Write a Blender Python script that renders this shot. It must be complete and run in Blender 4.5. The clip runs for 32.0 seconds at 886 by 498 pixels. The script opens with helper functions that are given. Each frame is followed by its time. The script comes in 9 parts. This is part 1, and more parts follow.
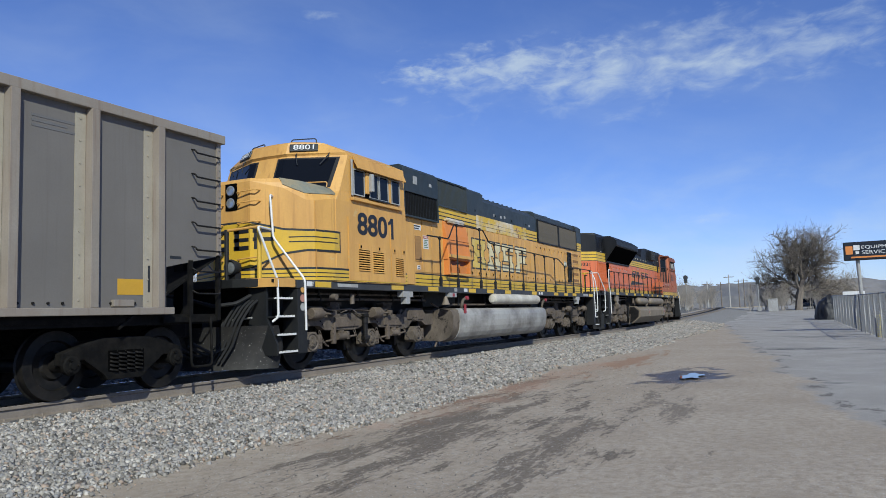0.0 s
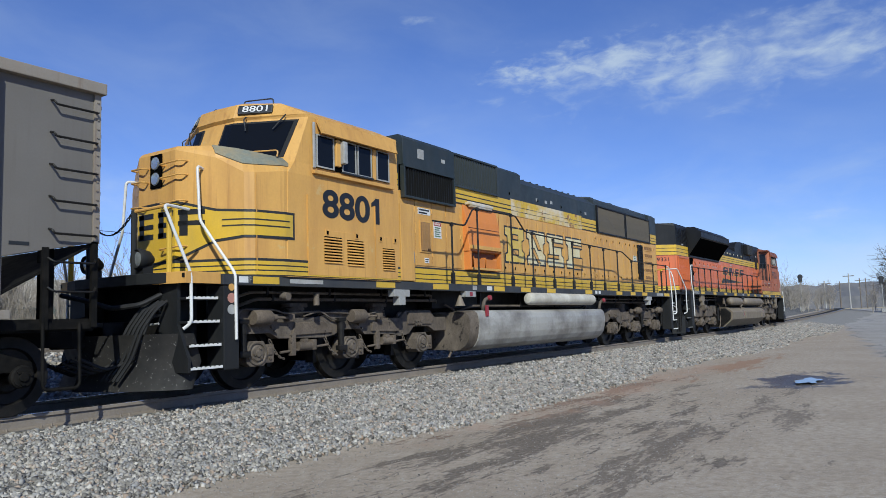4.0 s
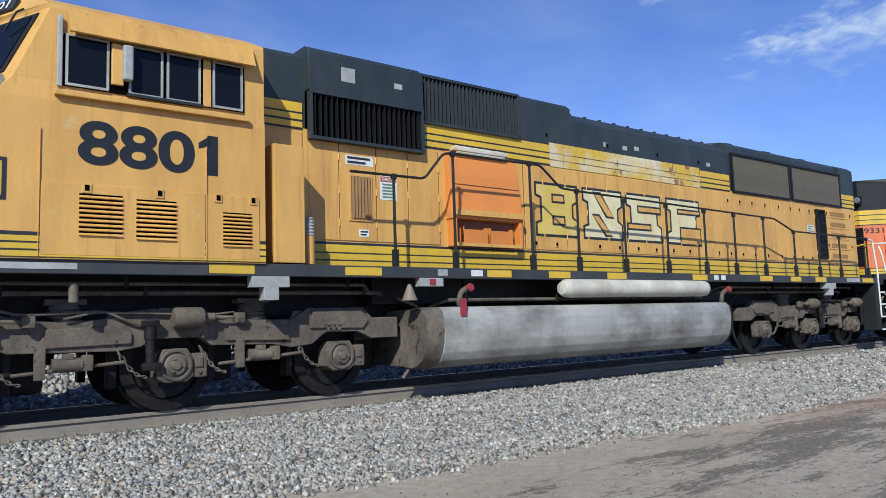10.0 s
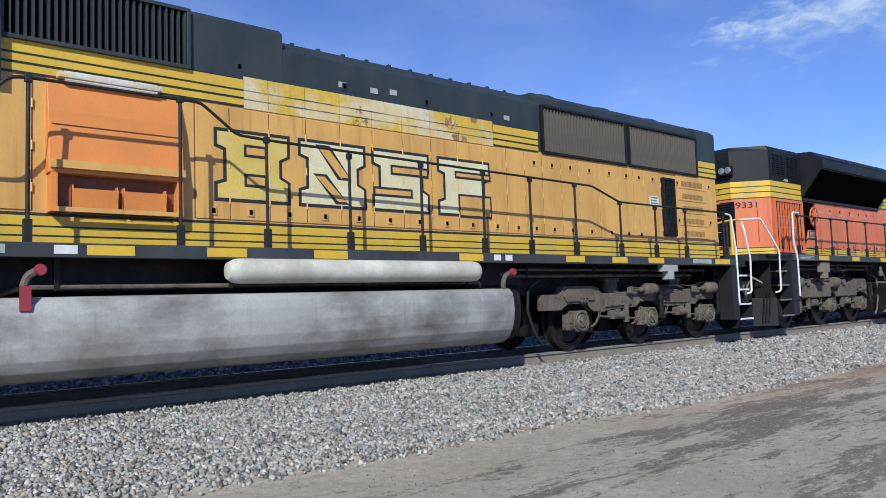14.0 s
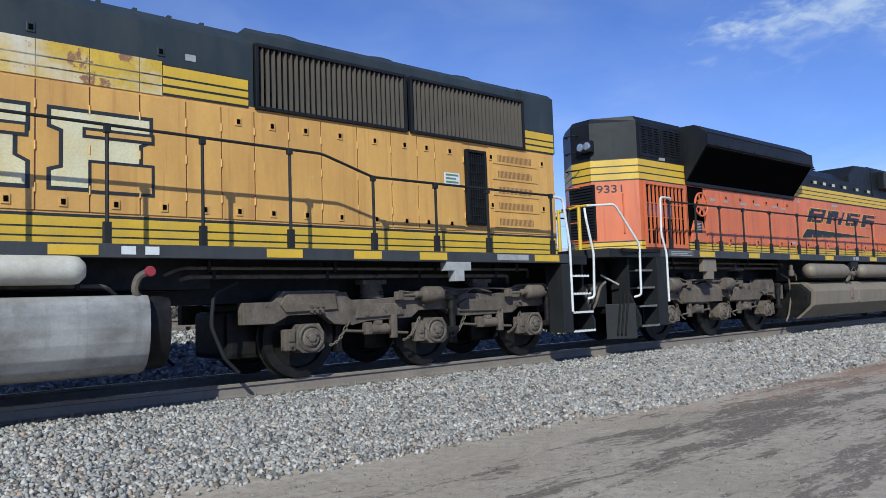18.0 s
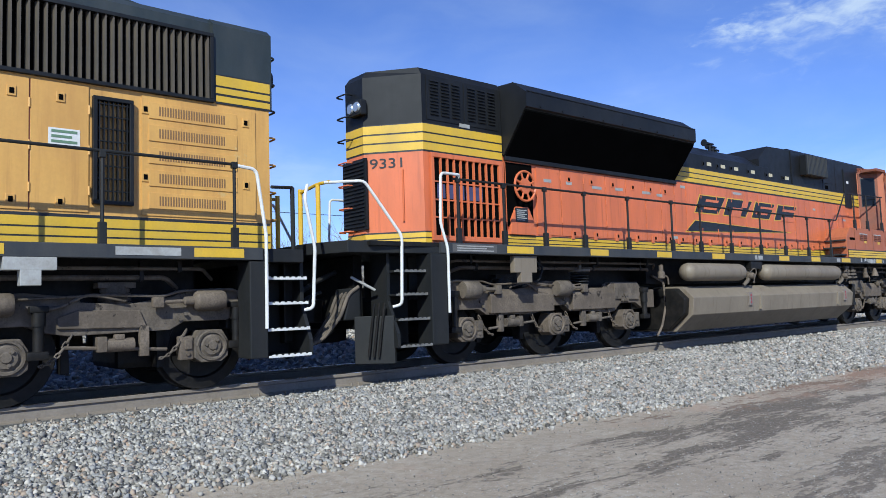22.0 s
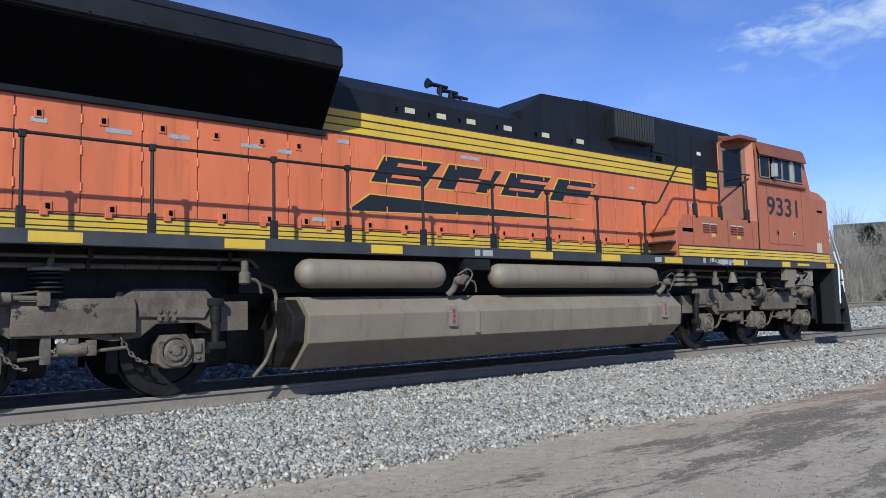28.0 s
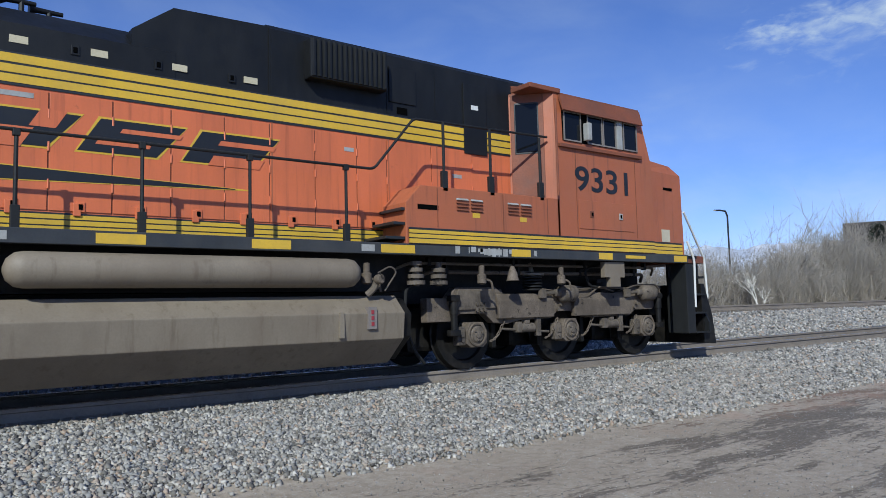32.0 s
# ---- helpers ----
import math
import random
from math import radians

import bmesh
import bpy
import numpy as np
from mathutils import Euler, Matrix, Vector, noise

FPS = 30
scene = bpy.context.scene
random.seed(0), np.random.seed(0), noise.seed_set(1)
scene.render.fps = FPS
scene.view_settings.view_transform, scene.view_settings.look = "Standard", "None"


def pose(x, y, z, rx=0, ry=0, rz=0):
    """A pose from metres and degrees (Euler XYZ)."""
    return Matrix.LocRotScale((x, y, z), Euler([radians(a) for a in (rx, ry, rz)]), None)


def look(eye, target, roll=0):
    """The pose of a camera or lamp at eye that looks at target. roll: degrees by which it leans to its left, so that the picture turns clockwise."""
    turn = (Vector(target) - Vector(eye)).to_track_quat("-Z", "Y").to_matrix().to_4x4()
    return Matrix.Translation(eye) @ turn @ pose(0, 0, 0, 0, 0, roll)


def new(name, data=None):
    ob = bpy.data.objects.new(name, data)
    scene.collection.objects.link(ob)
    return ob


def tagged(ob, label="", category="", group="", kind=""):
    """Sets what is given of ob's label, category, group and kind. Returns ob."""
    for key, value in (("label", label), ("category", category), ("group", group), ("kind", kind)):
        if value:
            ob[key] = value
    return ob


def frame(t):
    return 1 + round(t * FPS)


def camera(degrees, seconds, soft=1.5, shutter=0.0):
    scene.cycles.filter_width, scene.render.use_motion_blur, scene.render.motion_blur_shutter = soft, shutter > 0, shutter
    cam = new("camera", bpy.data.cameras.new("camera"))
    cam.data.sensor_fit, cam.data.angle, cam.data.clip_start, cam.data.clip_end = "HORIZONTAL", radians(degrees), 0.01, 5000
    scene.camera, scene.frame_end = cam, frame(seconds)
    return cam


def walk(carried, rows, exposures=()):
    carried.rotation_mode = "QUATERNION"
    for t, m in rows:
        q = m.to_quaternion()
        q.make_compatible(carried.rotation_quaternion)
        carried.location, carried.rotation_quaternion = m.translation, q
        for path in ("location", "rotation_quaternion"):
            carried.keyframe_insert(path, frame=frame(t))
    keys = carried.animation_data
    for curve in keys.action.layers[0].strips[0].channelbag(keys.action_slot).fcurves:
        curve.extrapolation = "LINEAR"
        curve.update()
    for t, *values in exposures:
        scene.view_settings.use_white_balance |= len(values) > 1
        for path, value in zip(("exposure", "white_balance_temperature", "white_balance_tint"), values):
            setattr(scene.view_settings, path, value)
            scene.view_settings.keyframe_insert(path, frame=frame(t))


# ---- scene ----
cam = camera(62.00, 32.0, soft=0.62)
EYE_Z = 1.5          # lens above the dirt road
RAIL_Z = 0.56        # top of the rails above the road
TRACK_Y = 9.75       # middle of the near track

# seconds, heading from the track, tilt, lean: a tripod that pans
PAN = [
    (0.0, 26.24, 5.21, 1.88),
    (0.5, 26.62, 5.25, 2.04),
    (1.0, 27.06, 5.14, 2.02),
    (1.5, 27.12, 5.15, 1.95),
    (2.0, 27.69, 5.25, 2.01),
    (2.5, 30.04, 5.41, 1.90),
    (4.5, 35.12, 5.56, 1.85),
    (5.0, 36.84, 5.59, 1.85),
    (5.5, 38.39, 5.65, 1.82),
    (6.0, 41.11, 5.69, 1.77),
    (6.5, 43.07, 5.72, 1.72),
    (7.0, 44.65, 5.79, 1.71),
    (7.5, 46.77, 5.49, 1.79),
    (8.0, 47.22, 5.44, 1.82),
    (8.5, 49.09, 5.51, 1.80),
    (9.0, 50.84, 5.53, 1.80),
    (9.5, 52.02, 5.56, 1.80),
    (10.0, 52.63, 5.57, 1.82),
    (10.5, 53.57, 5.60, 1.75),
    (11.0, 53.97, 5.67, 1.68),
    (11.5, 53.70, 5.60, 1.75),
    (12.0, 53.27, 5.47, 1.69),
    (12.5, 51.06, 4.68, 1.82),
    (13.0, 50.07, 4.16, 1.93),
    (13.5, 50.09, 4.18, 1.99),
    (14.0, 50.10, 4.19, 1.96),
    (14.5, 50.03, 4.14, 2.00),
    (16.5, 50.09, 4.34, 1.90),
    (17.0, 50.18, 4.30, 1.84),
    (17.5, 50.23, 4.08, 1.85),
    (18.0, 49.88, 4.15, 1.97),
    (18.5, 49.92, 4.12, 1.88),
    (19.0, 49.98, 4.13, 1.85),
    (19.5, 50.12, 4.19, 1.73),
    (20.0, 50.25, 4.31, 1.71),
    (20.5, 50.31, 4.39, 1.72),
    (21.0, 50.23, 4.35, 1.79),
    (21.5, 50.22, 4.32, 1.80),
    (22.0, 50.13, 4.25, 1.84),
    (22.5, 50.16, 4.26, 1.83),
    (23.0, 50.12, 4.20, 1.71),
    (23.5, 50.12, 4.22, 1.78),
    (24.0, 50.24, 4.33, 1.76),
    (24.5, 50.35, 4.41, 1.77),
    (25.0, 50.27, 4.41, 1.73),
    (25.5, 50.12, 4.29, 1.78),
    (26.0, 49.86, 4.16, 1.85),
    (26.5, 49.83, 4.18, 1.82),
    (28.5, 52.23, 4.74, 1.28),
    (29.0, 51.71, 4.79, 1.43),
    (29.5, 51.75, 4.51, 1.47),
    (30.0, 51.70, 4.49, 1.50),
    (30.5, 51.49, 4.48, 1.64),
    (31.0, 51.44, 4.50, 1.72),
    (31.5, 51.69, 4.52, 1.51),
    (32.0, 52.43, 4.61, 1.41),
]
# the film camera's own exposure drifts by a fraction of a stop
EXPOSURE = [(0.0, -0.19), (1.0, -0.29), (2.5, -0.23), (5.0, -0.15), (7.0, -0.01), (8.0, -0.09), (10.0, 0.05), (13.0, 0.07), (16.0, -0.02), (18.0, -0.07), (20.0, 0.09), (22.0, 0.13), (23.0, 0.03), (24.0, 0.03), (25.0, 0.15), (27.0, 0.11), (29.0, 0.07), (31.0, -0.11), (32.0, -0.19)]
walk(cam, [(t, pose(0, 0, EYE_Z, 90 + tilt, lean, head - 90)) for t, head, tilt, lean in PAN], exposures=[(t, e, 6200 - 300 * min(1, t / 18), 0) for t, e in EXPOSURE])

# seconds and metres that the train has rolled back along the track
ROLL = [
    (0.0, -0.004),
    (0.5, 0.496),
    (1.0, 0.995),
    (1.5, 1.489),
    (2.0, 1.974),
    (2.5, 2.463),
    (4.5, 4.505),
    (5.0, 5.072),
    (5.5, 5.658),
    (6.0, 6.257),
    (6.5, 6.866),
    (7.0, 7.475),
    (7.5, 8.085),
    (8.0, 8.694),
    (8.5, 9.309),
    (9.0, 9.921),
    (9.5, 10.531),
    (10.0, 11.149),
    (10.5, 11.774),
    (11.0, 12.401),
    (11.5, 13.031),
    (12.0, 13.666),
    (12.5, 14.303),
    (13.0, 14.929),
    (13.5, 15.560),
    (14.0, 16.186),
    (14.5, 16.811),
    (16.5, 19.546),
    (17.0, 20.238),
    (17.5, 20.938),
    (18.0, 21.651),
    (18.5, 22.361),
    (19.0, 23.082),
    (19.5, 23.799),
    (20.0, 24.511),
    (20.5, 25.212),
    (21.0, 25.920),
    (21.5, 26.636),
    (22.0, 27.351),
    (22.5, 28.075),
    (23.0, 28.805),
    (23.5, 29.546),
    (24.0, 30.283),
    (24.5, 31.014),
    (25.0, 31.753),
    (25.5, 32.495),
    (26.0, 33.252),
    (26.5, 34.016),
    (28.5, 37.111),
    (29.0, 37.884),
    (29.5, 38.680),
    (30.0, 39.479),
    (30.5, 40.245),
    (31.0, 41.041),
    (31.5, 41.874),
    (32.0, 42.752),
]

# ---- light ----
SUN_WAY = Vector((0.601, 0.556, -0.573)).normalized()     # the way the sunlight travels
sun_el = math.asin(-SUN_WAY.z)
sun_az = math.atan2(-SUN_WAY.x, -SUN_WAY.y)            # from +y towards +x
sun_data = bpy.data.lights.new("sun", "SUN")
sun_data.energy, sun_data.angle, sun_data.color = 5.0, radians(0.53), (1.0, 0.96, 0.90)
sun = new("sun", sun_data)
sun.matrix_world = look((-20, -20, 30), Vector((-20, -20, 30)) + SUN_WAY)

world = bpy.data.worlds.new("sky")
scene.world = world
world.use_nodes = True
wt = world.node_tree
wt.nodes.clear()


def wnode(kind, **kw):
    n = wt.nodes.new(kind)
    for k, v in kw.items():
        n.inputs[k].default_value = v
    return n


def wmath(op, a, b=None, c=None):
    n = wt.nodes.new("ShaderNodeMath")
    n.operation = op
    for i, v in enumerate((a, b, c)):
        if v is None:
            continue
        if isinstance(v, (int, float)):
            n.inputs[i].default_value = v
        else:
            wt.links.new(v, n.inputs[i])
    return n.outputs[0]


sky = wt.nodes.new("ShaderNodeTexSky")
sky.sky_type, sky.sun_disc = "NISHITA", False
sky.sun_elevation, sky.sun_rotation = sun_el, sun_az
sky.altitude, sky.air_density, sky.dust_density, sky.ozone_density = 1600, 1.0, 0.25, 2.4
coord = wt.nodes.new("ShaderNodeTexCoord")
sep = wt.nodes.new("ShaderNodeSeparateXYZ")
wt.links.new(coord.outputs["Generated"], sep.inputs[0])
az = wmath("ARCTAN2", sep.outputs["Y"], sep.outputs["X"])
el = wmath("ARCSINE", sep.outputs["Z"])


def bank(az0, el0, half_az, half_el, scale, low, high, lean=0.0, seed=0.0):
    """One wispy bank of cloud: a soft oval in heading and height, torn by noise."""
    da = wmath("DIVIDE", wmath("SUBTRACT", az, radians(az0)), radians(half_az))
    de0 = wmath("SUBTRACT", wmath("SUBTRACT", el, radians(el0)), wmath("MULTIPLY", wmath("SUBTRACT", az, radians(az0)), lean))
    de = wmath("DIVIDE", de0, radians(half_el))
    r = wmath("SQRT", wmath("ADD", wmath("MULTIPLY", da, da), wmath("MULTIPLY", de, de)))
    comb = wt.nodes.new("ShaderNodeCombineXYZ")
    wt.links.new(wmath("MULTIPLY", az, 10.0), comb.inputs[0])
    wt.links.new(wmath("MULTIPLY", de0, 22.0), comb.inputs[1])
    comb.inputs[2].default_value = seed
    tex = wnode("ShaderNodeTexNoise", Scale=scale, Detail=8.0, Roughness=0.56, Distortion=0.35)
    wt.links.new(comb.outputs[0], tex.inputs["Vector"])
    m = wt.nodes.new("ShaderNodeMapRange")
    m.interpolation_type = "SMOOTHSTEP"
    wt.links.new(wmath("SUBTRACT", tex.outputs["Fac"], wmath("MULTIPLY", r, 0.26)), m.inputs["Value"])
    m.inputs["From Min"].default_value, m.inputs["From Max"].default_value = low, high
    return m.outputs[0]


clouds = [bank(8.0, 17.9, 14.5, 2.4, 1.9, 0.14, 0.80, -0.03, 3.1),
          bank(35.3, 22.8, 1.6, 0.5, 3.0, 0.22, 0.75, 0.0, 8.0),
          bank(6.4, 6.4, 2.2, 0.6, 3.0, 0.22, 0.75, 0.0, 5.0),
          bank(66.0, 9.5, 20.0, 4.0, 1.2, 0.26, 1.0, 0.05, 9.0),
          bank(2.0, 3.0, 30.0, 5.0, 1.0, 0.24, 0.9, 0.0, 2.0),
          bank(20.5, 18.9, 6.6, 1.25, 3.2, 0.12, 0.62, -0.03, 6.4),
          bank(27.2, 18.6, 1.5, 0.5, 4.5, 0.14, 0.55, 0.1, 4.2)]
clouds += [bank(44.0, 3.0, 60.0, 7.0, 0.7, 0.10, 0.75, 0.0, 12.0), bank(40.0, 14.0, 60.0, 12.0, 0.5, 0.05, 1.0, 0.1, 15.0)]
amounts = [0.80, 0.4, 0.35, 0.35, 0.45, 0.62, 0.55, 0.42, 0.22]     # the last two: thin haze
tint = wt.nodes.new("ShaderNodeMix")
tint.data_type, tint.blend_type = "RGBA", "MULTIPLY"
tint.inputs["Factor"].default_value = 1.0
wt.links.new(sky.outputs[0], tint.inputs[6])
tint.inputs[7].default_value = (0.92, 0.98, 1.50, 1)      # thin, dry, high-plains air
col = tint.outputs[2]
for c, a in zip(clouds, amounts):
    mix = wt.nodes.new("ShaderNodeMix")
    mix.data_type = "RGBA"
    wt.links.new(wmath("MULTIPLY", c, a), mix.inputs["Factor"])
    wt.links.new(col, mix.inputs[6])
    mix.inputs[7].default_value = (7.4, 8.0, 8.8, 1)
    col = mix.outputs[2]
bg = wnode("ShaderNodeBackground", Strength=0.10)
wt.links.new(col, bg.inputs["Color"])
out = wt.nodes.new("ShaderNodeOutputWorld")
wt.links.new(bg.outputs[0], out.inputs[0])

# ---- materials ----
def surface(name, base, rough=0.5, metal=0.0, var=0.12, var_scale=1.5, fine=0.06, fine_scale=40.0, dirt=None, dirt_amount=0.0,
            dirt_scale=2.0, streak=1.0, bump=0.0, bump_scale=60.0, spots=None, spot_amount=0.0, spot_scale=8.0, rnd=0.0, gloss_var=0.15, spec=0.5, runs=None, run_amount=0.0):
    """A weathered surface: base colour with slow and fine variation, dirt in (streaked) clouds, chips or rust in spots, relief."""
    m = bpy.data.materials.new(name)
    m.use_nodes = True
    nt = m.node_tree
    b = nt.nodes["Principled BSDF"]
    co = nt.nodes.new("ShaderNodeTexCoord")

    def noise_fac(scale, detail=5.0, rough_=0.6, stretch=None, seed=0.0):
        t = nt.nodes.new("ShaderNodeTexNoise")
        t.inputs["Scale"].default_value, t.inputs["Detail"].default_value, t.inputs["Roughness"].default_value = scale, detail, rough_
        mp = nt.nodes.new("ShaderNodeMapping")
        mp.inputs["Location"].default_value = (seed, seed * 0.7, seed * 1.3)
        if stretch:
            mp.inputs["Scale"].default_value = stretch
        nt.links.new(co.outputs["Object"], mp.inputs[0])
        nt.links.new(mp.outputs[0], t.inputs["Vector"])
        return t.outputs["Fac"]

    def ramp(v, lo, hi):
        r = nt.nodes.new("ShaderNodeMapRange")
        r.inputs["From Min"].default_value, r.inputs["From Max"].default_value = lo, hi
        nt.links.new(v, r.inputs["Value"])
        return r.outputs[0]

    def mul(v, k):
        r = nt.nodes.new("ShaderNodeMath")
        r.operation = "MULTIPLY"
        nt.links.new(v, r.inputs[0])
        r.inputs[1].default_value = k
        return r.outputs[0]

    def mixed(fac, a, c):
        x = nt.nodes.new("ShaderNodeMix")
        x.data_type = "RGBA"
        nt.links.new(fac, x.inputs["Factor"])
        for sock, v in ((x.inputs[6], a), (x.inputs[7], c)):
            if isinstance(v, tuple):
                sock.default_value = (*v, 1)
            else:
                nt.links.new(v, sock)
        return x.outputs[2]

    dark = tuple(c * (1 - var) for c in base)
    light = tuple(min(1, c * (1 + var)) for c in base)
    colr = mixed(ramp(noise_fac(var_scale, 3), 0.3, 0.7), dark, light)
    if fine:
        colr = mixed(mul(ramp(noise_fac(fine_scale, 4, seed=3), 0.4, 0.62), fine * 4), colr, tuple(c * 0.6 for c in base))
    if rnd:
        inf = nt.nodes.new("ShaderNodeObjectInfo")
        hs = nt.nodes.new("ShaderNodeHueSaturation")
        nt.links.new(ramp(inf.outputs["Random"], -1.0 / rnd + 0.5, 1.0 / rnd + 0.5), hs.inputs["Value"])
        hs.inputs["Value"].default_value = 1
        r2 = nt.nodes.new("ShaderNodeMapRange")
        nt.links.new(inf.outputs["Random"], r2.inputs["Value"])
        r2.inputs["To Min"].default_value, r2.inputs["To Max"].default_value = 1 - rnd, 1 + rnd
        nt.links.new(r2.outputs[0], hs.inputs["Value"])
        nt.links.new(colr, hs.inputs["Color"])
        colr = hs.outputs[0]
    if dirt:
        f = ramp(noise_fac(dirt_scale, 6, 0.65, (1, 1, 1 / streak), 7), 0.42, 0.72)
        colr = mixed(mul(f, dirt_amount), colr, dirt)
    if spots:
        f = ramp(noise_fac(spot_scale, 6, 0.7, None, 11), 0.66 - 0.1 * spot_amount, 0.70 - 0.1 * spot_amount)
        colr = mixed(mul(f, min(1, spot_amount + 0.4)), colr, spots)
    if runs:
        f = ramp(noise_fac(1.0, 5, 0.62, (11, 11, 0.45), 17), 0.55, 0.72)
        colr = mixed(mul(f, run_amount), colr, runs)
    nt.links.new(colr, b.inputs["Base Color"])
    b.inputs["Metallic"].default_value = metal
    b.inputs["Specular IOR Level"].default_value = spec
    rr = nt.nodes.new("ShaderNodeMapRange")
    nt.links.new(noise_fac(6.0, 4, seed=5), rr.inputs["Value"])
    rr.inputs["To Min"].default_value, rr.inputs["To Max"].default_value = max(0.02, rough - gloss_var), min(1, rough + gloss_var)
    nt.links.new(rr.outputs[0], b.inputs["Roughness"])
    if bump:
        bp = nt.nodes.new("ShaderNodeBump")
        bp.inputs["Strength"].default_value, bp.inputs["Distance"].default_value = 1.0, bump
        nt.links.new(noise_fac(bump_scale, 5, seed=2), bp.inputs["Height"])
        nt.links.new(bp.outputs[0], b.inputs["Normal"])
    return m


YEL = surface("faded_yellow_orange_paint", (0.605, 0.335, 0.086), 0.5, runs=(0.286, 0.126, 0.0378), run_amount=0.5, var=0.06, var_scale=0.9, fine=0.03, fine_scale=25, dirt=(0.395, 0.197, 0.0546), dirt_amount=0.65, dirt_scale=2.6, streak=6, bump=0.0008, bump_scale=9, spots=(0.521, 0.386, 0.168), spot_amount=0.15, spot_scale=3.0)
ORG_PATCH = surface("fresh_orange_paint", (0.638, 0.218, 0.0462), 0.55, var=0.06, fine=0.04, dirt=(0.42, 0.168, 0.0504), dirt_amount=0.35, streak=3, bump=0.0006, bump_scale=30)
STRIPE = surface("warning_yellow_paint", (0.62, 0.385, 0.028), 0.45, var=0.08, fine=0.04, dirt=(0.353, 0.252, 0.0672), dirt_amount=0.45, streak=4)
LINE = surface("black_pinstripe_paint", (0.0185, 0.0202, 0.0218), 0.5, var=0.2)
GREEN = surface("faded_dark_green_paint", (0.021, 0.0286, 0.0302), 0.5, var=0.15, var_scale=1.2, fine=0.05, dirt=(0.0588, 0.0605, 0.0571), dirt_amount=0.5, streak=3, bump=0.0008, bump_scale=8)
SILL = surface("dark_frame_paint", (0.0126, 0.0134, 0.0143), 0.6, spec=0.3, var=0.2, fine=0.1, dirt=(0.028, 0.026, 0.023), dirt_amount=0.5, streak=3)
SLATE = surface("faded_slate_sill_paint", (0.036, 0.039, 0.044), 0.55, var=0.15, var_scale=2, fine=0.06, dirt=(0.07, 0.066, 0.06), dirt_amount=0.6, streak=3, spec=0.3)
# steel blackened in its base colour, for the shade under the car and platforms
SHADE_BLACK = surface("shade_blackened_steel", (0.006, 0.0058, 0.0055), 0.75, var=0.3, var_scale=4, fine=0.1, dirt=(0.022, 0.019, 0.016), dirt_amount=0.6, dirt_scale=5, spec=0.1)
STEP_WORN = surface("worn_step_steel", (0.16, 0.155, 0.145), 0.5, var=0.25, var_scale=8, dirt=(0.04, 0.037, 0.033), dirt_amount=0.6, dirt_scale=9)
FRESH = surface("orange_paint", (0.605, 0.151, 0.0546), 0.42, runs=(0.218, 0.063, 0.0294), run_amount=0.5, var=0.05, var_scale=0.8, fine=0.02, dirt=(0.336, 0.0966, 0.042), dirt_amount=0.6, dirt_scale=2.2, streak=6, bump=0.0006, bump_scale=8, spots=(0.252, 0.0756, 0.0336), spot_amount=0.05, spot_scale=5)
FRESH_CAB = surface("sooty_orange_paint", (0.37, 0.108, 0.045), 0.55, runs=(0.126, 0.0504, 0.0294), run_amount=0.6, var=0.08, var_scale=0.8, fine=0.05, dirt=(0.277, 0.101, 0.0504), dirt_amount=0.6, dirt_scale=1.3, streak=2, bump=0.0006, bump_scale=8)
RUST_TOP = surface("rust_brown_paint", (0.202, 0.063, 0.0294), 0.65, var=0.2, fine=0.1, dirt=(0.109, 0.0504, 0.0336), dirt_amount=0.7, streak=1)
BLACK = surface("black_paint", (0.00756, 0.00798, 0.00882), 0.5, spec=0.3, var=0.2, var_scale=1.5, fine=0.05, dirt=(0.0235, 0.0235, 0.0235), dirt_amount=0.45, streak=3, bump=0.0008, bump_scale=8)
NAVY = surface("black_lettering_paint", (0.0118, 0.0126, 0.0143), 0.45, var=0.15)
CREAM = surface("peeling_cream_paint", (0.655, 0.588, 0.37), 0.55, var=0.1, fine=0.08, dirt=(0.554, 0.353, 0.084), dirt_amount=0.5, dirt_scale=3, streak=2)
CREAM_YEL = surface("yellowed_lettering_paint", (0.605, 0.42, 0.0756), 0.55, var=0.1, fine=0.08, dirt=(0.622, 0.504, 0.252), dirt_amount=0.5, dirt_scale=3)
PEEL = surface("bare_white_primer", (0.56, 0.53, 0.48), 0.6, var=0.12, fine=0.1, dirt=(0.50, 0.33, 0.05), dirt_amount=0.9, dirt_scale=4, spots=(0.22, 0.11, 0.06), spot_amount=0.6, spot_scale=5)
TRUCK = surface("oily_brown_truck_paint", (0.105, 0.086, 0.068), 0.68, var=0.35, var_scale=3, fine=0.16, dirt=(0.19, 0.155, 0.122), dirt_amount=0.7, dirt_scale=5, streak=1.5, bump=0.003, bump_scale=40, spots=(0.02, 0.017, 0.015), spot_amount=0.5, spot_scale=5, spec=0.2)
TRUCK_LIGHT = surface("dusty_truck_paint", (0.145, 0.115, 0.088), 0.7, var=0.35, var_scale=3, fine=0.16, dirt=(0.075, 0.06, 0.047), dirt_amount=0.65, dirt_scale=5, streak=1.5, bump=0.003, bump_scale=40, spots=(0.022, 0.018, 0.016), spot_amount=0.5, spot_scale=5, spec=0.2)
# greasy steel, its base darkened further to deepen the shade under the bodies
STEEL = surface("shade_darkened_greasy_steel", (0.00924, 0.00882, 0.0084), 0.5, metal=0.0, var=0.3, var_scale=4, fine=0.1, dirt=(0.0302, 0.0252, 0.021), dirt_amount=0.6, dirt_scale=7, bump=0.001, spec=0.2)
RAILTOP = surface("polished_rail_steel", (0.378, 0.37, 0.361), 0.25, metal=1.0, var=0.1)
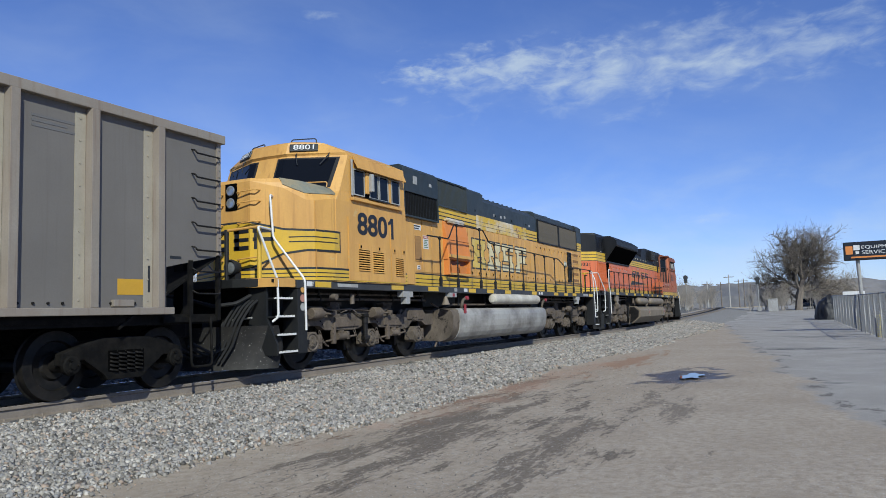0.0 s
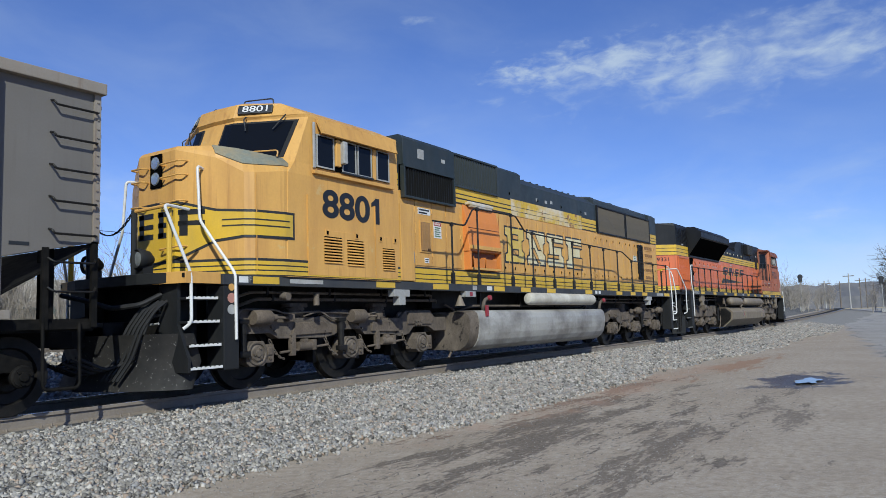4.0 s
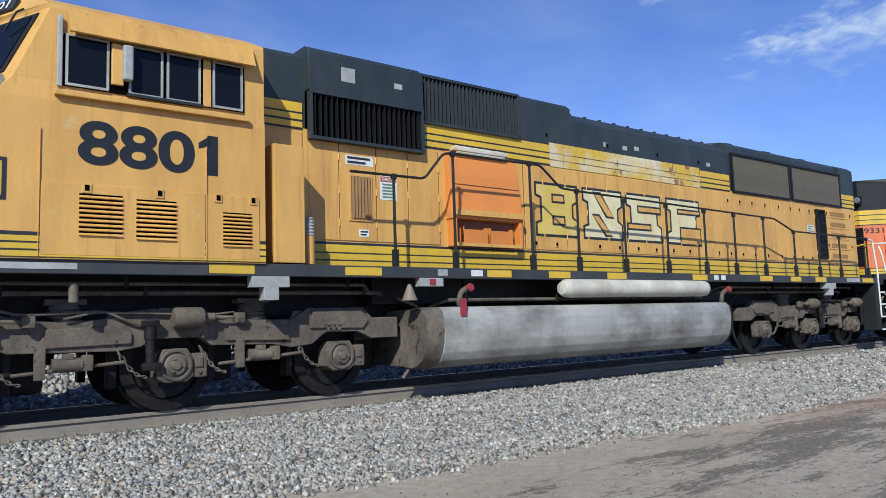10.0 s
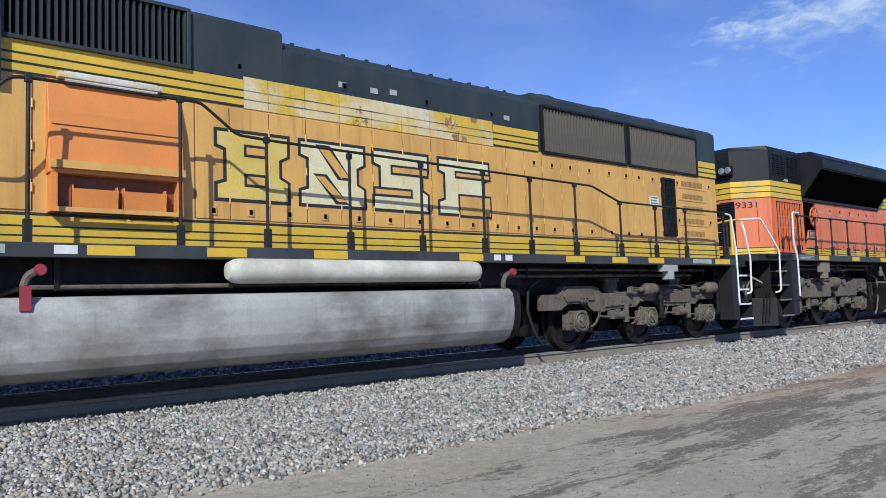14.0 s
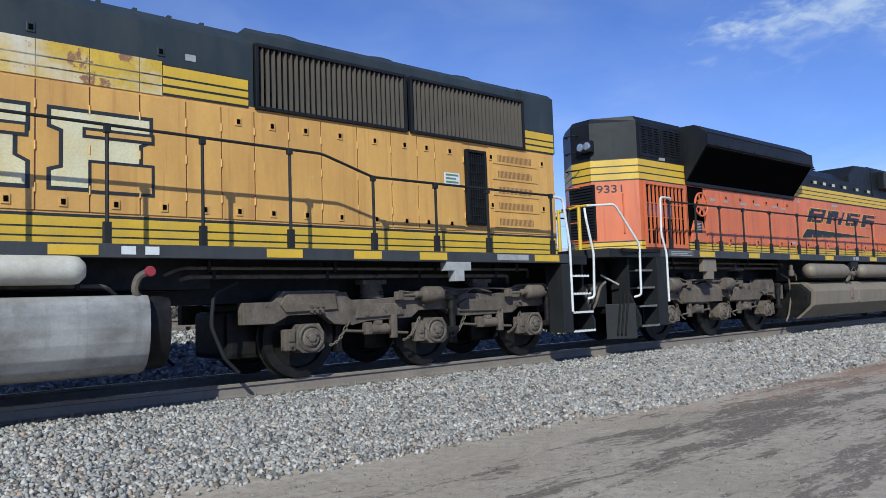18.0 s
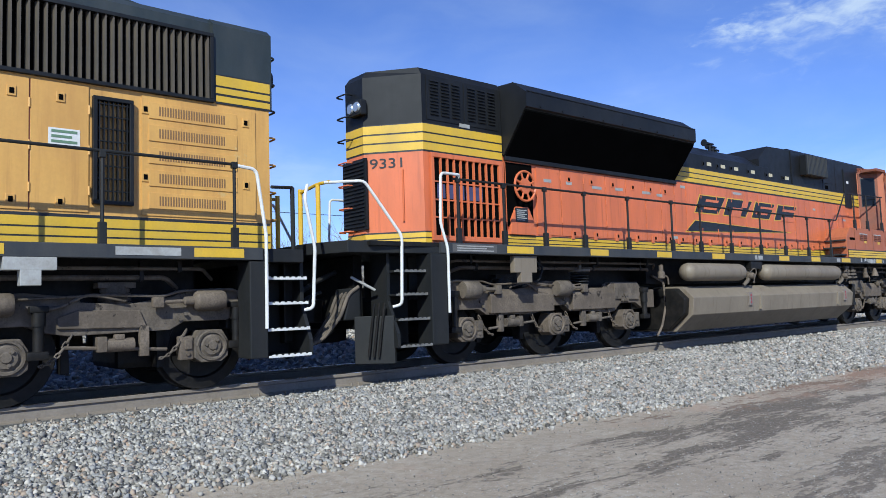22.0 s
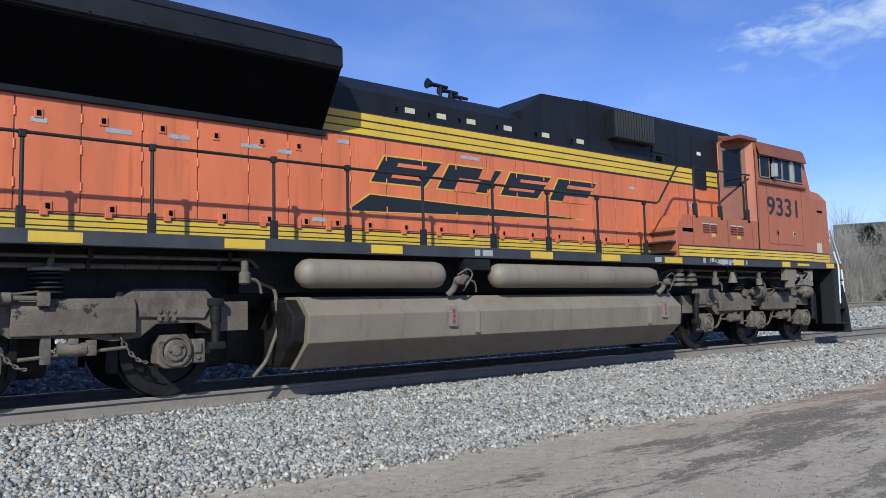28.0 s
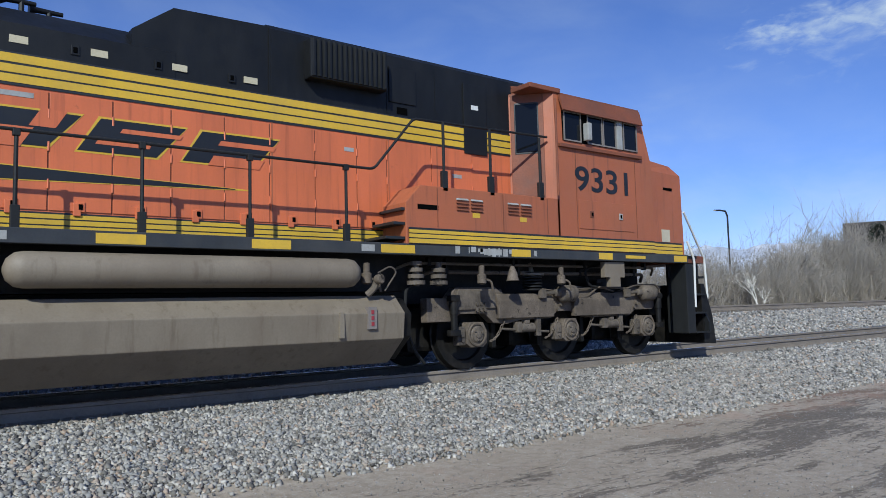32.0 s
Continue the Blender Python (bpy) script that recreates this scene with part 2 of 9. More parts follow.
RAILSIDE = surface("rusty_rail_steel", (0.20, 0.165, 0.13), 0.75, var=0.2, var_scale=2, fine=0.1, dirt=(0.227, 0.197, 0.168), dirt_amount=0.6, dirt_scale=4)
TANK_A = surface("scuffed_silver_tank_paint", (0.36, 0.345, 0.315), 0.48, runs=(0.14, 0.12, 0.10), run_amount=0.4, metal=0.05, var=0.12, var_scale=1.2, fine=0.06, dirt=(0.085, 0.072, 0.058), dirt_amount=0.95, dirt_scale=0.9, streak=0.55, bump=0.0012, bump_scale=3)
TANK_B = surface("dusty_tan_tank_paint", (0.205, 0.168, 0.122), 0.6, runs=(0.109, 0.0798, 0.0504), run_amount=0.6, var=0.1, var_scale=1.0, fine=0.05, dirt=(0.143, 0.109, 0.0756), dirt_amount=0.75, dirt_scale=1.5, streak=2.5, bump=0.001, bump_scale=4)
WHITE = surface("white_rail_paint", (0.655, 0.647, 0.622), 0.45, var=0.06, fine=0.04, dirt=(0.378, 0.353, 0.302), dirt_amount=0.4, dirt_scale=6)
PALE = surface("pale_grey_paint", (0.353, 0.349, 0.332), 0.5, var=0.12, fine=0.06, dirt=(0.185, 0.16, 0.126), dirt_amount=0.6, dirt_scale=6)
RED = surface("red_valve_paint", (0.269, 0.0294, 0.0378), 0.45, var=0.15)
HOSE = surface("black_rubber_hose", (0.0168, 0.0168, 0.0176), 0.6, var=0.2, spec=0.25, dirt=(0.03, 0.027, 0.023), dirt_amount=0.4)
# near-black that stands in for the shade inside openings and recesses
PIT = surface("recess_shade_black", (0.00336, 0.00336, 0.00336), 0.9, var=0.2, spec=0.0)
LAMP_GLASS = surface("lamp_glass", (0.462, 0.487, 0.504), 0.08, metal=0.7, var=0.1)
COAL_ALU = surface("weathered_aluminium_sheet", (0.145, 0.132, 0.117), 0.65, runs=(0.109, 0.0966, 0.0823), run_amount=0.4, metal=0.0, var=0.08, var_scale=0.7, fine=0.03, dirt=(0.126, 0.113, 0.0983), dirt_amount=0.6, dirt_scale=1.1, streak=3, bump=0.002, bump_scale=1.5)
COAL_RIB = surface("weathered_aluminium_rib", (0.252, 0.22, 0.181), 0.6, runs=(0.151, 0.0924, 0.0504), run_amount=0.6, metal=0.05, var=0.1, fine=0.05, dirt=(0.218, 0.168, 0.126), dirt_amount=0.6, dirt_scale=3, streak=4)
PATCH = surface("reflector_amber", (0.521, 0.294, 0.0252), 0.5, var=0.08, fine=0.03)
RIVET_RIB = surface("tan_rib", (0.344, 0.307, 0.235), 0.55, metal=0.0, var=0.1, fine=0.05, dirt=(0.252, 0.202, 0.143), dirt_amount=0.5, dirt_scale=3, streak=4)


def glass(name, tint=(0.006, 0.007, 0.009), rough=0.03):
    m = bpy.data.materials.new(name)
    m.use_nodes = True
    b = m.node_tree.nodes["Principled BSDF"]
    b.inputs["Base Color"].default_value = (*tint, 1)
    b.inputs["Roughness"].default_value = rough
    b.inputs["IOR"].default_value = 1.5
    b.inputs["Specular IOR Level"].default_value = 0.2
    return m


TRIM = surface("sooty_window_trim", (0.20, 0.17, 0.15), 0.5, var=0.2)
GLASS = glass("tinted_cab_glass")

# ---- shapes ----
def box(bm, x0, x1, y0, y1, z0, z1, bevel=0.0):
    vs = [bm.verts.new((x, y, z)) for z in (z0, z1) for y in (y0, y1) for x in (x0, x1)]
    fs = [bm.faces.new([vs[i] for i in q]) for q in ((0, 2, 3, 1), (4, 5, 7, 6), (0, 1, 5, 4), (2, 6, 7, 3), (0, 4, 6, 2), (1, 3, 7, 5))]
    if bevel:
        es = list({e for f in fs for e in f.edges})
        bmesh.ops.bevel(bm, geom=es, offset=bevel, segments=2, affect="EDGES", profile=0.6)


def prism(bm, prof, axis, c0, c1, bevel=0.0):
    """A polygon in the two other axes (in x, y, z order), drawn out along one axis."""
    def at(p, c):
        return {"x": (c, p[0], p[1]), "y": (p[0], c, p[1]), "z": (p[0], p[1], c)}[axis]
    a = [bm.verts.new(at(p, c0)) for p in prof]
    b = [bm.verts.new(at(p, c1)) for p in prof]
    n = len(prof)
    fs = [bm.faces.new(a), bm.faces.new(b[::-1])]
    fs += [bm.faces.new((a[(i + 1) % n], a[i], b[i], b[(i + 1) % n])) for i in range(n)]
    bmesh.ops.recalc_face_normals(bm, faces=fs)
    if bevel:
        es = list({e for f in fs for e in f.edges})
        bmesh.ops.bevel(bm, geom=es, offset=bevel, segments=2, affect="EDGES", profile=0.6)
    return a, b


def cyl(bm, p0, p1, r, seg=16, r2=None, caps=True):
    p0, p1 = Vector(p0), Vector(p1)
    d = p1 - p0
    q = d.to_track_quat("Z", "Y").to_matrix().to_4x4()
    m = Matrix.Translation((p0 + p1) / 2) @ q
    bmesh.ops.create_cone(bm, cap_ends=caps, segments=seg, radius1=r, radius2=r if r2 is None else r2, depth=d.length, matrix=m)


def rod(bm, pts, r, seg=8):
    """A bent round bar through the points."""
    pts = [Vector(p) for p in pts]
    rings = []
    for i, p in enumerate(pts):
        t = ((pts[i] - pts[i - 1]).normalized() if i else Vector()) + ((pts[i + 1] - pts[i]).normalized() if i + 1 < len(pts) else Vector())
        t.normalize()
        if i == 0:
            u = t.orthogonal().normalized()
        else:
            u = (u - t * u.dot(t)).normalized()
        v = t.cross(u)
        k = r
        rings.append([bm.verts.new(p + (u * math.cos(a) + v * math.sin(a)) * k) for a in [2 * math.pi * j / seg for j in range(seg)]])
    for a, b in zip(rings, rings[1:]):
        for j in range(seg):
            bm.faces.new((a[j], a[(j + 1) % seg], b[(j + 1) % seg], b[j]))
    bm.faces.new(rings[0][::-1])
    bm.faces.new(rings[-1])


def curve_pts(pts, n=6):
    """Rounded corners for a rod."""
    pts = [Vector(p) for p in pts]
    res = [pts[0]]
    for a, b, c in zip(pts, pts[1:], pts[2:]):
        k = min((b - a).length, (c - b).length, 0.16) * 0.5
        p, q = b + (a - b).normalized() * k, b + (c - b).normalized() * k
        for i in range(n + 1):
            s = i / n
            res.append(p * (1 - s) ** 2 + b * 2 * s * (1 - s) + q * s * s)
    return res + [pts[-1]]


def lathe(bm, prof, seg=24, axis="y", centre=(0, 0, 0)):
    """Rings of radius r at a along an axis."""
    rings = []
    for a, r in prof:
        ring = []
        for j in range(seg):
            w = 2 * math.pi * j / seg
            c, s = r * math.cos(w), r * math.sin(w)
            p = {"y": (c, a, s), "x": (a, c, s), "z": (c, s, a)}[axis]
            ring.append(bm.verts.new(Vector(p) + Vector(centre)))
        rings.append(ring)
    for a, b in zip(rings, rings[1:]):
        for j in range(seg):
            bm.faces.new((a[j], a[(j + 1) % seg], b[(j + 1) % seg], b[j]))
    bm.faces.new(rings[0][::-1])
    bm.faces.new(rings[-1])


def mesh_of(name, bm, material, smooth=False):
    bmesh.ops.recalc_face_normals(bm, faces=bm.faces)
    me = bpy.data.meshes.new(name)
    bm.to_mesh(me)
    bm.free()
    if smooth:
        me.polygons.foreach_set("use_smooth", [True] * len(me.polygons))
        me.set_sharp_from_angle(angle=radians(40))
    me.materials.append(material)
    return me


ORIGIN = [0.0]      # where along the train the vehicle being built has its own origin
SET_BACK = [0.0, 1.0]    # while an engine hood is built: how far along it stands, and its stretch in height about 0.94 m


def set_back(p):
    return p[0] + SET_BACK[0], p[1], 0.94 + (p[2] - 0.94) * SET_BACK[1]


def part(name, bm, material, parent, label="", smooth=False, local=False):
    """Links a bmesh as one mesh under a thing or a part."""
    if not local and SET_BACK[0]:
        for q in bm.verts:
            q.co = set_back(q.co)
    if not local and ORIGIN[0]:
        bmesh.ops.translate(bm, verts=bm.verts, vec=(-ORIGIN[0], 0, 0))
    ob = new(name, mesh_of(name, bm, material, smooth))
    ob.parent = parent
    return tagged(ob, label)


def again(name, me, parent, x, y, z, rz=0.0, rx=0.0, ry=0.0, scale=None):
    """One more piece on a shared mesh; x along the train."""
    ob = new(name, me)
    ob.parent = parent
    x, y, z = (x + SET_BACK[0], y, 0.94 + (z - 0.94) * SET_BACK[1])
    ob.matrix_basis = pose(x - ORIGIN[0], y, z, rx, ry, rz)
    ob.scale = scale or (1, 1, SET_BACK[1])
    return ob


def thing(name, at, label, category, group="", kind=""):
    ob = new(name)
    ob.location = at
    ob.empty_display_size = 0.2
    return tagged(ob, label, category, group, kind)


# ---- ground ----
rng = np.random.default_rng(7)


def smooth_step(a, b, v):
    t = min(1, max(0, (v - a) / (b - a)))
    return t * t * (3 - 2 * t)


def track_shift(x):
    """The tracks bend away far off."""
    return 0.0 if x < 75 else (x - 75) ** 2 / 900.0


def edge_y(x):
    return 6.02 + 0.22 * math.sin(x * 0.33 + 1.0) + 0.10 * math.sin(x * 1.1) - 0.35 * smooth_step(18, 40, x)


def ground_z(x, y):
    rise = 0.9 * smooth_step(35, 120, x)
    yy = y - track_shift(x)
    e = edge_y(x)
    prof = [(-900, 0), (e - 0.25, 0.0), (e, 0.03), (8.0, 0.335), (8.35, 0.375), (11.3, 0.375), (12.3, 0.33), (15.4, 0.98), (15.9, 1.02), (19.2, 1.02), (20.8, 0.55), (900, 0.55)]
    z = 0.55
    for (a, za), (b, zb) in zip(prof, prof[1:]):
        if a <= yy <= b:
            z = za + (zb - za) * (yy - a) / (b - a)
            break
    if y < e - 0.25:
        z += 0.022 * noise.noise((x * 0.5, y * 0.5, 3)) + 0.012 * noise.noise((x * 1.7, y * 1.7, 1))
        d = math.hypot((x - 17.3) / 1.5, (y - 2.5) / 0.9)
        z -= 0.05 * max(0, 1 - d * d)
    return z + rise


def ground_material():
    m = bpy.data.materials.new("dirt_and_asphalt")
    m.use_nodes = True
    nt = m.node_tree
    b = nt.nodes["Principled BSDF"]
    co = nt.nodes.new("ShaderNodeTexCoord")
    sp = nt.nodes.new("ShaderNodeSeparateXYZ")
    nt.links.new(co.outputs["Object"], sp.inputs[0])

    def mth(op, a, b_=None, c=None):
        n = nt.nodes.new("ShaderNodeMath")
        n.operation = op
        for i, v in enumerate((a, b_, c)):
            if v is None:
                continue
            if isinstance(v, (int, float)):
                n.inputs[i].default_value = v
            else:
                nt.links.new(v, n.inputs[i])
        return n.outputs[0]

    def nz(scale, detail=6, rough=0.62, stretch=(1, 1, 1), loc=(0, 0, 0), dist=0.0):
        t = nt.nodes.new("ShaderNodeTexNoise")
        t.inputs["Scale"].default_value, t.inputs["Detail"].default_value, t.inputs["Roughness"].default_value, t.inputs["Distortion"].default_value = scale, detail, rough, dist
        mp = nt.nodes.new("ShaderNodeMapping")
        mp.inputs["Scale"].default_value, mp.inputs["Location"].default_value = stretch, loc
        nt.links.new(co.outputs["Object"], mp.inputs[0])
        nt.links.new(mp.outputs[0], t.inputs["Vector"])
        return t.outputs["Fac"]

    def rng_(v, a, b_, c=0.0, d=1.0):
        r = nt.nodes.new("ShaderNodeMapRange")
        r.interpolation_type = "SMOOTHSTEP"
        for k, x in zip(("From Min", "From Max", "To Min", "To Max"), (a, b_, c, d)):
            r.inputs[k].default_value = x
        nt.links.new(v, r.inputs["Value"])
        return r.outputs[0]

    def mix(f, a, c):
        x = nt.nodes.new("ShaderNodeMix")
        x.data_type = "RGBA"
        if isinstance(f, float):
            x.inputs["Factor"].default_value = f
        else:
            nt.links.new(f, x.inputs["Factor"])
        for s, v in ((x.inputs[6], a), (x.inputs[7], c)):
            if isinstance(v, tuple):
                s.default_value = (*v, 1)
            else:
                nt.links.new(v, s)
        return x.outputs[2]

    def oval(x0, y0, hx, hy, turn=0.0):
        dx, dy = mth("SUBTRACT", sp.outputs["X"], x0), mth("SUBTRACT", sp.outputs["Y"], y0)
        c, s = math.cos(radians(turn)), math.sin(radians(turn))
        u = mth("DIVIDE", mth("ADD", mth("MULTIPLY", dx, c), mth("MULTIPLY", dy, s)), hx)
        v = mth("DIVIDE", mth("SUBTRACT", mth("MULTIPLY", dy, c), mth("MULTIPLY", dx, s)), hy)
        return mth("SQRT", mth("ADD", mth("MULTIPLY", u, u), mth("MULTIPLY", v, v)))

    dirt = mix(rng_(nz(0.5), 0.35, 0.65), (0.330, 0.272, 0.205), (0.410, 0.348, 0.272))
    dirt = mix(rng_(nz(9.0, 8, 0.7), 0.38, 0.68), dirt, (0.275, 0.222, 0.163))
    dirt = mix(mth("MULTIPLY", rng_(nz(60.0, 3, 0.6), 0.60, 0.68), 0.7), dirt, (0.495, 0.473, 0.441))
    dirt = mix(mth("MULTIPLY", rng_(nz(45.0, 3, 0.6, loc=(5, 5, 5)), 0.62, 0.70), 0.7), dirt, (0.125, 0.112, 0.106))
    dirt = mix(mth("MULTIPLY", rng_(nz(150.0, 2, 0.5, loc=(3, 1, 7)), 0.52, 0.66), 0.35), dirt, (0.16, 0.135, 0.11))
    # the worn blacktop on the camera's side of the dirt
    run = mth("ADD", mth("SUBTRACT", sp.outputs["Y"], mth("MULTIPLY", sp.outputs["X"], 0.127)), 1.9)
    wob = mth("ADD", run, mth("MULTIPLY", mth("SUBTRACT", nz(0.35, 9, 0.7), 0.5), 3.4))
    tar = mix(rng_(nz(0.7, 6), 0.35, 0.7), (0.285, 0.262, 0.232), (0.355, 0.332, 0.298))
    tar = mix(mth("MULTIPLY", rng_(nz(55.0, 4), 0.5, 0.66), 0.45), tar, (0.14, 0.134, 0.129))
    tar = mix(rng_(nz(1.6, 9, 0.75, (1.6, 0.16, 1), (4, 0, 0), 1.0), 0.60, 0.70), tar, (0.213, 0.19, 0.165))
    # tar-sealed cracks across the blacktop, and one or two along it
    for st, lo, wd, sc in (((1.0, 0.07, 1), (7, 2, 0), 0.016, 0.22), ((0.9, 0.10, 1), (31, 5, 0), 0.016, 0.40)):
        off = mth("ABSOLUTE", mth("SUBTRACT", nz(sc, 3, 0.5, st, lo, 0.0), 0.5))
        brk = rng_(nz(0.35, 4, 0.6, (1, 0.8, 1), lo), 0.55, 0.60)
        tar = mix(mth("MULTIPLY", rng_(off, wd, wd * 0.35), brk), tar, (0.0938, 0.09, 0.0875))
    col = mix(rng_(wob, -0.12, 0.25), tar, dirt)
    lip = mth("MULTIPLY", rng_(mth("ABSOLUTE", mth("ADD", wob, 0.16)), 0.09, 0.02), rng_(nz(0.8, 4, 0.6, loc=(2, 9, 0)), 0.46, 0.56))
    col = mix(mth("MULTIPLY", lip, 0.8), col, (0.075, 0.062, 0.05))
    # rutted, tarry patches and damp mud, each where it lies
    worn = mth("ADD", mth("MULTIPLY", nz(1.1, 8, 0.7, (0.4, 1.7, 1), (2, 3, 0), 0.3), 0.66), mth("MULTIPLY", nz(11.0, 6, 0.7, (0.5, 1.4, 1), (1, 5, 0)), 0.34))
    a = mth("SUBTRACT", worn, mth("MULTIPLY", oval(9.2, 4.4, 5.5, 0.85, 1), 0.10))
    b2 = mth("SUBTRACT", worn, mth("MULTIPLY", oval(14.5, 5.4, 5.5, 0.5, 0), 0.11))
    dark = mix(rng_(nz(20.0, 5), 0.3, 0.7), (0.068, 0.053, 0.040), (0.150, 0.120, 0.090))
    dark = mix(mth("MULTIPLY", rng_(nz(130.0, 2, 0.5, loc=(1, 8, 3)), 0.55, 0.66), 0.5), dark, (0.26, 0.23, 0.19))
    col = mix(mth("MULTIPLY", rng_(a, 0.412, 0.468), 0.9), col, dark)
    a2 = mth("SUBTRACT", worn, mth("MULTIPLY", oval(8.2, 2.7, 4.5, 0.6, 4), 0.11))
    col = mix(mth("MULTIPLY", rng_(a2, 0.425, 0.475), 0.8), col, dark)
    a3 = mth("SUBTRACT", worn, mth("MULTIPLY", oval(12.5, 2.2, 6.0, 1.0, 4), 0.10))
    col = mix(mth("MULTIPLY", rng_(a3, 0.475, 0.525), 0.7), col, dark)
    col = mix(mth("MULTIPLY", rng_(nz(38.0, 2, 0.5, loc=(8, 1, 2)), 0.66, 0.70), 0.8), col, (0.45, 0.425, 0.388))
    col = mix(rng_(b2, 0.43, 0.47), col, mix(0.5, dark, (0.25, 0.15, 0.0938)))
    c3 = mth("SUBTRACT", nz(0.9, 9, 0.7, (0.5, 2.0, 1), (9, 3, 0), 0.8), mth("MULTIPLY", oval(22.0, 4.7, 5.0, 0.6, 0), 0.17))
    col = mix(rng_(c3, 0.36, 0.44), col, (0.275, 0.175, 0.112))
    red = rng_(mth("SUBTRACT", nz(0.8, 4), mth("MULTIPLY", oval(16.0, 5.3, 9.0, 0.6, 0), 0.2)), 0.30, 0.5)
    col = mix(mth("MULTIPLY", red, 0.45), col, (0.355, 0.231, 0.161))
    wet = rng_(mth("SUBTRACT", nz(1.3, 5), mth("MULTIPLY", oval(17.4, 2.55, 2.1, 1.0, 0), 0.30)), 0.22, 0.30)
    col = mix(wet, col, (0.075, 0.0625, 0.0525))
    # far off: dry grass
    col = mix(mth("MULTIPLY", rng_(sp.outputs["Y"], 20.0, 24.0), rng_(nz(0.2, 4), 0.3, 0.6)), col, (0.45, 0.35, 0.188))
    nt.links.new(col, b.inputs["Base Color"])
    rgh = mth("SUBTRACT", 0.9, mth("MULTIPLY", wet, 0.45))
    nt.links.new(rgh, b.inputs["Roughness"])
    bp = nt.nodes.new("ShaderNodeBump")
    bp.inputs["Distance"].default_value = 0.03
    bp.inputs["Strength"].default_value = 0.7
    nt.links.new(mth("ADD", nz(5.0, 8, 0.7), mth("MULTIPLY", nz(50.0, 3), 0.25)), bp.inputs["Height"])
    nt.links.new(bp.outputs[0], b.inputs["Normal"])
    return m


GROUND = ground_material()
xs = np.unique(np.concatenate([np.arange(-60, 45, 0.75), np.arange(45, 140, 3), np.arange(140, 420, 20), [-3000, -1200, -500, -250, -120, 500, 800, 1500, 3000]]))
ys = np.unique(np.concatenate([np.arange(-12, 5.4, 0.5), np.arange(5.4, 22, 0.3), np.arange(22, 60, 4), [-3000, -1200, -500, -200, -80, -40, -24, 80, 140, 300, 700, 1500, 3000]]))
bm = bmesh.new()
grid = [[bm.verts.new((x, y, ground_z(x, y))) for y in ys] for x in xs]
for i in range(len(xs) - 1):
    for j in range(len(ys) - 1):
        bm.faces.new((grid[i][j], grid[i + 1][j], grid[i + 1][j + 1], grid[i][j + 1]))
ground = new("ground", mesh_of("ground", bm, GROUND, True))
tagged(ground, "tan dirt lane with damp patches beside worn grey blacktop", "ground", kind="structure")

# puddle of standing water
WATER = glass("puddle_water", (0.03, 0.028, 0.025), 0.02)
bm = bmesh.new()
ring = [bm.verts.new((17.35 + (0.62 + 0.16 * math.sin(3 * a + 1) + 0.08 * math.sin(7 * a)) * math.cos(a), 2.42 + (0.26 + 0.07 * math.sin(2 * a + 2) + 0.05 * math.sin(5 * a)) * math.sin(a), -0.006)) for a in [2 * math.pi * k / 48 for k in range(48)]]
bm.faces.new(ring)
puddle = new("puddle", mesh_of("puddle", bm, WATER))
tagged(puddle, "small muddy puddle reflecting the sky", "puddle")

# ---- ballast and tracks ----
def stone_material():
    m = bpy.data.materials.new("crushed_granite")
    m.use_nodes = True
    nt = m.node_tree
    b = nt.nodes["Principled BSDF"]
    g = nt.nodes.new("ShaderNodeNewGeometry")
    r = nt.nodes.new("ShaderNodeValToRGB")
    e = r.color_ramp.elements
    e[0].position, e[0].color = 0.0, (0.0698, 0.0638, 0.0566, 1)
    e[1].position, e[1].color = 1.0, (0.506, 0.467, 0.409, 1)
    for p, c in ((0.2, (0.203, 0.186, 0.161)), (0.4, (0.308, 0.286, 0.251)), (0.55, (0.237, 0.232, 0.226)), (0.7, (0.366, 0.337, 0.291)), (0.8, (0.328, 0.237, 0.168)), (0.86, (0.382, 0.354, 0.314))):
        k = r.color_ramp.elements.new(p)
        k.color = (*c, 1)
    nt.links.new(g.outputs["Random Per Island"], r.inputs[0])
    t = nt.nodes.new("ShaderNodeTexNoise")
    t.inputs["Scale"].default_value, t.inputs["Detail"].default_value = 45.0, 4
    mx = nt.nodes.new("ShaderNodeMix")
    mx.data_type, mx.blend_type = "RGBA", "MULTIPLY"
    mx.inputs["Factor"].default_value = 0.5
    nt.links.new(r.outputs[0], mx.inputs[6])
    cr = nt.nodes.new("ShaderNodeMapRange")
    cr.inputs["From Min"].default_value, cr.inputs["From Max"].default_value, cr.inputs["To Min"].default_value, cr.inputs["To Max"].default_value = 0.3, 0.7, 0.7, 1.25
    nt.links.new(t.outputs["Fac"], cr.inputs["Value"])
    nt.links.new(cr.outputs[0], mx.inputs[7])
    nt.links.new(mx.outputs[2], b.inputs["Base Color"])
    b.inputs["Roughness"].default_value = 0.85
    return m


STONE = stone_material()
# packed gravel, darkened to paint the shade in the gaps between loose stones
BED = surface("gap_shade_gravel", (0.13, 0.127, 0.12), 0.9, var=0.12, var_scale=2, fine=0.2, fine_scale=28, dirt=(0.14, 0.135, 0.13), dirt_amount=0.9, dirt_scale=22, spots=(0.36, 0.35, 0.335), spot_amount=0.5, spot_scale=26, bump=0.05, bump_scale=24)


# paler, warmer bed for the distance, without the darkened gaps
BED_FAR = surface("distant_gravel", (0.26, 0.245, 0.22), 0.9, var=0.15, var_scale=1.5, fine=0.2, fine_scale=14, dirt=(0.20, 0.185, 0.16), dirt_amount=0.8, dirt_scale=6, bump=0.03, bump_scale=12)


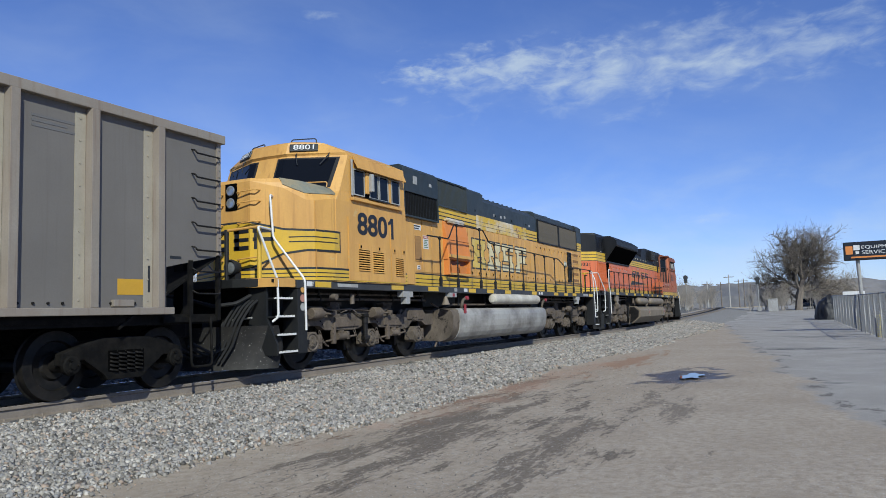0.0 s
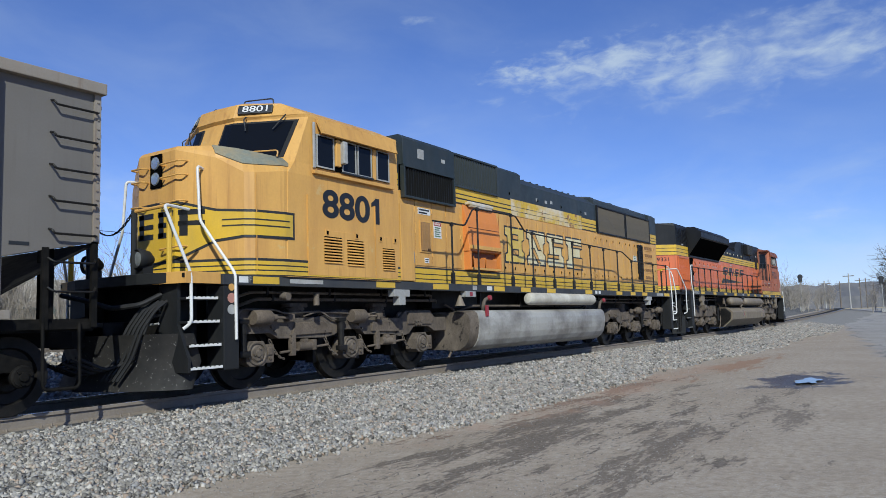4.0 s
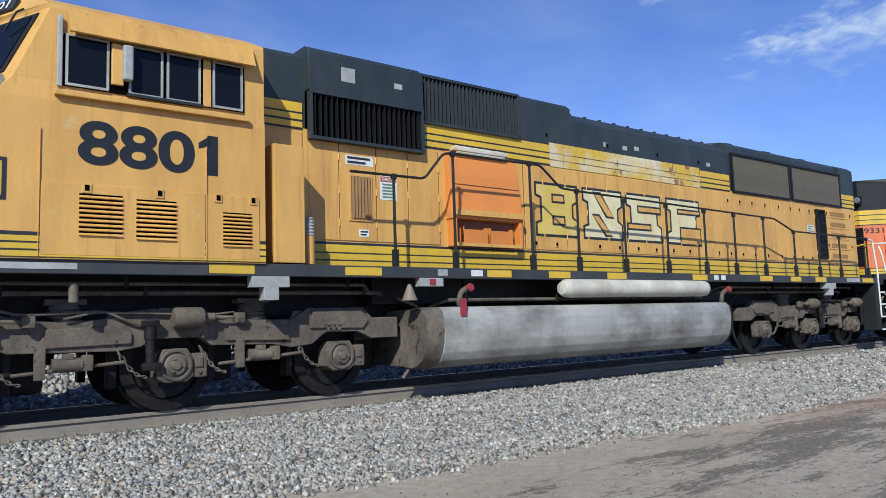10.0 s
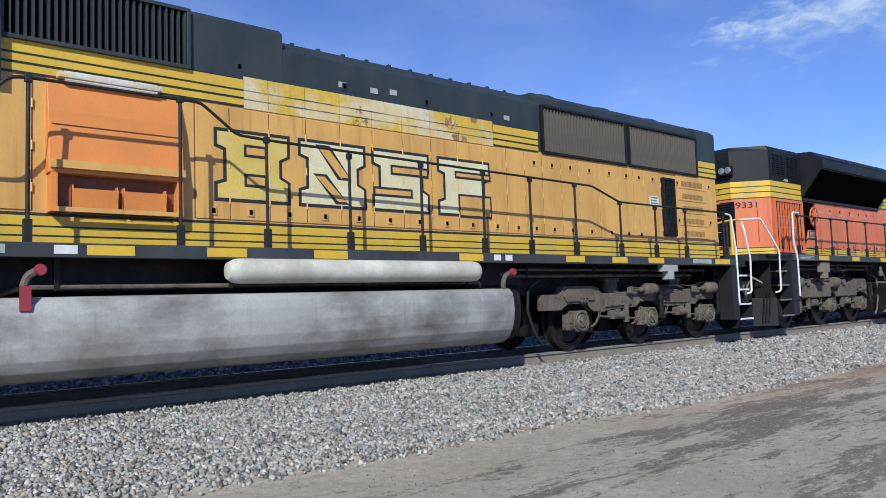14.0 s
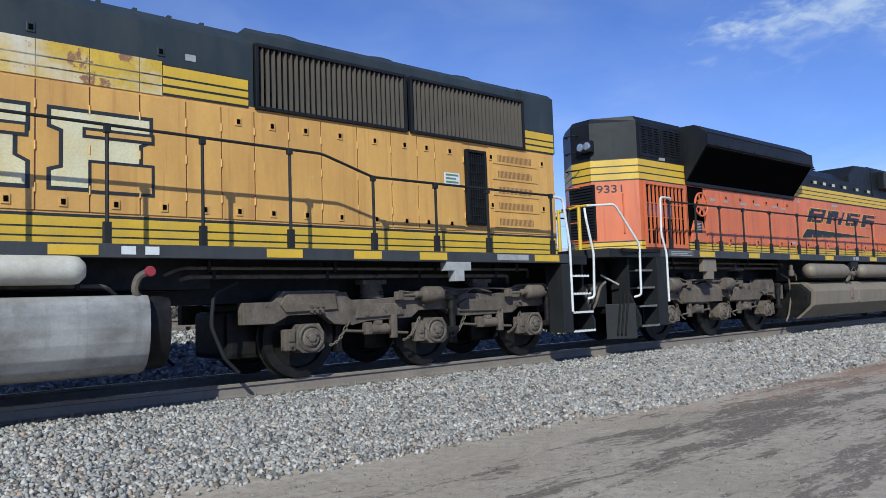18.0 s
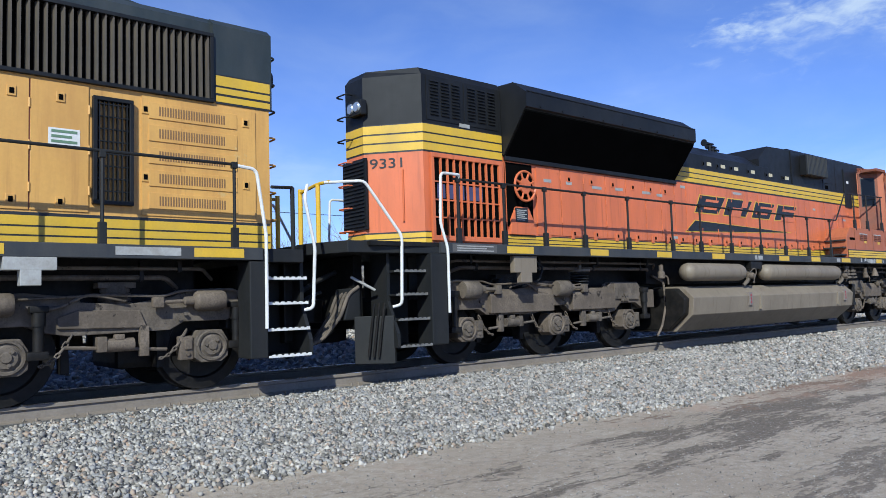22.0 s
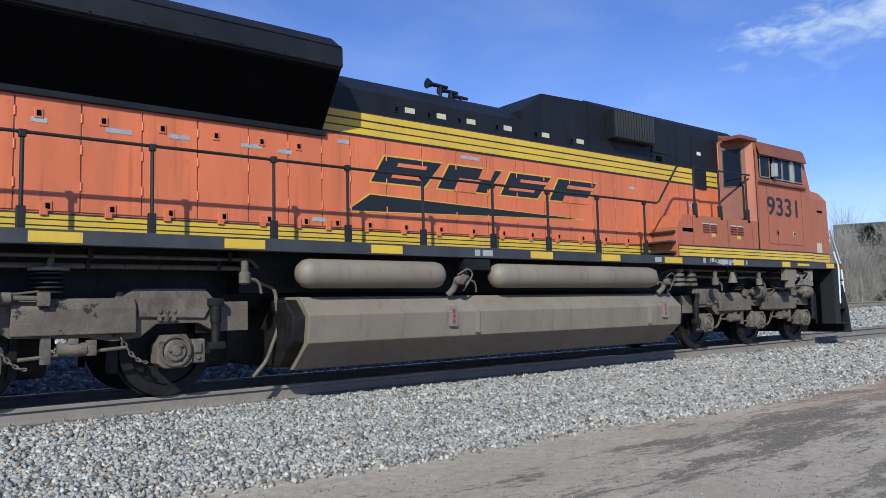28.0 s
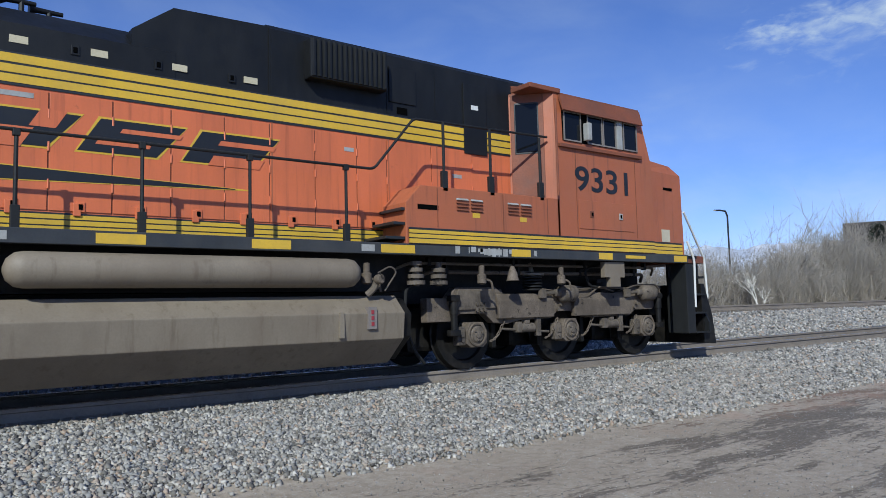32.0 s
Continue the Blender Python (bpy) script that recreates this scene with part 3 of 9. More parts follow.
def ballast_strip(name, y0, y1, x0, x1, label, bed=BED):
    """The bed under the stones, just above the ground sheet."""
    bm = bmesh.new()
    xs_ = np.arange(x0, x1, 0.75)
    ny = 16
    rows_ = []
    for x in xs_:
        e0 = max(y0, edge_y(x) - 0.06) if y0 < 7 else y0
        rows_.append([bm.verts.new((x, yy + track_shift(x), ground_z(x, yy + track_shift(x)) + (0.012 if 0 < k < ny else -0.03))) for k, yy in enumerate(np.linspace(e0, y1, ny + 1))])
    for a, b in zip(rows_, rows_[1:]):
        for j in range(ny):
            bm.faces.new((a[j], b[j], b[j + 1], a[j + 1]))
    ob = new(name, mesh_of(name, bm, bed, True))
    return tagged(ob, label, "ballast", kind="structure")


ballast_strip("ballast_near", 5.0, 12.2, -60, 48.1, "grey crushed stone bed of the near track")
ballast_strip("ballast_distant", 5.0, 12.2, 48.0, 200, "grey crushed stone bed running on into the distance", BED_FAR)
ballast_strip("ballast_far", 12.2, 20.6, -60, 200, "raised grey crushed stone bed of the second track")


# dark strip between the rails: the shade under the train, put into the gravel's colour
GAUGE_SHADE = surface("shade_dark_gravel", (0.035, 0.033, 0.031), 0.95, var=0.25, var_scale=3, fine=0.2, fine_scale=30, bump=0.03, bump_scale=26, spec=0.1)
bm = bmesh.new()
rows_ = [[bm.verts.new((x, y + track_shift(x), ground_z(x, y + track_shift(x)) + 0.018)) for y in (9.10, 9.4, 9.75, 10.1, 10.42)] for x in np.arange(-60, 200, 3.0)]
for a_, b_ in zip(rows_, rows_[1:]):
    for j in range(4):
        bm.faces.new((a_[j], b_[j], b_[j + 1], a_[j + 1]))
tagged(new("coal_dust", mesh_of("coal_dust", bm, GAUGE_SHADE, True)), "dark gravel strip between the near rails, the train's shade painted in", "ballast", kind="structure")


def stones(name, spans, label, edge=True):
    """Loose angular stones: lopsided boxes, turned every way. spans: x0, x1, y0, y1, count, least and greatest size."""
    pts, sizes = [], []
    for x0, x1, y0, y1, n, s0, s1 in spans:
        px = rng.uniform(x0, x1, n)
        py = rng.uniform(y0, y1, n)
        keep = np.array([not edge or (py_ > edge_y(px_) - 0.28 * rng.random() ** 3 and (not 8.40 < py_ < 8.8 or rng.random() < 0.35)) for px_, py_ in zip(px, py)])
        pts.append(np.stack([px, py], 1)[keep])
        sizes.append(rng.uniform(s0, s1, n)[keep])
    pts, sizes = np.concatenate(pts), np.concatenate(sizes)
    zz = np.array([ground_z(x, y) for x, y in pts]) + 0.008 + sizes * rng.uniform(-0.15, 0.35, len(sizes))
    n = len(pts)
    cube = np.array([(x, y, z) for z in (-1, 1) for y in (-1, 1) for x in (-1, 1)], float) * 0.5
    v = cube[None] * rng.uniform(0.55, 1.25, (n, 8, 1)) * rng.uniform(0.6, 1.2, (n, 1, 3)) * sizes[:, None, None]
    q = rng.normal(size=(n, 4))
    q /= np.linalg.norm(q, axis=1)[:, None]
    w, x, y, z = q.T
    R = np.stack([1 - 2 * (y * y + z * z), 2 * (x * y - z * w), 2 * (x * z + y * w), 2 * (x * y + z * w), 1 - 2 * (x * x + z * z), 2 * (y * z - x * w), 2 * (x * z - y * w), 2 * (y * z + x * w), 1 - 2 * (x * x + y * y)], 1).reshape(n, 3, 3)
    v = np.einsum("nij,nkj->nki", R, v) + np.concatenate([pts, zz[:, None]], 1)[:, None, :]
    quads = np.array(((0, 2, 3, 1), (4, 5, 7, 6), (0, 1, 5, 4), (2, 6, 7, 3), (0, 4, 6, 2), (1, 3, 7, 5)))
    f = (quads[None] + 8 * np.arange(n)[:, None, None]).reshape(-1)
    me = bpy.data.meshes.new(name)
    me.vertices.add(n * 8)
    me.vertices.foreach_set("co", v.reshape(-1))
    me.loops.add(len(f))
    me.loops.foreach_set("vertex_index", f.astype(np.int32))
    me.polygons.add(n * 6)
    me.polygons.foreach_set("loop_start", np.arange(0, len(f), 4, dtype=np.int32))
    me.update(calc_edges=True)
    me.validate()
    me.materials.append(STONE)
    return tagged(new(name, me), label, "gravel", kind="stuff")


stones("lane_pebbles", [(2.5, 9, 2.2, 6.2, 3000, 0.004, 0.011), (9, 20, 2.0, 6.0, 2400, 0.005, 0.014)], "small pale pebbles strewn over the dirt lane", edge=False)
stones("ballast_stones", [(-1, 6, 5.6, 8.75, 30000, 0.020, 0.047), (6, 14, 5.6, 8.75, 30000, 0.020, 0.049), (14, 30, 5.3, 8.75, 26000, 0.028, 0.064), (30, 60, 5.2, 8.7, 26000, 0.04, 0.08),
                          (-3, 30, 10.6, 12.6, 12000, 0.03, 0.07), (-3, 45, 12.6, 16.2, 18000, 0.05, 0.10), (8, 60, 3.0, 6.0, 300, 0.02, 0.05)], "loose angular grey granite ballast stones")



def rail(y, z0, parent, x0, x1):
    """A flat-bottomed rail: foot, web and head, in one long bar that bends far off."""
    prof = [(-0.07, 0), (0.07, 0), (0.07, 0.012), (0.012, 0.03), (0.009, 0.125), (0.036, 0.135), (0.036, 0.168), (0.028, 0.175), (-0.028, 0.175), (-0.036, 0.168), (-0.036, 0.135), (-0.009, 0.125), (-0.012, 0.03), (-0.07, 0.012)]
    bm = bmesh.new()
    prev = None
    for x in list(np.arange(x0, 75, 6.0)) + list(np.arange(75, x1, 5.0)):
        up = 0.9 * smooth_step(35, 120, x)
        ring = [bm.verts.new((x, y + track_shift(x) + a, z0 + up + b)) for a, b in prof]
        if prev:
            for j in range(len(prof)):
                f = bm.faces.new((prev[j], ring[j], ring[(j + 1) % len(prof)], prev[(j + 1) % len(prof)]))
                f.material_index = 1 if j in (7,) else 0
        prev = ring
    ob = part("rail", bm, RAILSIDE, parent, "steel rail, rusty web and polished head", local=True)
    ob.data.materials.append(RAILTOP)
    return ob


WOOD = surface("grey_weathered_tie_timber", (0.155, 0.125, 0.10), 0.85, var=0.2, var_scale=3, fine=0.15, fine_scale=30, dirt=(0.26, 0.23, 0.2), dirt_amount=0.7, dirt_scale=8, rnd=0.25, bump=0.006, bump_scale=30)


def track(name, y, ztop, x0, x1, label):
    th = thing(name, (0, 0, 0), label, "railway track", kind="structure")
    for s in (-0.75, 0.75):
        rail(y + s, ztop - 0.175, th, -60, 200)
    bm = bmesh.new()
    box(bm, -0.115, 0.115, -1.3, 1.3, -0.19, 0.0, 0.012)
    tie = mesh_of("tie", bm, WOOD)
    bm = bmesh.new()
    box(bm, -0.09, 0.09, -0.17, 0.17, 0.0, 0.014)
    for sx in (-0.06, 0.06):
        for sy in (-0.1, 0.1):
            cyl(bm, (sx, sy, 0.01), (sx, sy, 0.045), 0.014, 6)
    plate = mesh_of("tie_plate", bm, RAILSIDE)
    k = 0
    for x in np.arange(x0, x1, 0.51):
        o = new("tie", tie)
        o.parent = th
        o.matrix_basis = pose(x + rng.uniform(-0.03, 0.03), y + rng.uniform(-0.06, 0.03), ztop - 0.178 + 0.9 * smooth_step(35, 120, x), 0, 0, rng.uniform(-1.2, 1.2))
        for s in (-0.75, 0.75):
            if s > 0 and name == "track_near" and x > 16:
                continue
            if name == "track_far" and (s > 0 or x > 40):
                continue
            p = new("tie_plate", plate)
            p.parent = th
            p.matrix_basis = pose(x, y + s, ztop - 0.177 + 0.9 * smooth_step(35, 120, x))
    return th


track("track_near", TRACK_Y, RAIL_Z, -8.0, 62.0, "near railway track of timber ties and steel rails in ballast")
track("track_far", 17.4, 1.33, 4.0, 60.0, "second railway track on a raised ballast bed")

# ---- rolling stock: pieces shared by the vehicles ----
VEHICLES = []
WHEELS = []


def lettering(name, words, size, x, y, z, material, parent, label="", wide=1.0, squeeze=None, depth=0.002, bold=0.0):
    """Words in the built-in font on a side that faces the road; x is their start, z their foot, squeeze their whole length."""
    cu = bpy.data.curves.new(name, "FONT")
    cu.body, cu.size, cu.extrude, cu.offset = words, size, depth, bold
    tmp = bpy.data.objects.new(name, cu)
    scene.collection.objects.link(tmp)
    bpy.context.view_layer.update()
    me = bpy.data.meshes.new_from_object(tmp.evaluated_get(bpy.context.evaluated_depsgraph_get()))
    bpy.data.objects.remove(tmp)
    co = np.empty(len(me.vertices) * 3)
    me.vertices.foreach_get("co", co)
    co = co.reshape(-1, 3)
    lo, hi = co.min(0), co.max(0)
    k = squeeze / (hi[0] - lo[0]) if squeeze else wide
    kz = size / (hi[1] - lo[1])
    res = np.stack([(co[:, 0] - lo[0]) * k, -co[:, 2], (co[:, 1] - lo[1]) * kz], 1)
    me.vertices.foreach_set("co", res.reshape(-1))
    me.materials.clear()
    me.materials.append(material)
    ob = new(name, me)
    ob.parent = parent
    x, y, z = set_back((x, y, z))
    ob.matrix_basis = pose(x - ORIGIN[0], y, z)
    ob.scale.z = SET_BACK[1]
    return tagged(ob, label)


def slab(name, x0, x1, z0, z1, material, parent, y, label="", d=0.004, side=-1, bevel=0.0):
    """A flat piece on a side wall: y is the wall's half width, the piece stands d proud of it."""
    bm = bmesh.new()
    a, b = side * (y - 0.01), side * (y + d)
    box(bm, x0, x1, min(a, b), max(a, b), z0, z1, bevel)
    return part(name, bm, material, parent, label)


def bars(name, rows_, x0, x1, z0, z1, material, parent, y, label=""):
    """Unreadable small print: plain bars."""
    bm = bmesh.new()
    h = (z1 - z0) / (rows_ * 2 - 1) if rows_ > 1 else z1 - z0
    for k in range(rows_):
        w = (x1 - x0) * (1.0 if k % 2 == 0 else 0.8)
        box(bm, x0, x0 + w, -y - 0.003, -y + 0.002, z1 - h - 2 * h * k, z1 - 2 * h * k)
    return part(name, bm, material, parent, label)


def wheel_mesh(r):
    bm = bmesh.new()
    prof = [(-0.075, r - 0.13), (-0.07, r - 0.04), (-0.07, r - 0.006), (-0.06, r), (0.045, r + 0.004), (0.06, r + 0.028), (0.07, r + 0.02), (0.07, r - 0.13), (0.02, r - 0.15), (0.0, 0.2), (0.04, 0.16), (0.04, 0.1)]
    lathe(bm, [(-0.06, 0.1), (-0.06, 0.17), (-0.02, 0.2), (-0.03, r - 0.15)] + prof, 40, "y")
    me = mesh_of("wheel", bm, STEEL, True)
    return me


def cap_mesh(mat):
    bm = bmesh.new()
    lathe(bm, [(0.0, 0.13), (-0.052, 0.13), (-0.06, 0.115), (-0.072, 0.11), (-0.076, 0.06), (-0.095, 0.05), (-0.098, 0.02)], 22, "y")
    for k in range(3):
        a = 2 * math.pi * k / 3
        cyl(bm, (0.08 * math.cos(a), -0.07, 0.08 * math.sin(a)), (0.08 * math.cos(a), -0.10, 0.08 * math.sin(a)), 0.02, 6)
    return mesh_of("bearing_cap", bm, mat, True)


WHEEL_53, WHEEL_46, CAP, CAP_COAL = wheel_mesh(0.535), wheel_mesh(0.46), cap_mesh(TRUCK), cap_mesh(SHADE_BLACK)


def wheelset(v, x, r, cap_y):
    """Two wheels on an axle that turn as the train rolls."""
    ax = new("wheelset")
    ax.parent = v
    ax.matrix_basis = pose(x - ORIGIN[0], 0, r)
    ax.empty_display_size = 0.1
    bm = bmesh.new()
    cyl(bm, (0, -cap_y, 0), (0, cap_y, 0), 0.095, 16)
    part("axle", bm, STEEL, ax, local=True, smooth=True)
    for s in (-1, 1):
        w = new("wheel", WHEEL_53 if r > 0.5 else WHEEL_46)
        w.parent = ax
        w.matrix_basis = pose(0, s * 0.755, 0, 0, 0, 0 if s < 0 else 180)
        c = new("bearing_cap", CAP if r > 0.5 else CAP_COAL)
        c.parent = ax
        c.matrix_basis = pose(0, s * cap_y, 0, 0, 0, 0 if s < 0 else 180)
    WHEELS.append((ax, r))
    return ax


def chain(bm, a, b, sag, n=8, r=0.010):
    a, b = Vector(a), Vector(b)
    for k in range(n):
        s0, s1 = k / n, (k + 1) / n
        p = a.lerp(b, s0) + Vector((0, 0, -4 * sag * s0 * (1 - s0)))
        q = a.lerp(b, s1) + Vector((0, 0, -4 * sag * s1 * (1 - s1)))
        d = (q - p).normalized()
        u = d.cross(Vector((0, 1, 0))).normalized() if k % 2 else Vector((0, 1, 0))
        m, h = (p + q) / 2, (q - p).length * 0.65
        ring = [m + d * h * math.cos(t) + u * h * 0.5 * math.sin(t) for t in [2 * math.pi * j / 8 for j in range(9)]]
        rod(bm, ring, r, 5)


def truck(v, x1, way, tint, tint2, y=1.10, spring_cone=False, pitch=2.08):
    """A three-axle truck: x1 its outer axle, way +1 when the body's middle lies towards +x. Side frames, boxes, cylinders, links."""
    base = new("truck")
    base.parent = v
    base.matrix_basis = pose(x1 - ORIGIN[0], 0, 0, 0, 0, 0)
    base.empty_display_size = 0.1

    def put(name, bm, mat, label="", smooth=False):
        for q in bm.verts:
            q.co.x *= pitch / 2.08
        if spring_cone:
            for q in bm.verts:
                q.co.z += 0.09 * min(1.0, max(0.0, (q.co.z - 0.82) / 0.25))
        if way < 0:
            bmesh.ops.scale(bm, verts=bm.verts, vec=(-1, 1, 1))
            bmesh.ops.reverse_faces(bm, faces=bm.faces)
        return part(name, bm, mat, base, label, smooth, local=True)

    for s in (-1, 1):
        ya, yb = s * (y - 0.16), s * y
        y0, y1 = min(ya, yb), max(ya, yb)
        bm = bmesh.new()
        prism(bm, [(-0.46, 0.95), (-0.50, 1.17), (-0.12, 1.22), (0.20, 1.21), (0.44, 1.12), (0.92, 1.05), (1.40, 1.08), (1.56, 1.15), (1.92, 1.19), (2.24, 1.17), (2.62, 1.05), (3.05, 1.03), (3.50, 1.02), (3.72, 1.16), (4.52, 1.16), (4.66, 1.02), (5.06, 1.02), (5.06, 0.74), (4.64, 0.74), (4.44, 0.84), (3.96, 0.84), (3.78, 0.70), (3.50, 0.67), (3.24, 0.72), (2.50, 0.74), (2.36, 0.84), (1.90, 0.84), (1.72, 0.76), (1.50, 0.72), (0.46, 0.74), (0.30, 0.83), (-0.2, 0.83)], "y", y0, y1, 0.012)
        put("side_frame", bm, tint, "cast steel side frame, oily brown")
        # a raised rib and a proud cover plate on the casting
        bm = bmesh.new()
        o0, o1 = (s * (y - 0.01), s * (y + 0.035))
        prism(bm, [(0.72, 0.78), (0.80, 0.98), (1.42, 1.0), (1.62, 0.92), (1.62, 0.80)], "y", min(o0, o1), max(o0, o1), 0.012)
        put("frame_plate", bm, tint2)
        bm = bmesh.new()
        prism(bm, [(2.66, 0.79), (2.70, 0.96), (3.42, 0.95), (3.46, 0.76)], "y", min(o0, o1), max(o0, o1), 0.012)
        put("frame_plate", bm, tint2)
        bm = bmesh.new()
        prism(bm, [(3.74, 0.90), (3.78, 1.13), (4.48, 1.13), (4.58, 0.98), (4.50, 0.88)], "y", min(o0, o1), max(o0, o1), 0.012)
        put("frame_plate", bm, tint2)
        for k in range(3):
            cx = 2.08 * k
            bm = bmesh.new()
            cy0, cy1 = (s * (y - 0.22), s * (y + 0.045))
            prism(bm, [(cx - 0.20, 0.40), (cx - 0.20, 0.60), (cx - 0.13, 0.72), (cx + 0.13, 0.72), (cx + 0.20, 0.60), (cx + 0.20, 0.40), (cx + 0.12, 0.34), (cx - 0.12, 0.34)], "y", min(cy0, cy1), max(cy0, cy1), 0.015)
            ring = [(cx + 0.165 * math.cos(a), s * (y + 0.05), 0.535 + 0.165 * math.sin(a)) for a in [math.pi * j / 10 for j in range(21)]]
            rod(bm, ring, 0.022, 6)
            put("axle_box", bm, tint, smooth=False)
            bm = bmesh.new()
            box(bm, cx + 0.20, cx + 0.36, min(s * (y - 0.1), s * (y + 0.02)), max(s * (y - 0.1), s * (y + 0.02)), 0.38, 0.66, 0.02)
            box(bm, cx + 0.22, cx + 0.31, min(s * y, s * (y + 0.04)), max(s * y, s * (y + 0.04)), 0.50, 0.62, 0.012)
            cyl(bm, (cx + 0.27, s * y, 0.45), (cx + 0.27, s * (y + 0.04), 0.45), 0.025, 8)
            put("journal_guide", bm, tint2)
        # brake cylinders with push rods
        for cx, w in ((0.04, 0.34), (2.20, 0.34), (2.10 + 2.08, 0.0)):
            if not w:
                continue
            bm = bmesh.new()
            yy = s * (y + 0.10)
            lathe(bm, [(cx - w / 2, 0.02), (cx - w / 2, 0.105), (cx - w / 2 + 0.03, 0.12), (cx + w / 2 - 0.03, 0.12), (cx + w / 2, 0.10), (cx + w / 2 + 0.02, 0.055), (cx + w / 2 + 0.12, 0.05), (cx + w / 2 + 0.14, 0.02)], 20, "x", (0, yy, 1.07))
            rod(bm, [(cx + w / 2 + 0.1, yy, 1.07), (cx + w / 2 + 0.42, yy, 1.06)], 0.022)
            box(bm, cx + w / 2 + 0.36, cx + w / 2 + 0.48, min(yy - 0.04, yy + 0.04), max(yy - 0.04, yy + 0.04), 1.0, 1.12, 0.015)
            put("brake_cylinder", bm, tint2, "round brake cylinder with push rod", True)
        # upright dampers
        for cx in (-0.29, 1.80) if not spring_cone else (-0.29, 4.62):
            bm = bmesh.new()
            yy = s * (y + 0.075)
            z0, z1 = (0.58, 0.98) if cx < 3 else (0.62, 0.98)
            cyl(bm, (cx, yy, z0), (cx, yy, z1 - 0.12), 0.052, 14)
            cyl(bm, (cx, yy, z1 - 0.14), (cx, yy, z1), 0.066, 14)
            box(bm, cx - 0.09, cx + 0.09, yy - 0.05, yy + 0.05, z1, z1 + 0.07, 0.015)
            box(bm, cx - 0.09, cx + 0.11, yy - 0.05, yy + 0.05, z0 - 0.09, z0, 0.015)
            put("damper", bm, STEEL, "upright hydraulic damper", True)
        # brake links and hangers between the wheels
        for cx in (1.0, 3.08):
            bm = bmesh.new()
            yy = s * (y + 0.0)
            box(bm, cx - 0.30, cx - 0.20, yy - 0.04, yy + 0.04, 0.46, 0.80, 0.012)
            cyl(bm, (cx - 0.14, yy, 0.60), (cx + 0.14, yy, 0.60), 0.075, 14)
            box(bm, cx - 0.04, cx + 0.06, yy - 0.05, yy + 0.05, 0.66, 0.72, 0.01)
            box(bm, cx + 0.14, cx + 0.24, yy - 0.06, yy + 0.06, 0.53, 0.70, 0.015)
            rod(bm, [(cx - 0.5, yy, 0.52), (cx + 0.55, yy, 0.60)], 0.02)
            put("slack_adjuster", bm, tint2, "", True)
            for a_, b_ in ((-0.72, -0.42), (0.48, 0.78)):
                bm = bmesh.new()
                chain(bm, (cx + a_, yy, 0.73), (cx + b_, yy, 0.42), 0.075)
                put("safety_chain", bm, tint)
            # brake shoe and hanger against the wheel
            for d in (-0.52, 0.48):
                bm = bmesh.new()
                prism(bm, [(cx + d - 0.04, 0.30), (cx + d + 0.05, 0.30), (cx + d + 0.06, 0.78), (cx + d - 0.02, 0.78)], "y", min(s * 0.68, s * 0.86), max(s * 0.68, s * 0.86), 0.01)
                put("brake_hanger", bm, STEEL)
        # bolted pads over the end axle and lifting lugs on top
        for bx, bz in ((3.98, 0.95), (4.06, 0.95), (4.14, 0.95), (3.98, 0.88), (4.06, 0.88), (4.14, 0.88), (2.30, 0.92), (2.38, 0.86), (0.30, 0.92), (0.36, 0.86)):
            bm = bmesh.new()
            cyl(bm, (bx, s * (y + 0.02), bz), (bx, s * (y + 0.055), bz), 0.022, 6)
            put("frame_bolt", bm, TRUCK)
        for lx in (0.55, 1.45, 2.55, 3.6):
            bm = bmesh.new()
            prism(bm, [(lx - 0.10, 1.02), (lx - 0.05, 1.13), (lx + 0.05, 1.13), (lx + 0.10, 1.02)], "y", min(s * (y - 0.09), s * (y - 0.05)), max(s * (y - 0.09), s * (y - 0.05)), 0.008)
            put("lifting_lug", bm, tint2)
        # pipes along the frame
        bm = bmesh.new()
        yy = s * (y + 0.05)
        rod(bm, curve_pts([(-0.45, yy, 0.98), (-0.30, yy, 1.20), (0.35, yy, 1.19), (0.55, yy, 1.13), (1.35, yy, 1.16), (1.62, yy, 1.02), (1.86, yy, 1.0)]), 0.016)
        put("brake_pipe", bm, tint)
        bm = bmesh.new()
        rod(bm, curve_pts([(0.95, yy, 1.08), (1.25, yy, 1.15), (2.5, yy, 1.10), (2.75, yy, 1.13)]), 0.013)
        put("brake_pipe", bm, tint)
        # rubber spring stacks carrying the body
        if spring_cone:
            bm = bmesh.new()
            for j in range(5):
                lathe(bm, [(1.10 + 0.05 * j, 0.10), (1.115 + 0.05 * j, 0.17), (1.13 + 0.05 * j, 0.17), (1.145 + 0.05 * j, 0.10)], 20, "z", (2.86, s * (y - 0.06), 0))
            put("coil_spring", bm, HOSE, "black coil spring under the body", True)
            bm = bmesh.new()
            cyl(bm, (2.86, s * (y - 0.06), 1.35), (2.86, s * (y - 0.06), 1.385), 0.2, 20)
            cyl(bm, (2.86, s * (y - 0.06), 1.385), (2.90, s * (y - 0.06), 1.56), 0.05, 10, 0.02)
            put("spring_seat", bm, TANK_B, "tan spring seat plate", True)
            # a boxed girder along the frame and a hose loop over it
            for g0, g1 in ((0.50, 2.0), (2.50, 3.72)):
                bm = bmesh.new()
                prism(bm, [(s * (y - 0.02), 0.76), (s * (y + 0.075), 0.76), (s * (y + 0.075), 0.98), (s * (y + 0.01), 1.06), (s * (y - 0.02), 1.06)], "x", g0, g1, 0.012)
                put("frame_girder", bm, tint, "dusty boxed girder on the side frame")
            bm = bmesh.new()
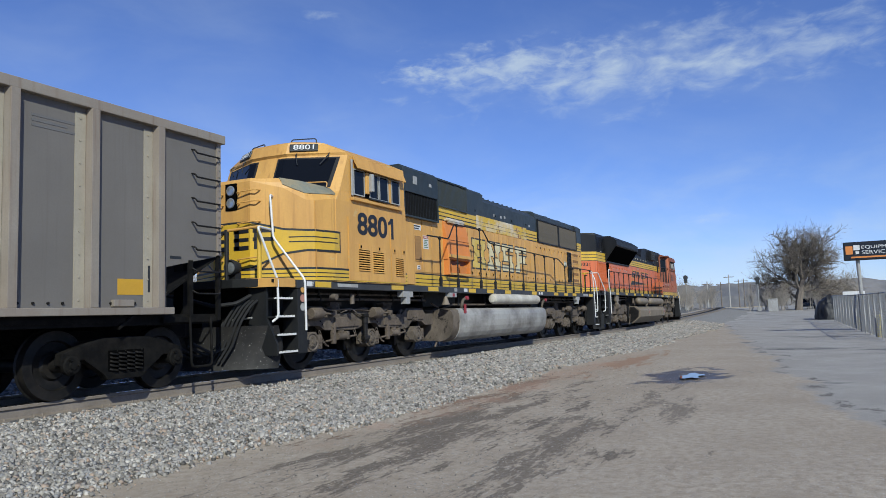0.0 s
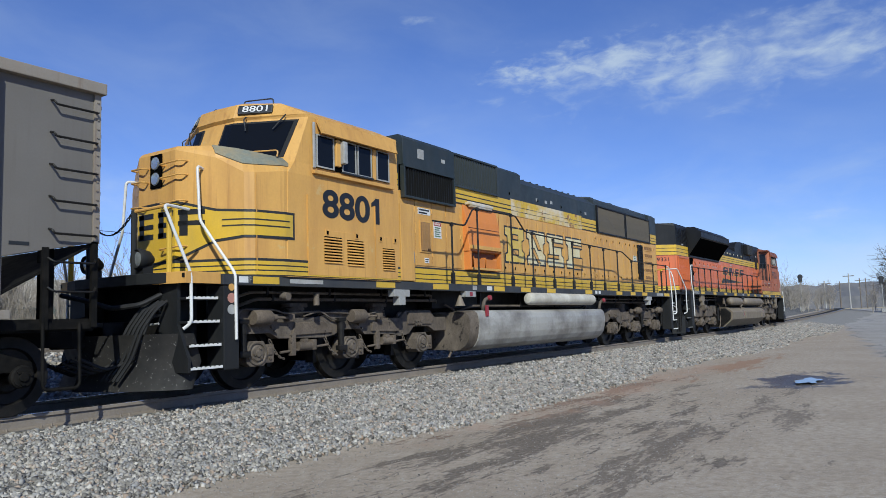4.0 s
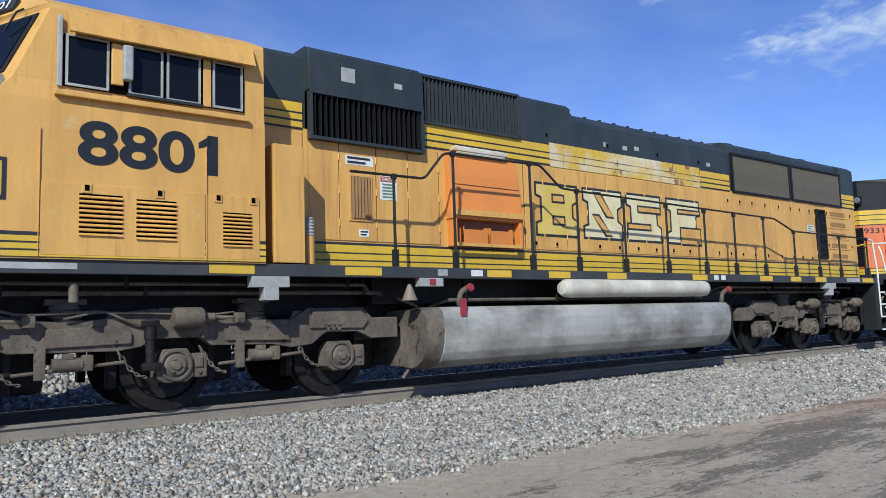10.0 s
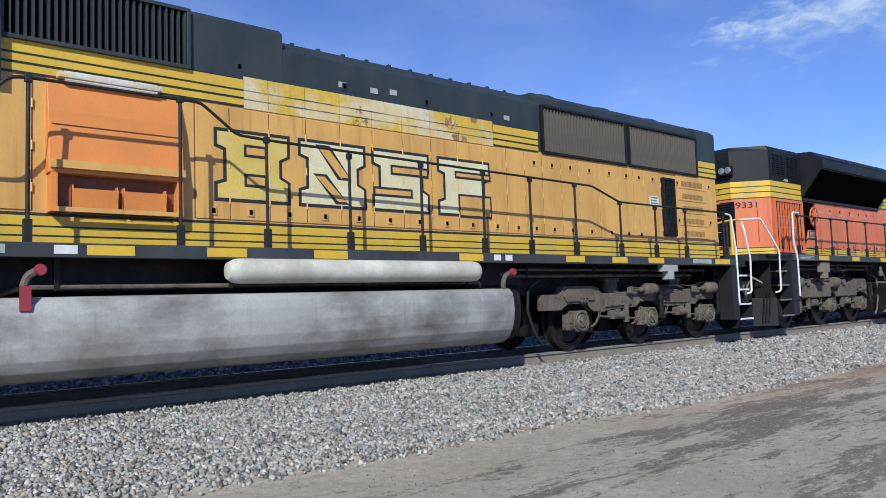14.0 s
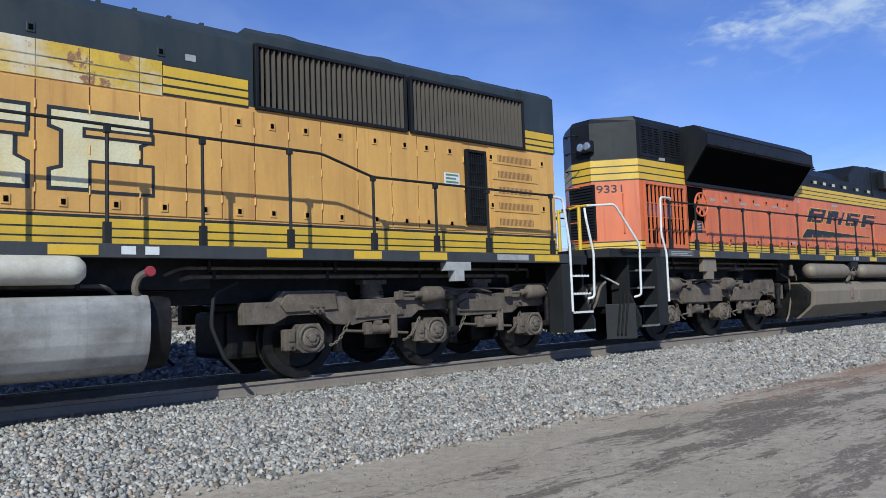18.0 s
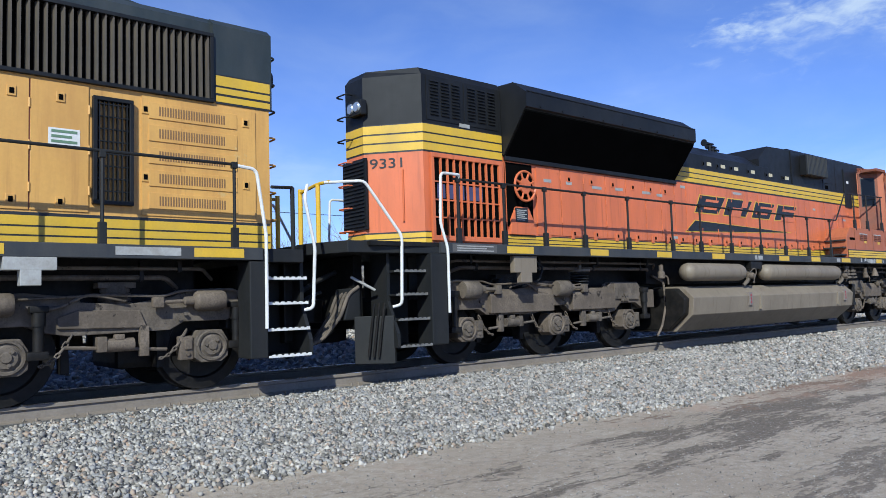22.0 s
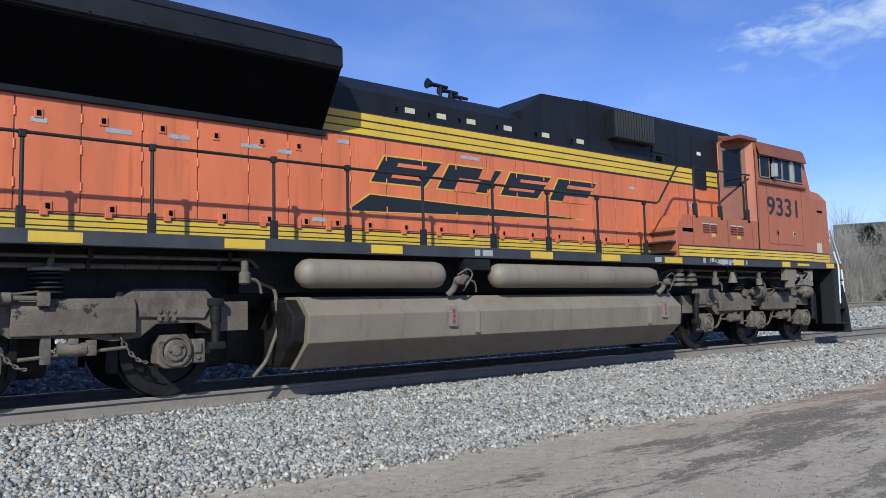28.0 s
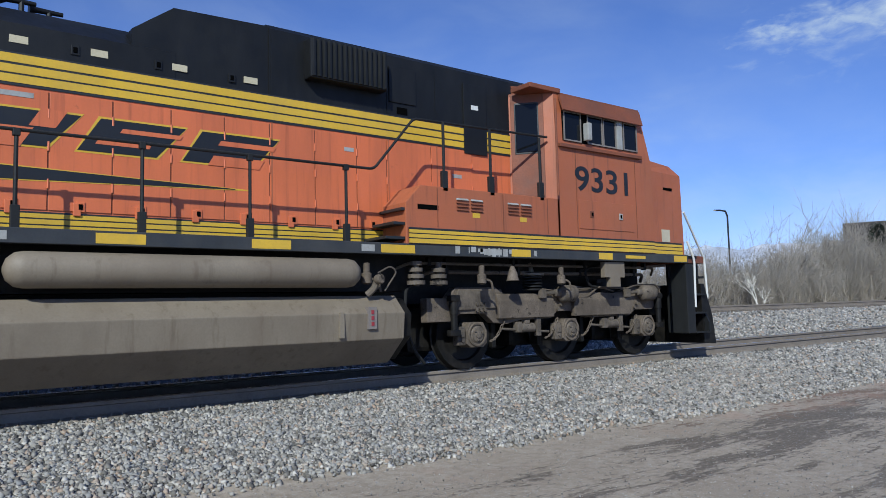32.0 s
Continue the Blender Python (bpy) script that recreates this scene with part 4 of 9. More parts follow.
            rod(bm, curve_pts([(1.42, s * (y + 0.08), 1.16), (1.62, s * (y + 0.08), 1.18), (1.74, s * (y + 0.09), 1.42), (1.60, s * (y + 0.08), 1.50), (1.30, s * (y + 0.05), 1.52)]), 0.02)
            put("brake_hose", bm, HOSE, "looped rubber brake hose", True)
        for cx in (1.0, 3.05) if not spring_cone else (1.0,):
            bm = bmesh.new()
            for j in range(4):
                cyl(bm, (cx, s * (y - 0.2), 1.04 + 0.05 * j), (cx, s * (y - 0.2), 1.075 + 0.05 * j), 0.18 - 0.008 * j, 16)
            cyl(bm, (cx, s * (y - 0.2), 1.0), (cx, s * (y - 0.2), 1.26), 0.14, 16)
            box(bm, cx - 0.2, cx + 0.2, s * (y - 0.2) - 0.1, s * (y - 0.2) + 0.1, 1.235, 1.30, 0.01)
            put("rubber_spring", bm, HOSE if spring_cone else tint, "", True)
        # drain hose down to the rail
        bm = bmesh.new()
        rod(bm, curve_pts([(5.10, s * (y - 0.05), 1.28), (5.42, s * (y), 1.15), (5.46, s * y, 0.75), (5.30, s * y, 0.35), (5.12, s * y, 0.16)]), 0.024)
        put("sand_hose", bm, TRUCK_LIGHT if way > 0 else HOSE, "flexible hose to the rail", True)
    # transoms and motors between the frames
    for cx in (-0.4, 1.04, 3.12, 4.6):
        bm = bmesh.new()
        box(bm, cx - 0.16, cx + 0.16, -y + 0.1, y - 0.1, 0.72, 1.02, 0.02)
        put("transom", bm, STEEL)
    for k in range(3):
        bm = bmesh.new()
        cx = 2.08 * k + 0.48
        box(bm, cx - 0.42, cx + 0.40, -0.55, 0.55, 0.28, 0.92, 0.08)
        put("traction_motor", bm, STEEL)
    for k in range(3):
        wheelset(v, x1 + way * pitch * k, 0.535, y + 0.0)
    return base


def handrail_run(v, posts, zs, y, name="handrail", r=0.019, side=-1, rail_pts=None):
    """Each post with its foot, and the round rail over them."""
    for (x, z), zb in zip(posts, zs):
        bm = bmesh.new()
        yy = side * y
        cyl(bm, (x, yy, zb), (x, yy, z), 0.021, 8)
        box(bm, x - 0.042, x + 0.042, yy - 0.03, yy + 0.03, zb - 0.08, zb + 0.30, 0.008)
        box(bm, x - 0.035, x + 0.035, yy - 0.03, yy + 0.03, z - 0.05, z + 0.028, 0.008)
        part("railing_post", bm, SILL, v)
    bm = bmesh.new()
    rod(bm, curve_pts([(x, side * y, z) for x, z in (rail_pts or posts)]), r)
    part(name, bm, SILL, v, "dark round walkway handrail", True)


def step_well(v, x0, x1, z_list, wing, zdeck, front, edge=None):
    """Corner steps: treads with white edges and the dark side plate beside them. front: -1 where the vehicle's end is at low x."""
    for s in (-1, 1):
        bm = bmesh.new()
        a, b = s * 1.20, s * 1.55
        box(bm, wing[0], wing[1], min(a, b), max(a, b), 0.36, zdeck - 0.16, 0.015)
        box(bm, x0, x1, s * 0.95 - 0.02, s * 0.95 + 0.02, 0.36, zdeck - 0.05)
        far = x0 if front < 0 else x1
        prism(bm, [(s * 0.9, 0.36), (s * 1.52, 0.36), (s * 1.52, 0.55), (s * 1.30, 1.0), (s * 1.30, zdeck - 0.1), (s * 0.9, zdeck - 0.1)], "x", far - 0.025, far + 0.025)
        part("step_plate", bm, SILL, v, "dark steel step side plate", False)
        for z in z_list:
            bm = bmesh.new()
            out = 1.54 if z < 0.6 else 1.54 - 0.10 * (z - 0.4) / 1.0
            box(bm, x0 + 0.01, x1 - 0.01, min(s * 1.0, s * out), max(s * 1.0, s * out), z - 0.03, z, 0.004)
            part("step", bm, SILL, v)
            bm = bmesh.new()
            n = 14
            for k in range(n):
                w = (x1 - x0 - 0.02) / n
                xx = x0 + 0.01 + w * k
                box(bm, xx, xx + w * 0.98, min(s * (out - 0.012), s * (out + 0.006)), max(s * (out - 0.012), s * (out + 0.006)), z - 0.026, z + (0.012 if k % 2 else 0.0))
            part("step_edge", bm, edge or WHITE, v, "serrated step edge")


def coupler(v, x, way):
    bm = bmesh.new()
    box(bm, min(x, x + way * 0.75), max(x, x + way * 0.75), -0.11, 0.11, 0.78, 1.0, 0.02)
    prism(bm, [(x + way * 0.7, -0.15), (x + way * 0.95, -0.22), (x + way * 1.1, -0.2), (x + way * 1.12, 0.0), (x + way * 0.98, 0.03), (x + way * 0.98, 0.2), (x + way * 0.72, 0.2)], "z", 0.72, 1.06, 0.02)
    return part("coupler", bm, STEEL, v, "heavy knuckle coupler")


def hoses(v, x, way, s, zdeck):
    """Brake and control hoses hanging from the end."""
    for k, (y, z) in enumerate(((s * 0.45, 1.0), (s * 0.62, 1.08), (s * 0.78, 1.12), (s * 0.92, 1.15))):
        bm = bmesh.new()
        rod(bm, curve_pts([(x, y, z), (x + way * 0.18, y, z - 0.05), (x + way * 0.32, y - s * 0.12, 0.55), (x + way * 0.62, y - s * 0.3, 0.34 + 0.03 * k), (x + way * 0.98, y - s * 0.38, 0.5 + 0.04 * k)]), 0.024)
        part("air_hose", bm, HOSE, v, "black rubber air hose", True)


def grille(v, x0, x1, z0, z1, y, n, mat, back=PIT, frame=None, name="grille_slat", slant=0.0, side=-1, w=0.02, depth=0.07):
    """Upright slats before a near-black sheet painted as the opening's shade, in a frame."""
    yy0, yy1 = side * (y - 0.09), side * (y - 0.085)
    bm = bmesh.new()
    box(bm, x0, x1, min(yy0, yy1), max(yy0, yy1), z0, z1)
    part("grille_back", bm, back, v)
    bm = bmesh.new()
    a, b = side * (y - depth), side * (y + 0.004)
    prism(bm, [(-w / 2, a), (w / 2, a), (w / 2 + slant, b), (-w / 2 + slant, b)], "z", 0, z1 - z0)
    me = mesh_of(name, bm, mat)
    for k in range(n):
        again(name, me, v, x0 + (x1 - x0) * (k + 0.5) / n, 0, z0)
    if frame:
        bm = bmesh.new()
        c, d = side * (y - 0.08), side * (y + 0.022)
        lo, hi = min(c, d), max(c, d)
        t = 0.045
        for q in ((x0 - t, x1 + t, z0 - t, z0), (x0 - t, x1 + t, z1, z1 + t), (x0 - t, x0, z0, z1), (x1, x1 + t, z0, z1)):
            box(bm, q[0], q[1], lo, hi, q[2], q[3], 0.006)
        part("grille_frame", bm, frame, v)


def hinge_mesh(mat):
    bm = bmesh.new()
    cyl(bm, (0, 0, -0.05), (0, 0, 0.05), 0.012, 6)
    return mesh_of("hinge", bm, mat)


def latch(v, x, z, y, mat, side=-1):
    bm = bmesh.new()
    a, b = side * (y - 0.002), side * (y + 0.012)
    box(bm, x - 0.045, x + 0.045, min(a, b), max(a, b), z - 0.055, z + 0.055, 0.006)
    part("latch", bm, mat, v)
    bm = bmesh.new()
    a, b = side * (y + 0.008), side * (y + 0.02)
    box(bm, x - 0.022, x + 0.022, min(a, b), max(a, b), z - 0.03, z + 0.03, 0.004)
    part("latch_handle", bm, PIT, v)

# ---- yellow locomotive ----
def hull(bm, rings, close_start=True, close_end=True):
    """Skin over rings with the same number of points."""
    vr = [[bm.verts.new(p) for p in r] for r in rings]
    n = len(vr[0])
    for a, b in zip(vr, vr[1:]):
        for j in range(n):
            bm.faces.new((a[j], a[(j + 1) % n], b[(j + 1) % n], b[j]))
    if close_start:
        bm.faces.new(vr[0][::-1])
    if close_end:
        bm.faces.new(vr[-1])


def yellow_locomotive():
    v = thing("locomotive", (21.2, TRACK_Y, RAIL_Z), "weathered yellow-orange diesel locomotive with dark green roof, number 8801", "locomotive", "coupled locomotives")
    VEHICLES.append(v)
    ORIGIN[0] = 21.2
    CAB, HOOD = 1.58, 0.95
    # underframe
    bm = bmesh.new()
    box(bm, 10.15, 31.45, -1.5, 1.5, 1.62, 1.68)
    box(bm, 11.2, 30.9, -0.62, 0.62, 1.02, 1.62)
    box(bm, 16.6, 25.3, -1.0, 1.0, 1.2, 1.62)
    part("underframe", bm, STEEL, v, "black steel underframe")
    for s in (-1, 1):
        bm = bmesh.new()
        box(bm, 10.75, 31.40, min(s * 1.44, s * 1.55), max(s * 1.44, s * 1.55), 1.535, 1.685, 0.008)
        part("side_sill", bm, SLATE, v, "slate-grey side sill with yellow reflectors")
        for x0, x1 in ((11.29, 11.80), (14.11, 14.65), (15.87, 16.42), (18.26, 18.74), (19.54, 20.03), (20.94, 21.44), (23.39, 23.87), (25.79, 26.28), (27.05, 27.5), (28.16, 28.67), (30.55, 31.15)):
            slab("reflector", x0, x1, 1.56, 1.665, STRIPE, v, 1.55, "yellow reflector strip", side=s)
        for x0, x1, m in ((11.03, 11.2, WHITE), (17.35, 17.52, PALE), (17.95, 18.17, WHITE), (24.1, 24.25, WHITE), (24.35, 24.5, WHITE), (29.7, 30.4, PALE)):
            slab("data_plate", x0, x1, 1.57, 1.66, m, v, 1.55, side=s)
    lettering("end_letter", "F", 0.085, 11.22, -1.558, 1.575, PALE, v)
    bars("model_plate_print", 1, 12.02, 12.75, 1.58, 1.645, PALE, v, 1.552)
    # platform ends
    bm = bmesh.new()
    prism(bm, [(9.95, -0.75), (10.18, -1.5), (10.75, -1.5), (10.75, 1.5), (10.18, 1.5), (9.95, 0.75)], "z", 1.55, 1.70, 0.01)
    part("front_platform", bm, SILL, v, "dark front end platform")
    for s in (-1, 1):
        bm = bmesh.new()
        prism(bm, [(10.035, s * 0.98), (10.165, s * 1.515), (10.74, s * 1.515), (10.74, s * 1.49), (10.19, s * 1.49), (10.06, s * 0.97)], "z", 1.545, 1.704, 0.004)
        part("platform_skirt", bm, YEL, v, "yellow skirt round the platform corner")
    bm = bmesh.new()
    prism(bm, [(31.4, -1.45), (32.0, -1.45), (32.22, -0.75), (32.22, 0.75), (32.0, 1.45), (31.4, 1.45)], "z", 1.52, 1.685, 0.01)
    part("rear_platform", bm, SILL, v, "dark rear end platform")

    # nose: a blunt wedge with rounded edges, grey non-skid top
    SHOULDER = [(10.78, 0.0, 3.61), (10.78, -0.45, 3.61), (11.08, -1.0, 3.46), (11.28, -1.38, 3.22), (11.40, -1.47, 3.22), (11.9, -CAB + 0.012, 3.30), (12.4, -CAB + 0.02, 3.34)]
    DECK = [(10.84, 0.0, 3.68), (10.84, -0.42, 3.68), (11.10, -0.88, 3.665), (11.40, -1.10, 3.63), (11.55, -1.18, 3.61), (11.95, -1.34, 3.56), (12.4, -1.40, 3.52)]

    def both(ps):
        return ps + [(x, -y, z) for x, y, z in ps[::-1] if y]
    bm = bmesh.new()
    hull(bm, [both([(x, y, 1.68) for x, y, z in SHOULDER]), both(SHOULDER), both([(x * 0.6 + a * 0.4, y * 0.6 + b * 0.4, z * 0.45 + c * 0.55) for (x, y, z), (a, b, c) in zip(SHOULDER, DECK)]), both(DECK)])
    part("nose", bm, YEL, v, "yellow-orange short nose with logo band")
    bm = bmesh.new()
    top = [(11.02, -0.40, 3.69), (11.24, -0.85, 3.672), (12.15, -1.30, 3.552), (12.15, 1.30, 3.552), (11.24, 0.85, 3.672), (11.02, 0.40, 3.69)]
    a = [bm.verts.new(p) for p in top]
    b = [bm.verts.new((x, y, z - 0.05)) for x, y, z in top]
    bm.faces.new(a)
    for j in range(6):
        bm.faces.new((a[j], b[j], b[(j + 1) % 6], a[(j + 1) % 6]))
    part("anti_glare_deck", bm, surface("grey_green_non_skid", (0.17, 0.18, 0.145), 0.8, var=0.15, fine=0.1, dirt=(0.42, 0.27, 0.09), dirt_amount=0.6, dirt_scale=3), v, "dull grey-green top of the nose")
    GREY_DECK = surface("grey_green_chamfer", (0.17, 0.18, 0.145), 0.8, var=0.15, fine=0.1, dirt=(0.42, 0.27, 0.09), dirt_amount=0.5, dirt_scale=3)
    for s in (-1, 1):
        bm = bmesh.new()
        rows_ = []
        for (x, y, z), (a, b, c) in list(zip(SHOULDER, DECK))[2:7]:
            m_ = Vector((x * 0.6 + a * 0.4, -s * (y * 0.6 + b * 0.4), z * 0.45 + c * 0.55))
            p, q = Vector((x, -s * y, z)).lerp(m_, 0.62), Vector((a, -s * b, c))
            o = Vector((-0.006, s * 0.010, 0.010))
            rows_.append([bm.verts.new(v_) for v_ in (p + o, m_ + o, q + o, q - o * 2, m_ - o * 2, p - o * 2)])
        for p, q in zip(rows_, rows_[1:]):
            for j in range(6):
                bm.faces.new((p[j], q[j], q[(j + 1) % 6], p[(j + 1) % 6]))
        bm.faces.new(rows_[0])
        bm.faces.new(rows_[-1])
        part("anti_glare_edge", bm, GREY_DECK, v, "dull grey-green sloped edge of the nose top")
    # cab
    bm = bmesh.new()
    CR = 4.60
    def cab_ring(x_c, x_s, z, yw):
        return [(x_c, 0, z), (x_c + 0.03, -0.45, z), (x_s, -yw, z), (14.78, -yw, z), (14.78, yw, z), (x_s, yw, z), (x_c + 0.03, 0.45, z)]
    hull(bm, [cab_ring(11.5, 11.95, 1.68, CAB), cab_ring(11.52, 11.98, 3.3, CAB), cab_ring(11.58, 12.14, 3.50, CAB - 0.02), cab_ring(11.88, 12.46, 4.28, CAB - 0.02), cab_ring(11.84, 12.44, 4.33, CAB - 0.03), cab_ring(11.93, 12.36, 4.57, 1.05), cab_ring(12.1, 12.45, 4.63, 0.86)])
    part("cab", bm, YEL, v, "yellow-orange crew cab with sloped brow", False)
    # windscreens: two panes on the raked front
    for s in (-1, 1):
        bm = bmesh.new()
        def on(f, z, o):
            k = (z - 3.50) / 0.78
            a_, b_ = Vector((11.61 + 0.30 * k, 0.45 * s, z)), Vector((12.14 + 0.32 * k, 1.56 * s, z))
            c_ = Vector((11.58 + 0.30 * k, 0, z))
            p = c_.lerp(a_, f / 0.4) if f < 0.4 else a_.lerp(b_, (f - 0.4) / 0.6)
            return p + Vector((-o, 0.5 * s * o, 0.3 * o))
        for nm, mat, o, m in (("windscreen_seal", HOSE, 0.012, 0.0), ("windscreen", GLASS, 0.020, 0.035)):
            bm = bmesh.new()
            pts = [(0.22 + m, 3.58 + m), (0.40, 3.58 + m), (0.90 - m, 3.58 + m), (0.93 - m, 4.24 - m), (0.40, 4.24 - m), (0.22 + m, 4.24 - m)]
            vs = [bm.verts.new(on(f, z, o)) for f, z in pts]
            vb = [bm.verts.new(on(f, z, o - 0.05)) for f, z in pts]
            bm.faces.new((vs[0], vs[1], vs[4], vs[5]))
            bm.faces.new((vs[1], vs[2], vs[3], vs[4]))
            for j in range(6):
                bm.faces.new((vs[j], vb[j], vb[(j + 1) % 6], vs[(j + 1) % 6]))
            part(nm, bm, mat, v)
        for f0, f1 in ((0.82, 0.55), (0.50, 0.62)):
            bm = bmesh.new()
            rod(bm, [on(f0, 4.31, 0.05), on(f0, 4.24, 0.09), on(f1 * 0.25 + f0 * 0.75, 4.06, 0.05)], 0.012, 6)
            part("wiper", bm, LINE, v)
        bm = bmesh.new()
        rod(bm, curve_pts([on(0.60, 3.52, 0.12), on(0.60, 3.62, 0.14), on(0.88, 3.62, 0.14), on(0.88, 3.52, 0.12)]), 0.012, 6)
        part("grab_iron", bm, YEL, v)
    # number boards on the brow
    for s in (-1, 1):
        bm = bmesh.new()
        box(bm, -0.29, 0.29, -0.022, 0.03, -0.088, 0.088, 0.02)
        nb = part("number_board", bm, LINE, v, "black number board with white numerals", local=True)
        u = Vector((-s * 0.4956, -0.8686, 0))
        w_ = Vector((0.10, -s * 0.586, 0.804))
        w_ = (w_ - u * u.dot(w_)).normalized()
        n_ = u.cross(w_)
        at = Vector((12.085 - ORIGIN[0], s * 0.7475, 4.452)) + n_ * 0.012
        nb.matrix_basis = Matrix(((u.x, -n_.x, w_.x, at.x), (u.y, -n_.y, w_.y, at.y), (u.z, -n_.z, w_.z, at.z), (0, 0, 0, 1)))
        t = lettering("board_number", "8801", 0.125, ORIGIN[0], 0, 0, WHITE, nb, bold=0.001, squeeze=0.42)
        t.matrix_basis = pose(-0.21, -0.026, -0.062)
        bm = bmesh.new()
        rod(bm, curve_pts([(12.2, s * 0.35, 4.6), (12.2, s * 0.35, 4.70), (12.38, s * 0.85, 4.70), (12.38, s * 0.85, 4.58)]), 0.013, 6)
        part("grab_iron", bm, LINE, v)
    # cab side: windows, visor, ledge, numerals, louvres
    for s in (-1, 1):
        bm = bmesh.new()
        box(bm, 12.58, 14.52, min(s * (CAB - 0.05), s * (CAB + 0.004)), max(s * (CAB - 0.05), s * (CAB + 0.004)), 3.47, 4.02)
        part("window_band", bm, PIT, v)
        for x0, x1 in ((12.60, 13.02), (13.22, 13.58), (13.62, 14.00), (14.14, 14.50)):
            bm = bmesh.new()
            box(bm, x0 + 0.02, x1 - 0.02, min(s * (CAB + 0.0), s * (CAB + 0.010)), max(s * (CAB + 0.0), s * (CAB + 0.010)), 3.50, 4.0)
            part("window_pane", bm, GLASS, v)
            bm = bmesh.new()
            for q in ((x0, x1, 3.475, 3.50), (x0, x1, 4.0, 4.02), (x0, x0 + 0.025, 3.5, 4.0), (x1 - 0.025, x1, 3.5, 4.0)):
                box(bm, q[0], q[1], min(s * CAB, s * (CAB + 0.022)), max(s * CAB, s * (CAB + 0.022)), q[2], q[3])
            part("window_frame", bm, PALE, v, "bare aluminium window frame")
        bm = bmesh.new()
        box(bm, 13.04, 13.16, min(s * CAB, s * (CAB + 0.05)), max(s * CAB, s * (CAB + 0.05)), 3.55, 4.0, 0.01)
        part("window_pillar", bm, YEL, v)
        bm = bmesh.new()
        box(bm, 14.03, 14.12, min(s * CAB, s * (CAB + 0.02)), max(s * CAB, s * (CAB + 0.02)), 3.47, 4.02, 0.005)
        part("window_pillar", bm, YEL, v)
        bm = bmesh.new()
        box(bm, 13.14, 13.24, min(s * (CAB + 0.03), s * (CAB + 0.13)), max(s * (CAB + 0.03), s * (CAB + 0.13)), 3.6, 3.98, 0.02)
        part("side_mirror", bm, PALE, v)
        bm = bmesh.new()
        prism(bm, [(s * CAB, 4.28), (s * (CAB + 0.03), 4.27), (s * (CAB + 0.13), 4.02), (s * (CAB + 0.11), 4.01), (s * CAB, 4.22)], "x", 12.62, 14.62)
        part("sun_visor", bm, YEL, v, "fixed yellow sun visor over the windows")
        bm = bmesh.new()
        box(bm, 12.5, 14.56, min(s * CAB, s * (CAB + 0.07)), max(s * CAB, s * (CAB + 0.07)), 3.35, 3.41, 0.01)
        part("arm_rest_ledge", bm, YEL, v)
        bm = bmesh.new()
        box(bm, 13.2, 14.02, min(s * CAB, s * (CAB + 0.05)), max(s * CAB, s * (CAB + 0.05)), 3.45, 3.48)
        part("window_track", bm, LINE, v)
        bm = bmesh.new()
        box(bm, 12.52, 12.57, min(s * CAB, s * (CAB + 0.03)), max(s * CAB, s * (CAB + 0.03)), 3.45, 4.2, 0.01)
        part("wind_deflector", bm, PALE, v)
        # lower access doors with louvres
        for x0, x1 in ((12.40, 14.05), (14.07, 14.70)):
            bm = bmesh.new()
            box(bm, x0, x1, min(s * CAB, s * (CAB + 0.012)), max(s * CAB, s * (CAB + 0.012)), 1.72, 2.46, 0.004)
            part("access_door", bm, YEL, v)
        for x0, x1, z0, z1, n in ((12.75, 13.17, 1.92, 2.36, 9), (13.31, 13.73, 1.90, 2.34, 9), (14.26, 14.60, 1.86, 2.26, 9)):
            # a near-black sheet paints the shade between the blades
            bm = bmesh.new()
            box(bm, x0, x1, min(s * (CAB + 0.008), s * (CAB + 0.0135)), max(s * (CAB + 0.008), s * (CAB + 0.0135)), z0, z1)
            part("louvre_back", bm, PIT, v)
            bm = bmesh.new()
            h = (z1 - z0) / n
            prism(bm, [(s * (CAB + 0.012), 0.0), (s * (CAB + 0.035), 0.006), (s * (CAB + 0.014), h * 0.62)], "x", x0, x1)
            me = mesh_of("louvre_blade", bm, YEL)
            for k in range(n):
                again("louvre_blade", me, v, ORIGIN[0], 0, z0 + h * k).location.x = -ORIGIN[0]
        for x in (12.82, 13.55, 14.2, 14.62):
            latch(v, x, 2.42, CAB + 0.012, YEL, s)
        for x, w in ((11.42, 0.02), (12.38, 0.006), (14.06, 0.01)):
            bm = bmesh.new()
            z1 = 3.20 if x < 12 else 3.0
            yb = CAB - 0.115 if x < 12 else CAB
            box(bm, x, x + w, min(s * yb, s * (yb + 0.02)), max(s * yb, s * (yb + 0.02)), 1.7, z1)
            part("seam_strip", bm, YEL, v)
    lettering("road_number", "8801", 0.47, 12.73, -CAB - 0.004, 2.67, NAVY, v, "black painted road number 8801", squeeze=1.47, bold=0.012)
    bm = bmesh.new()
    prism(bm, [(13.98, 3.04), (13.98, 2.975), (14.12, 3.02), (14.12, 3.137)], "y", -CAB - 0.006, -CAB + 0.002)
    part("numeral_flag", bm, NAVY, v)
    # nose band: yellow with black borders wrapping from the front along the side
    path = [(10.78, 0.0), (10.78, -0.45), (11.08, -1.0), (11.28, -1.38), (11.40, -1.47), (11.9, -CAB), (12.10, -CAB)]

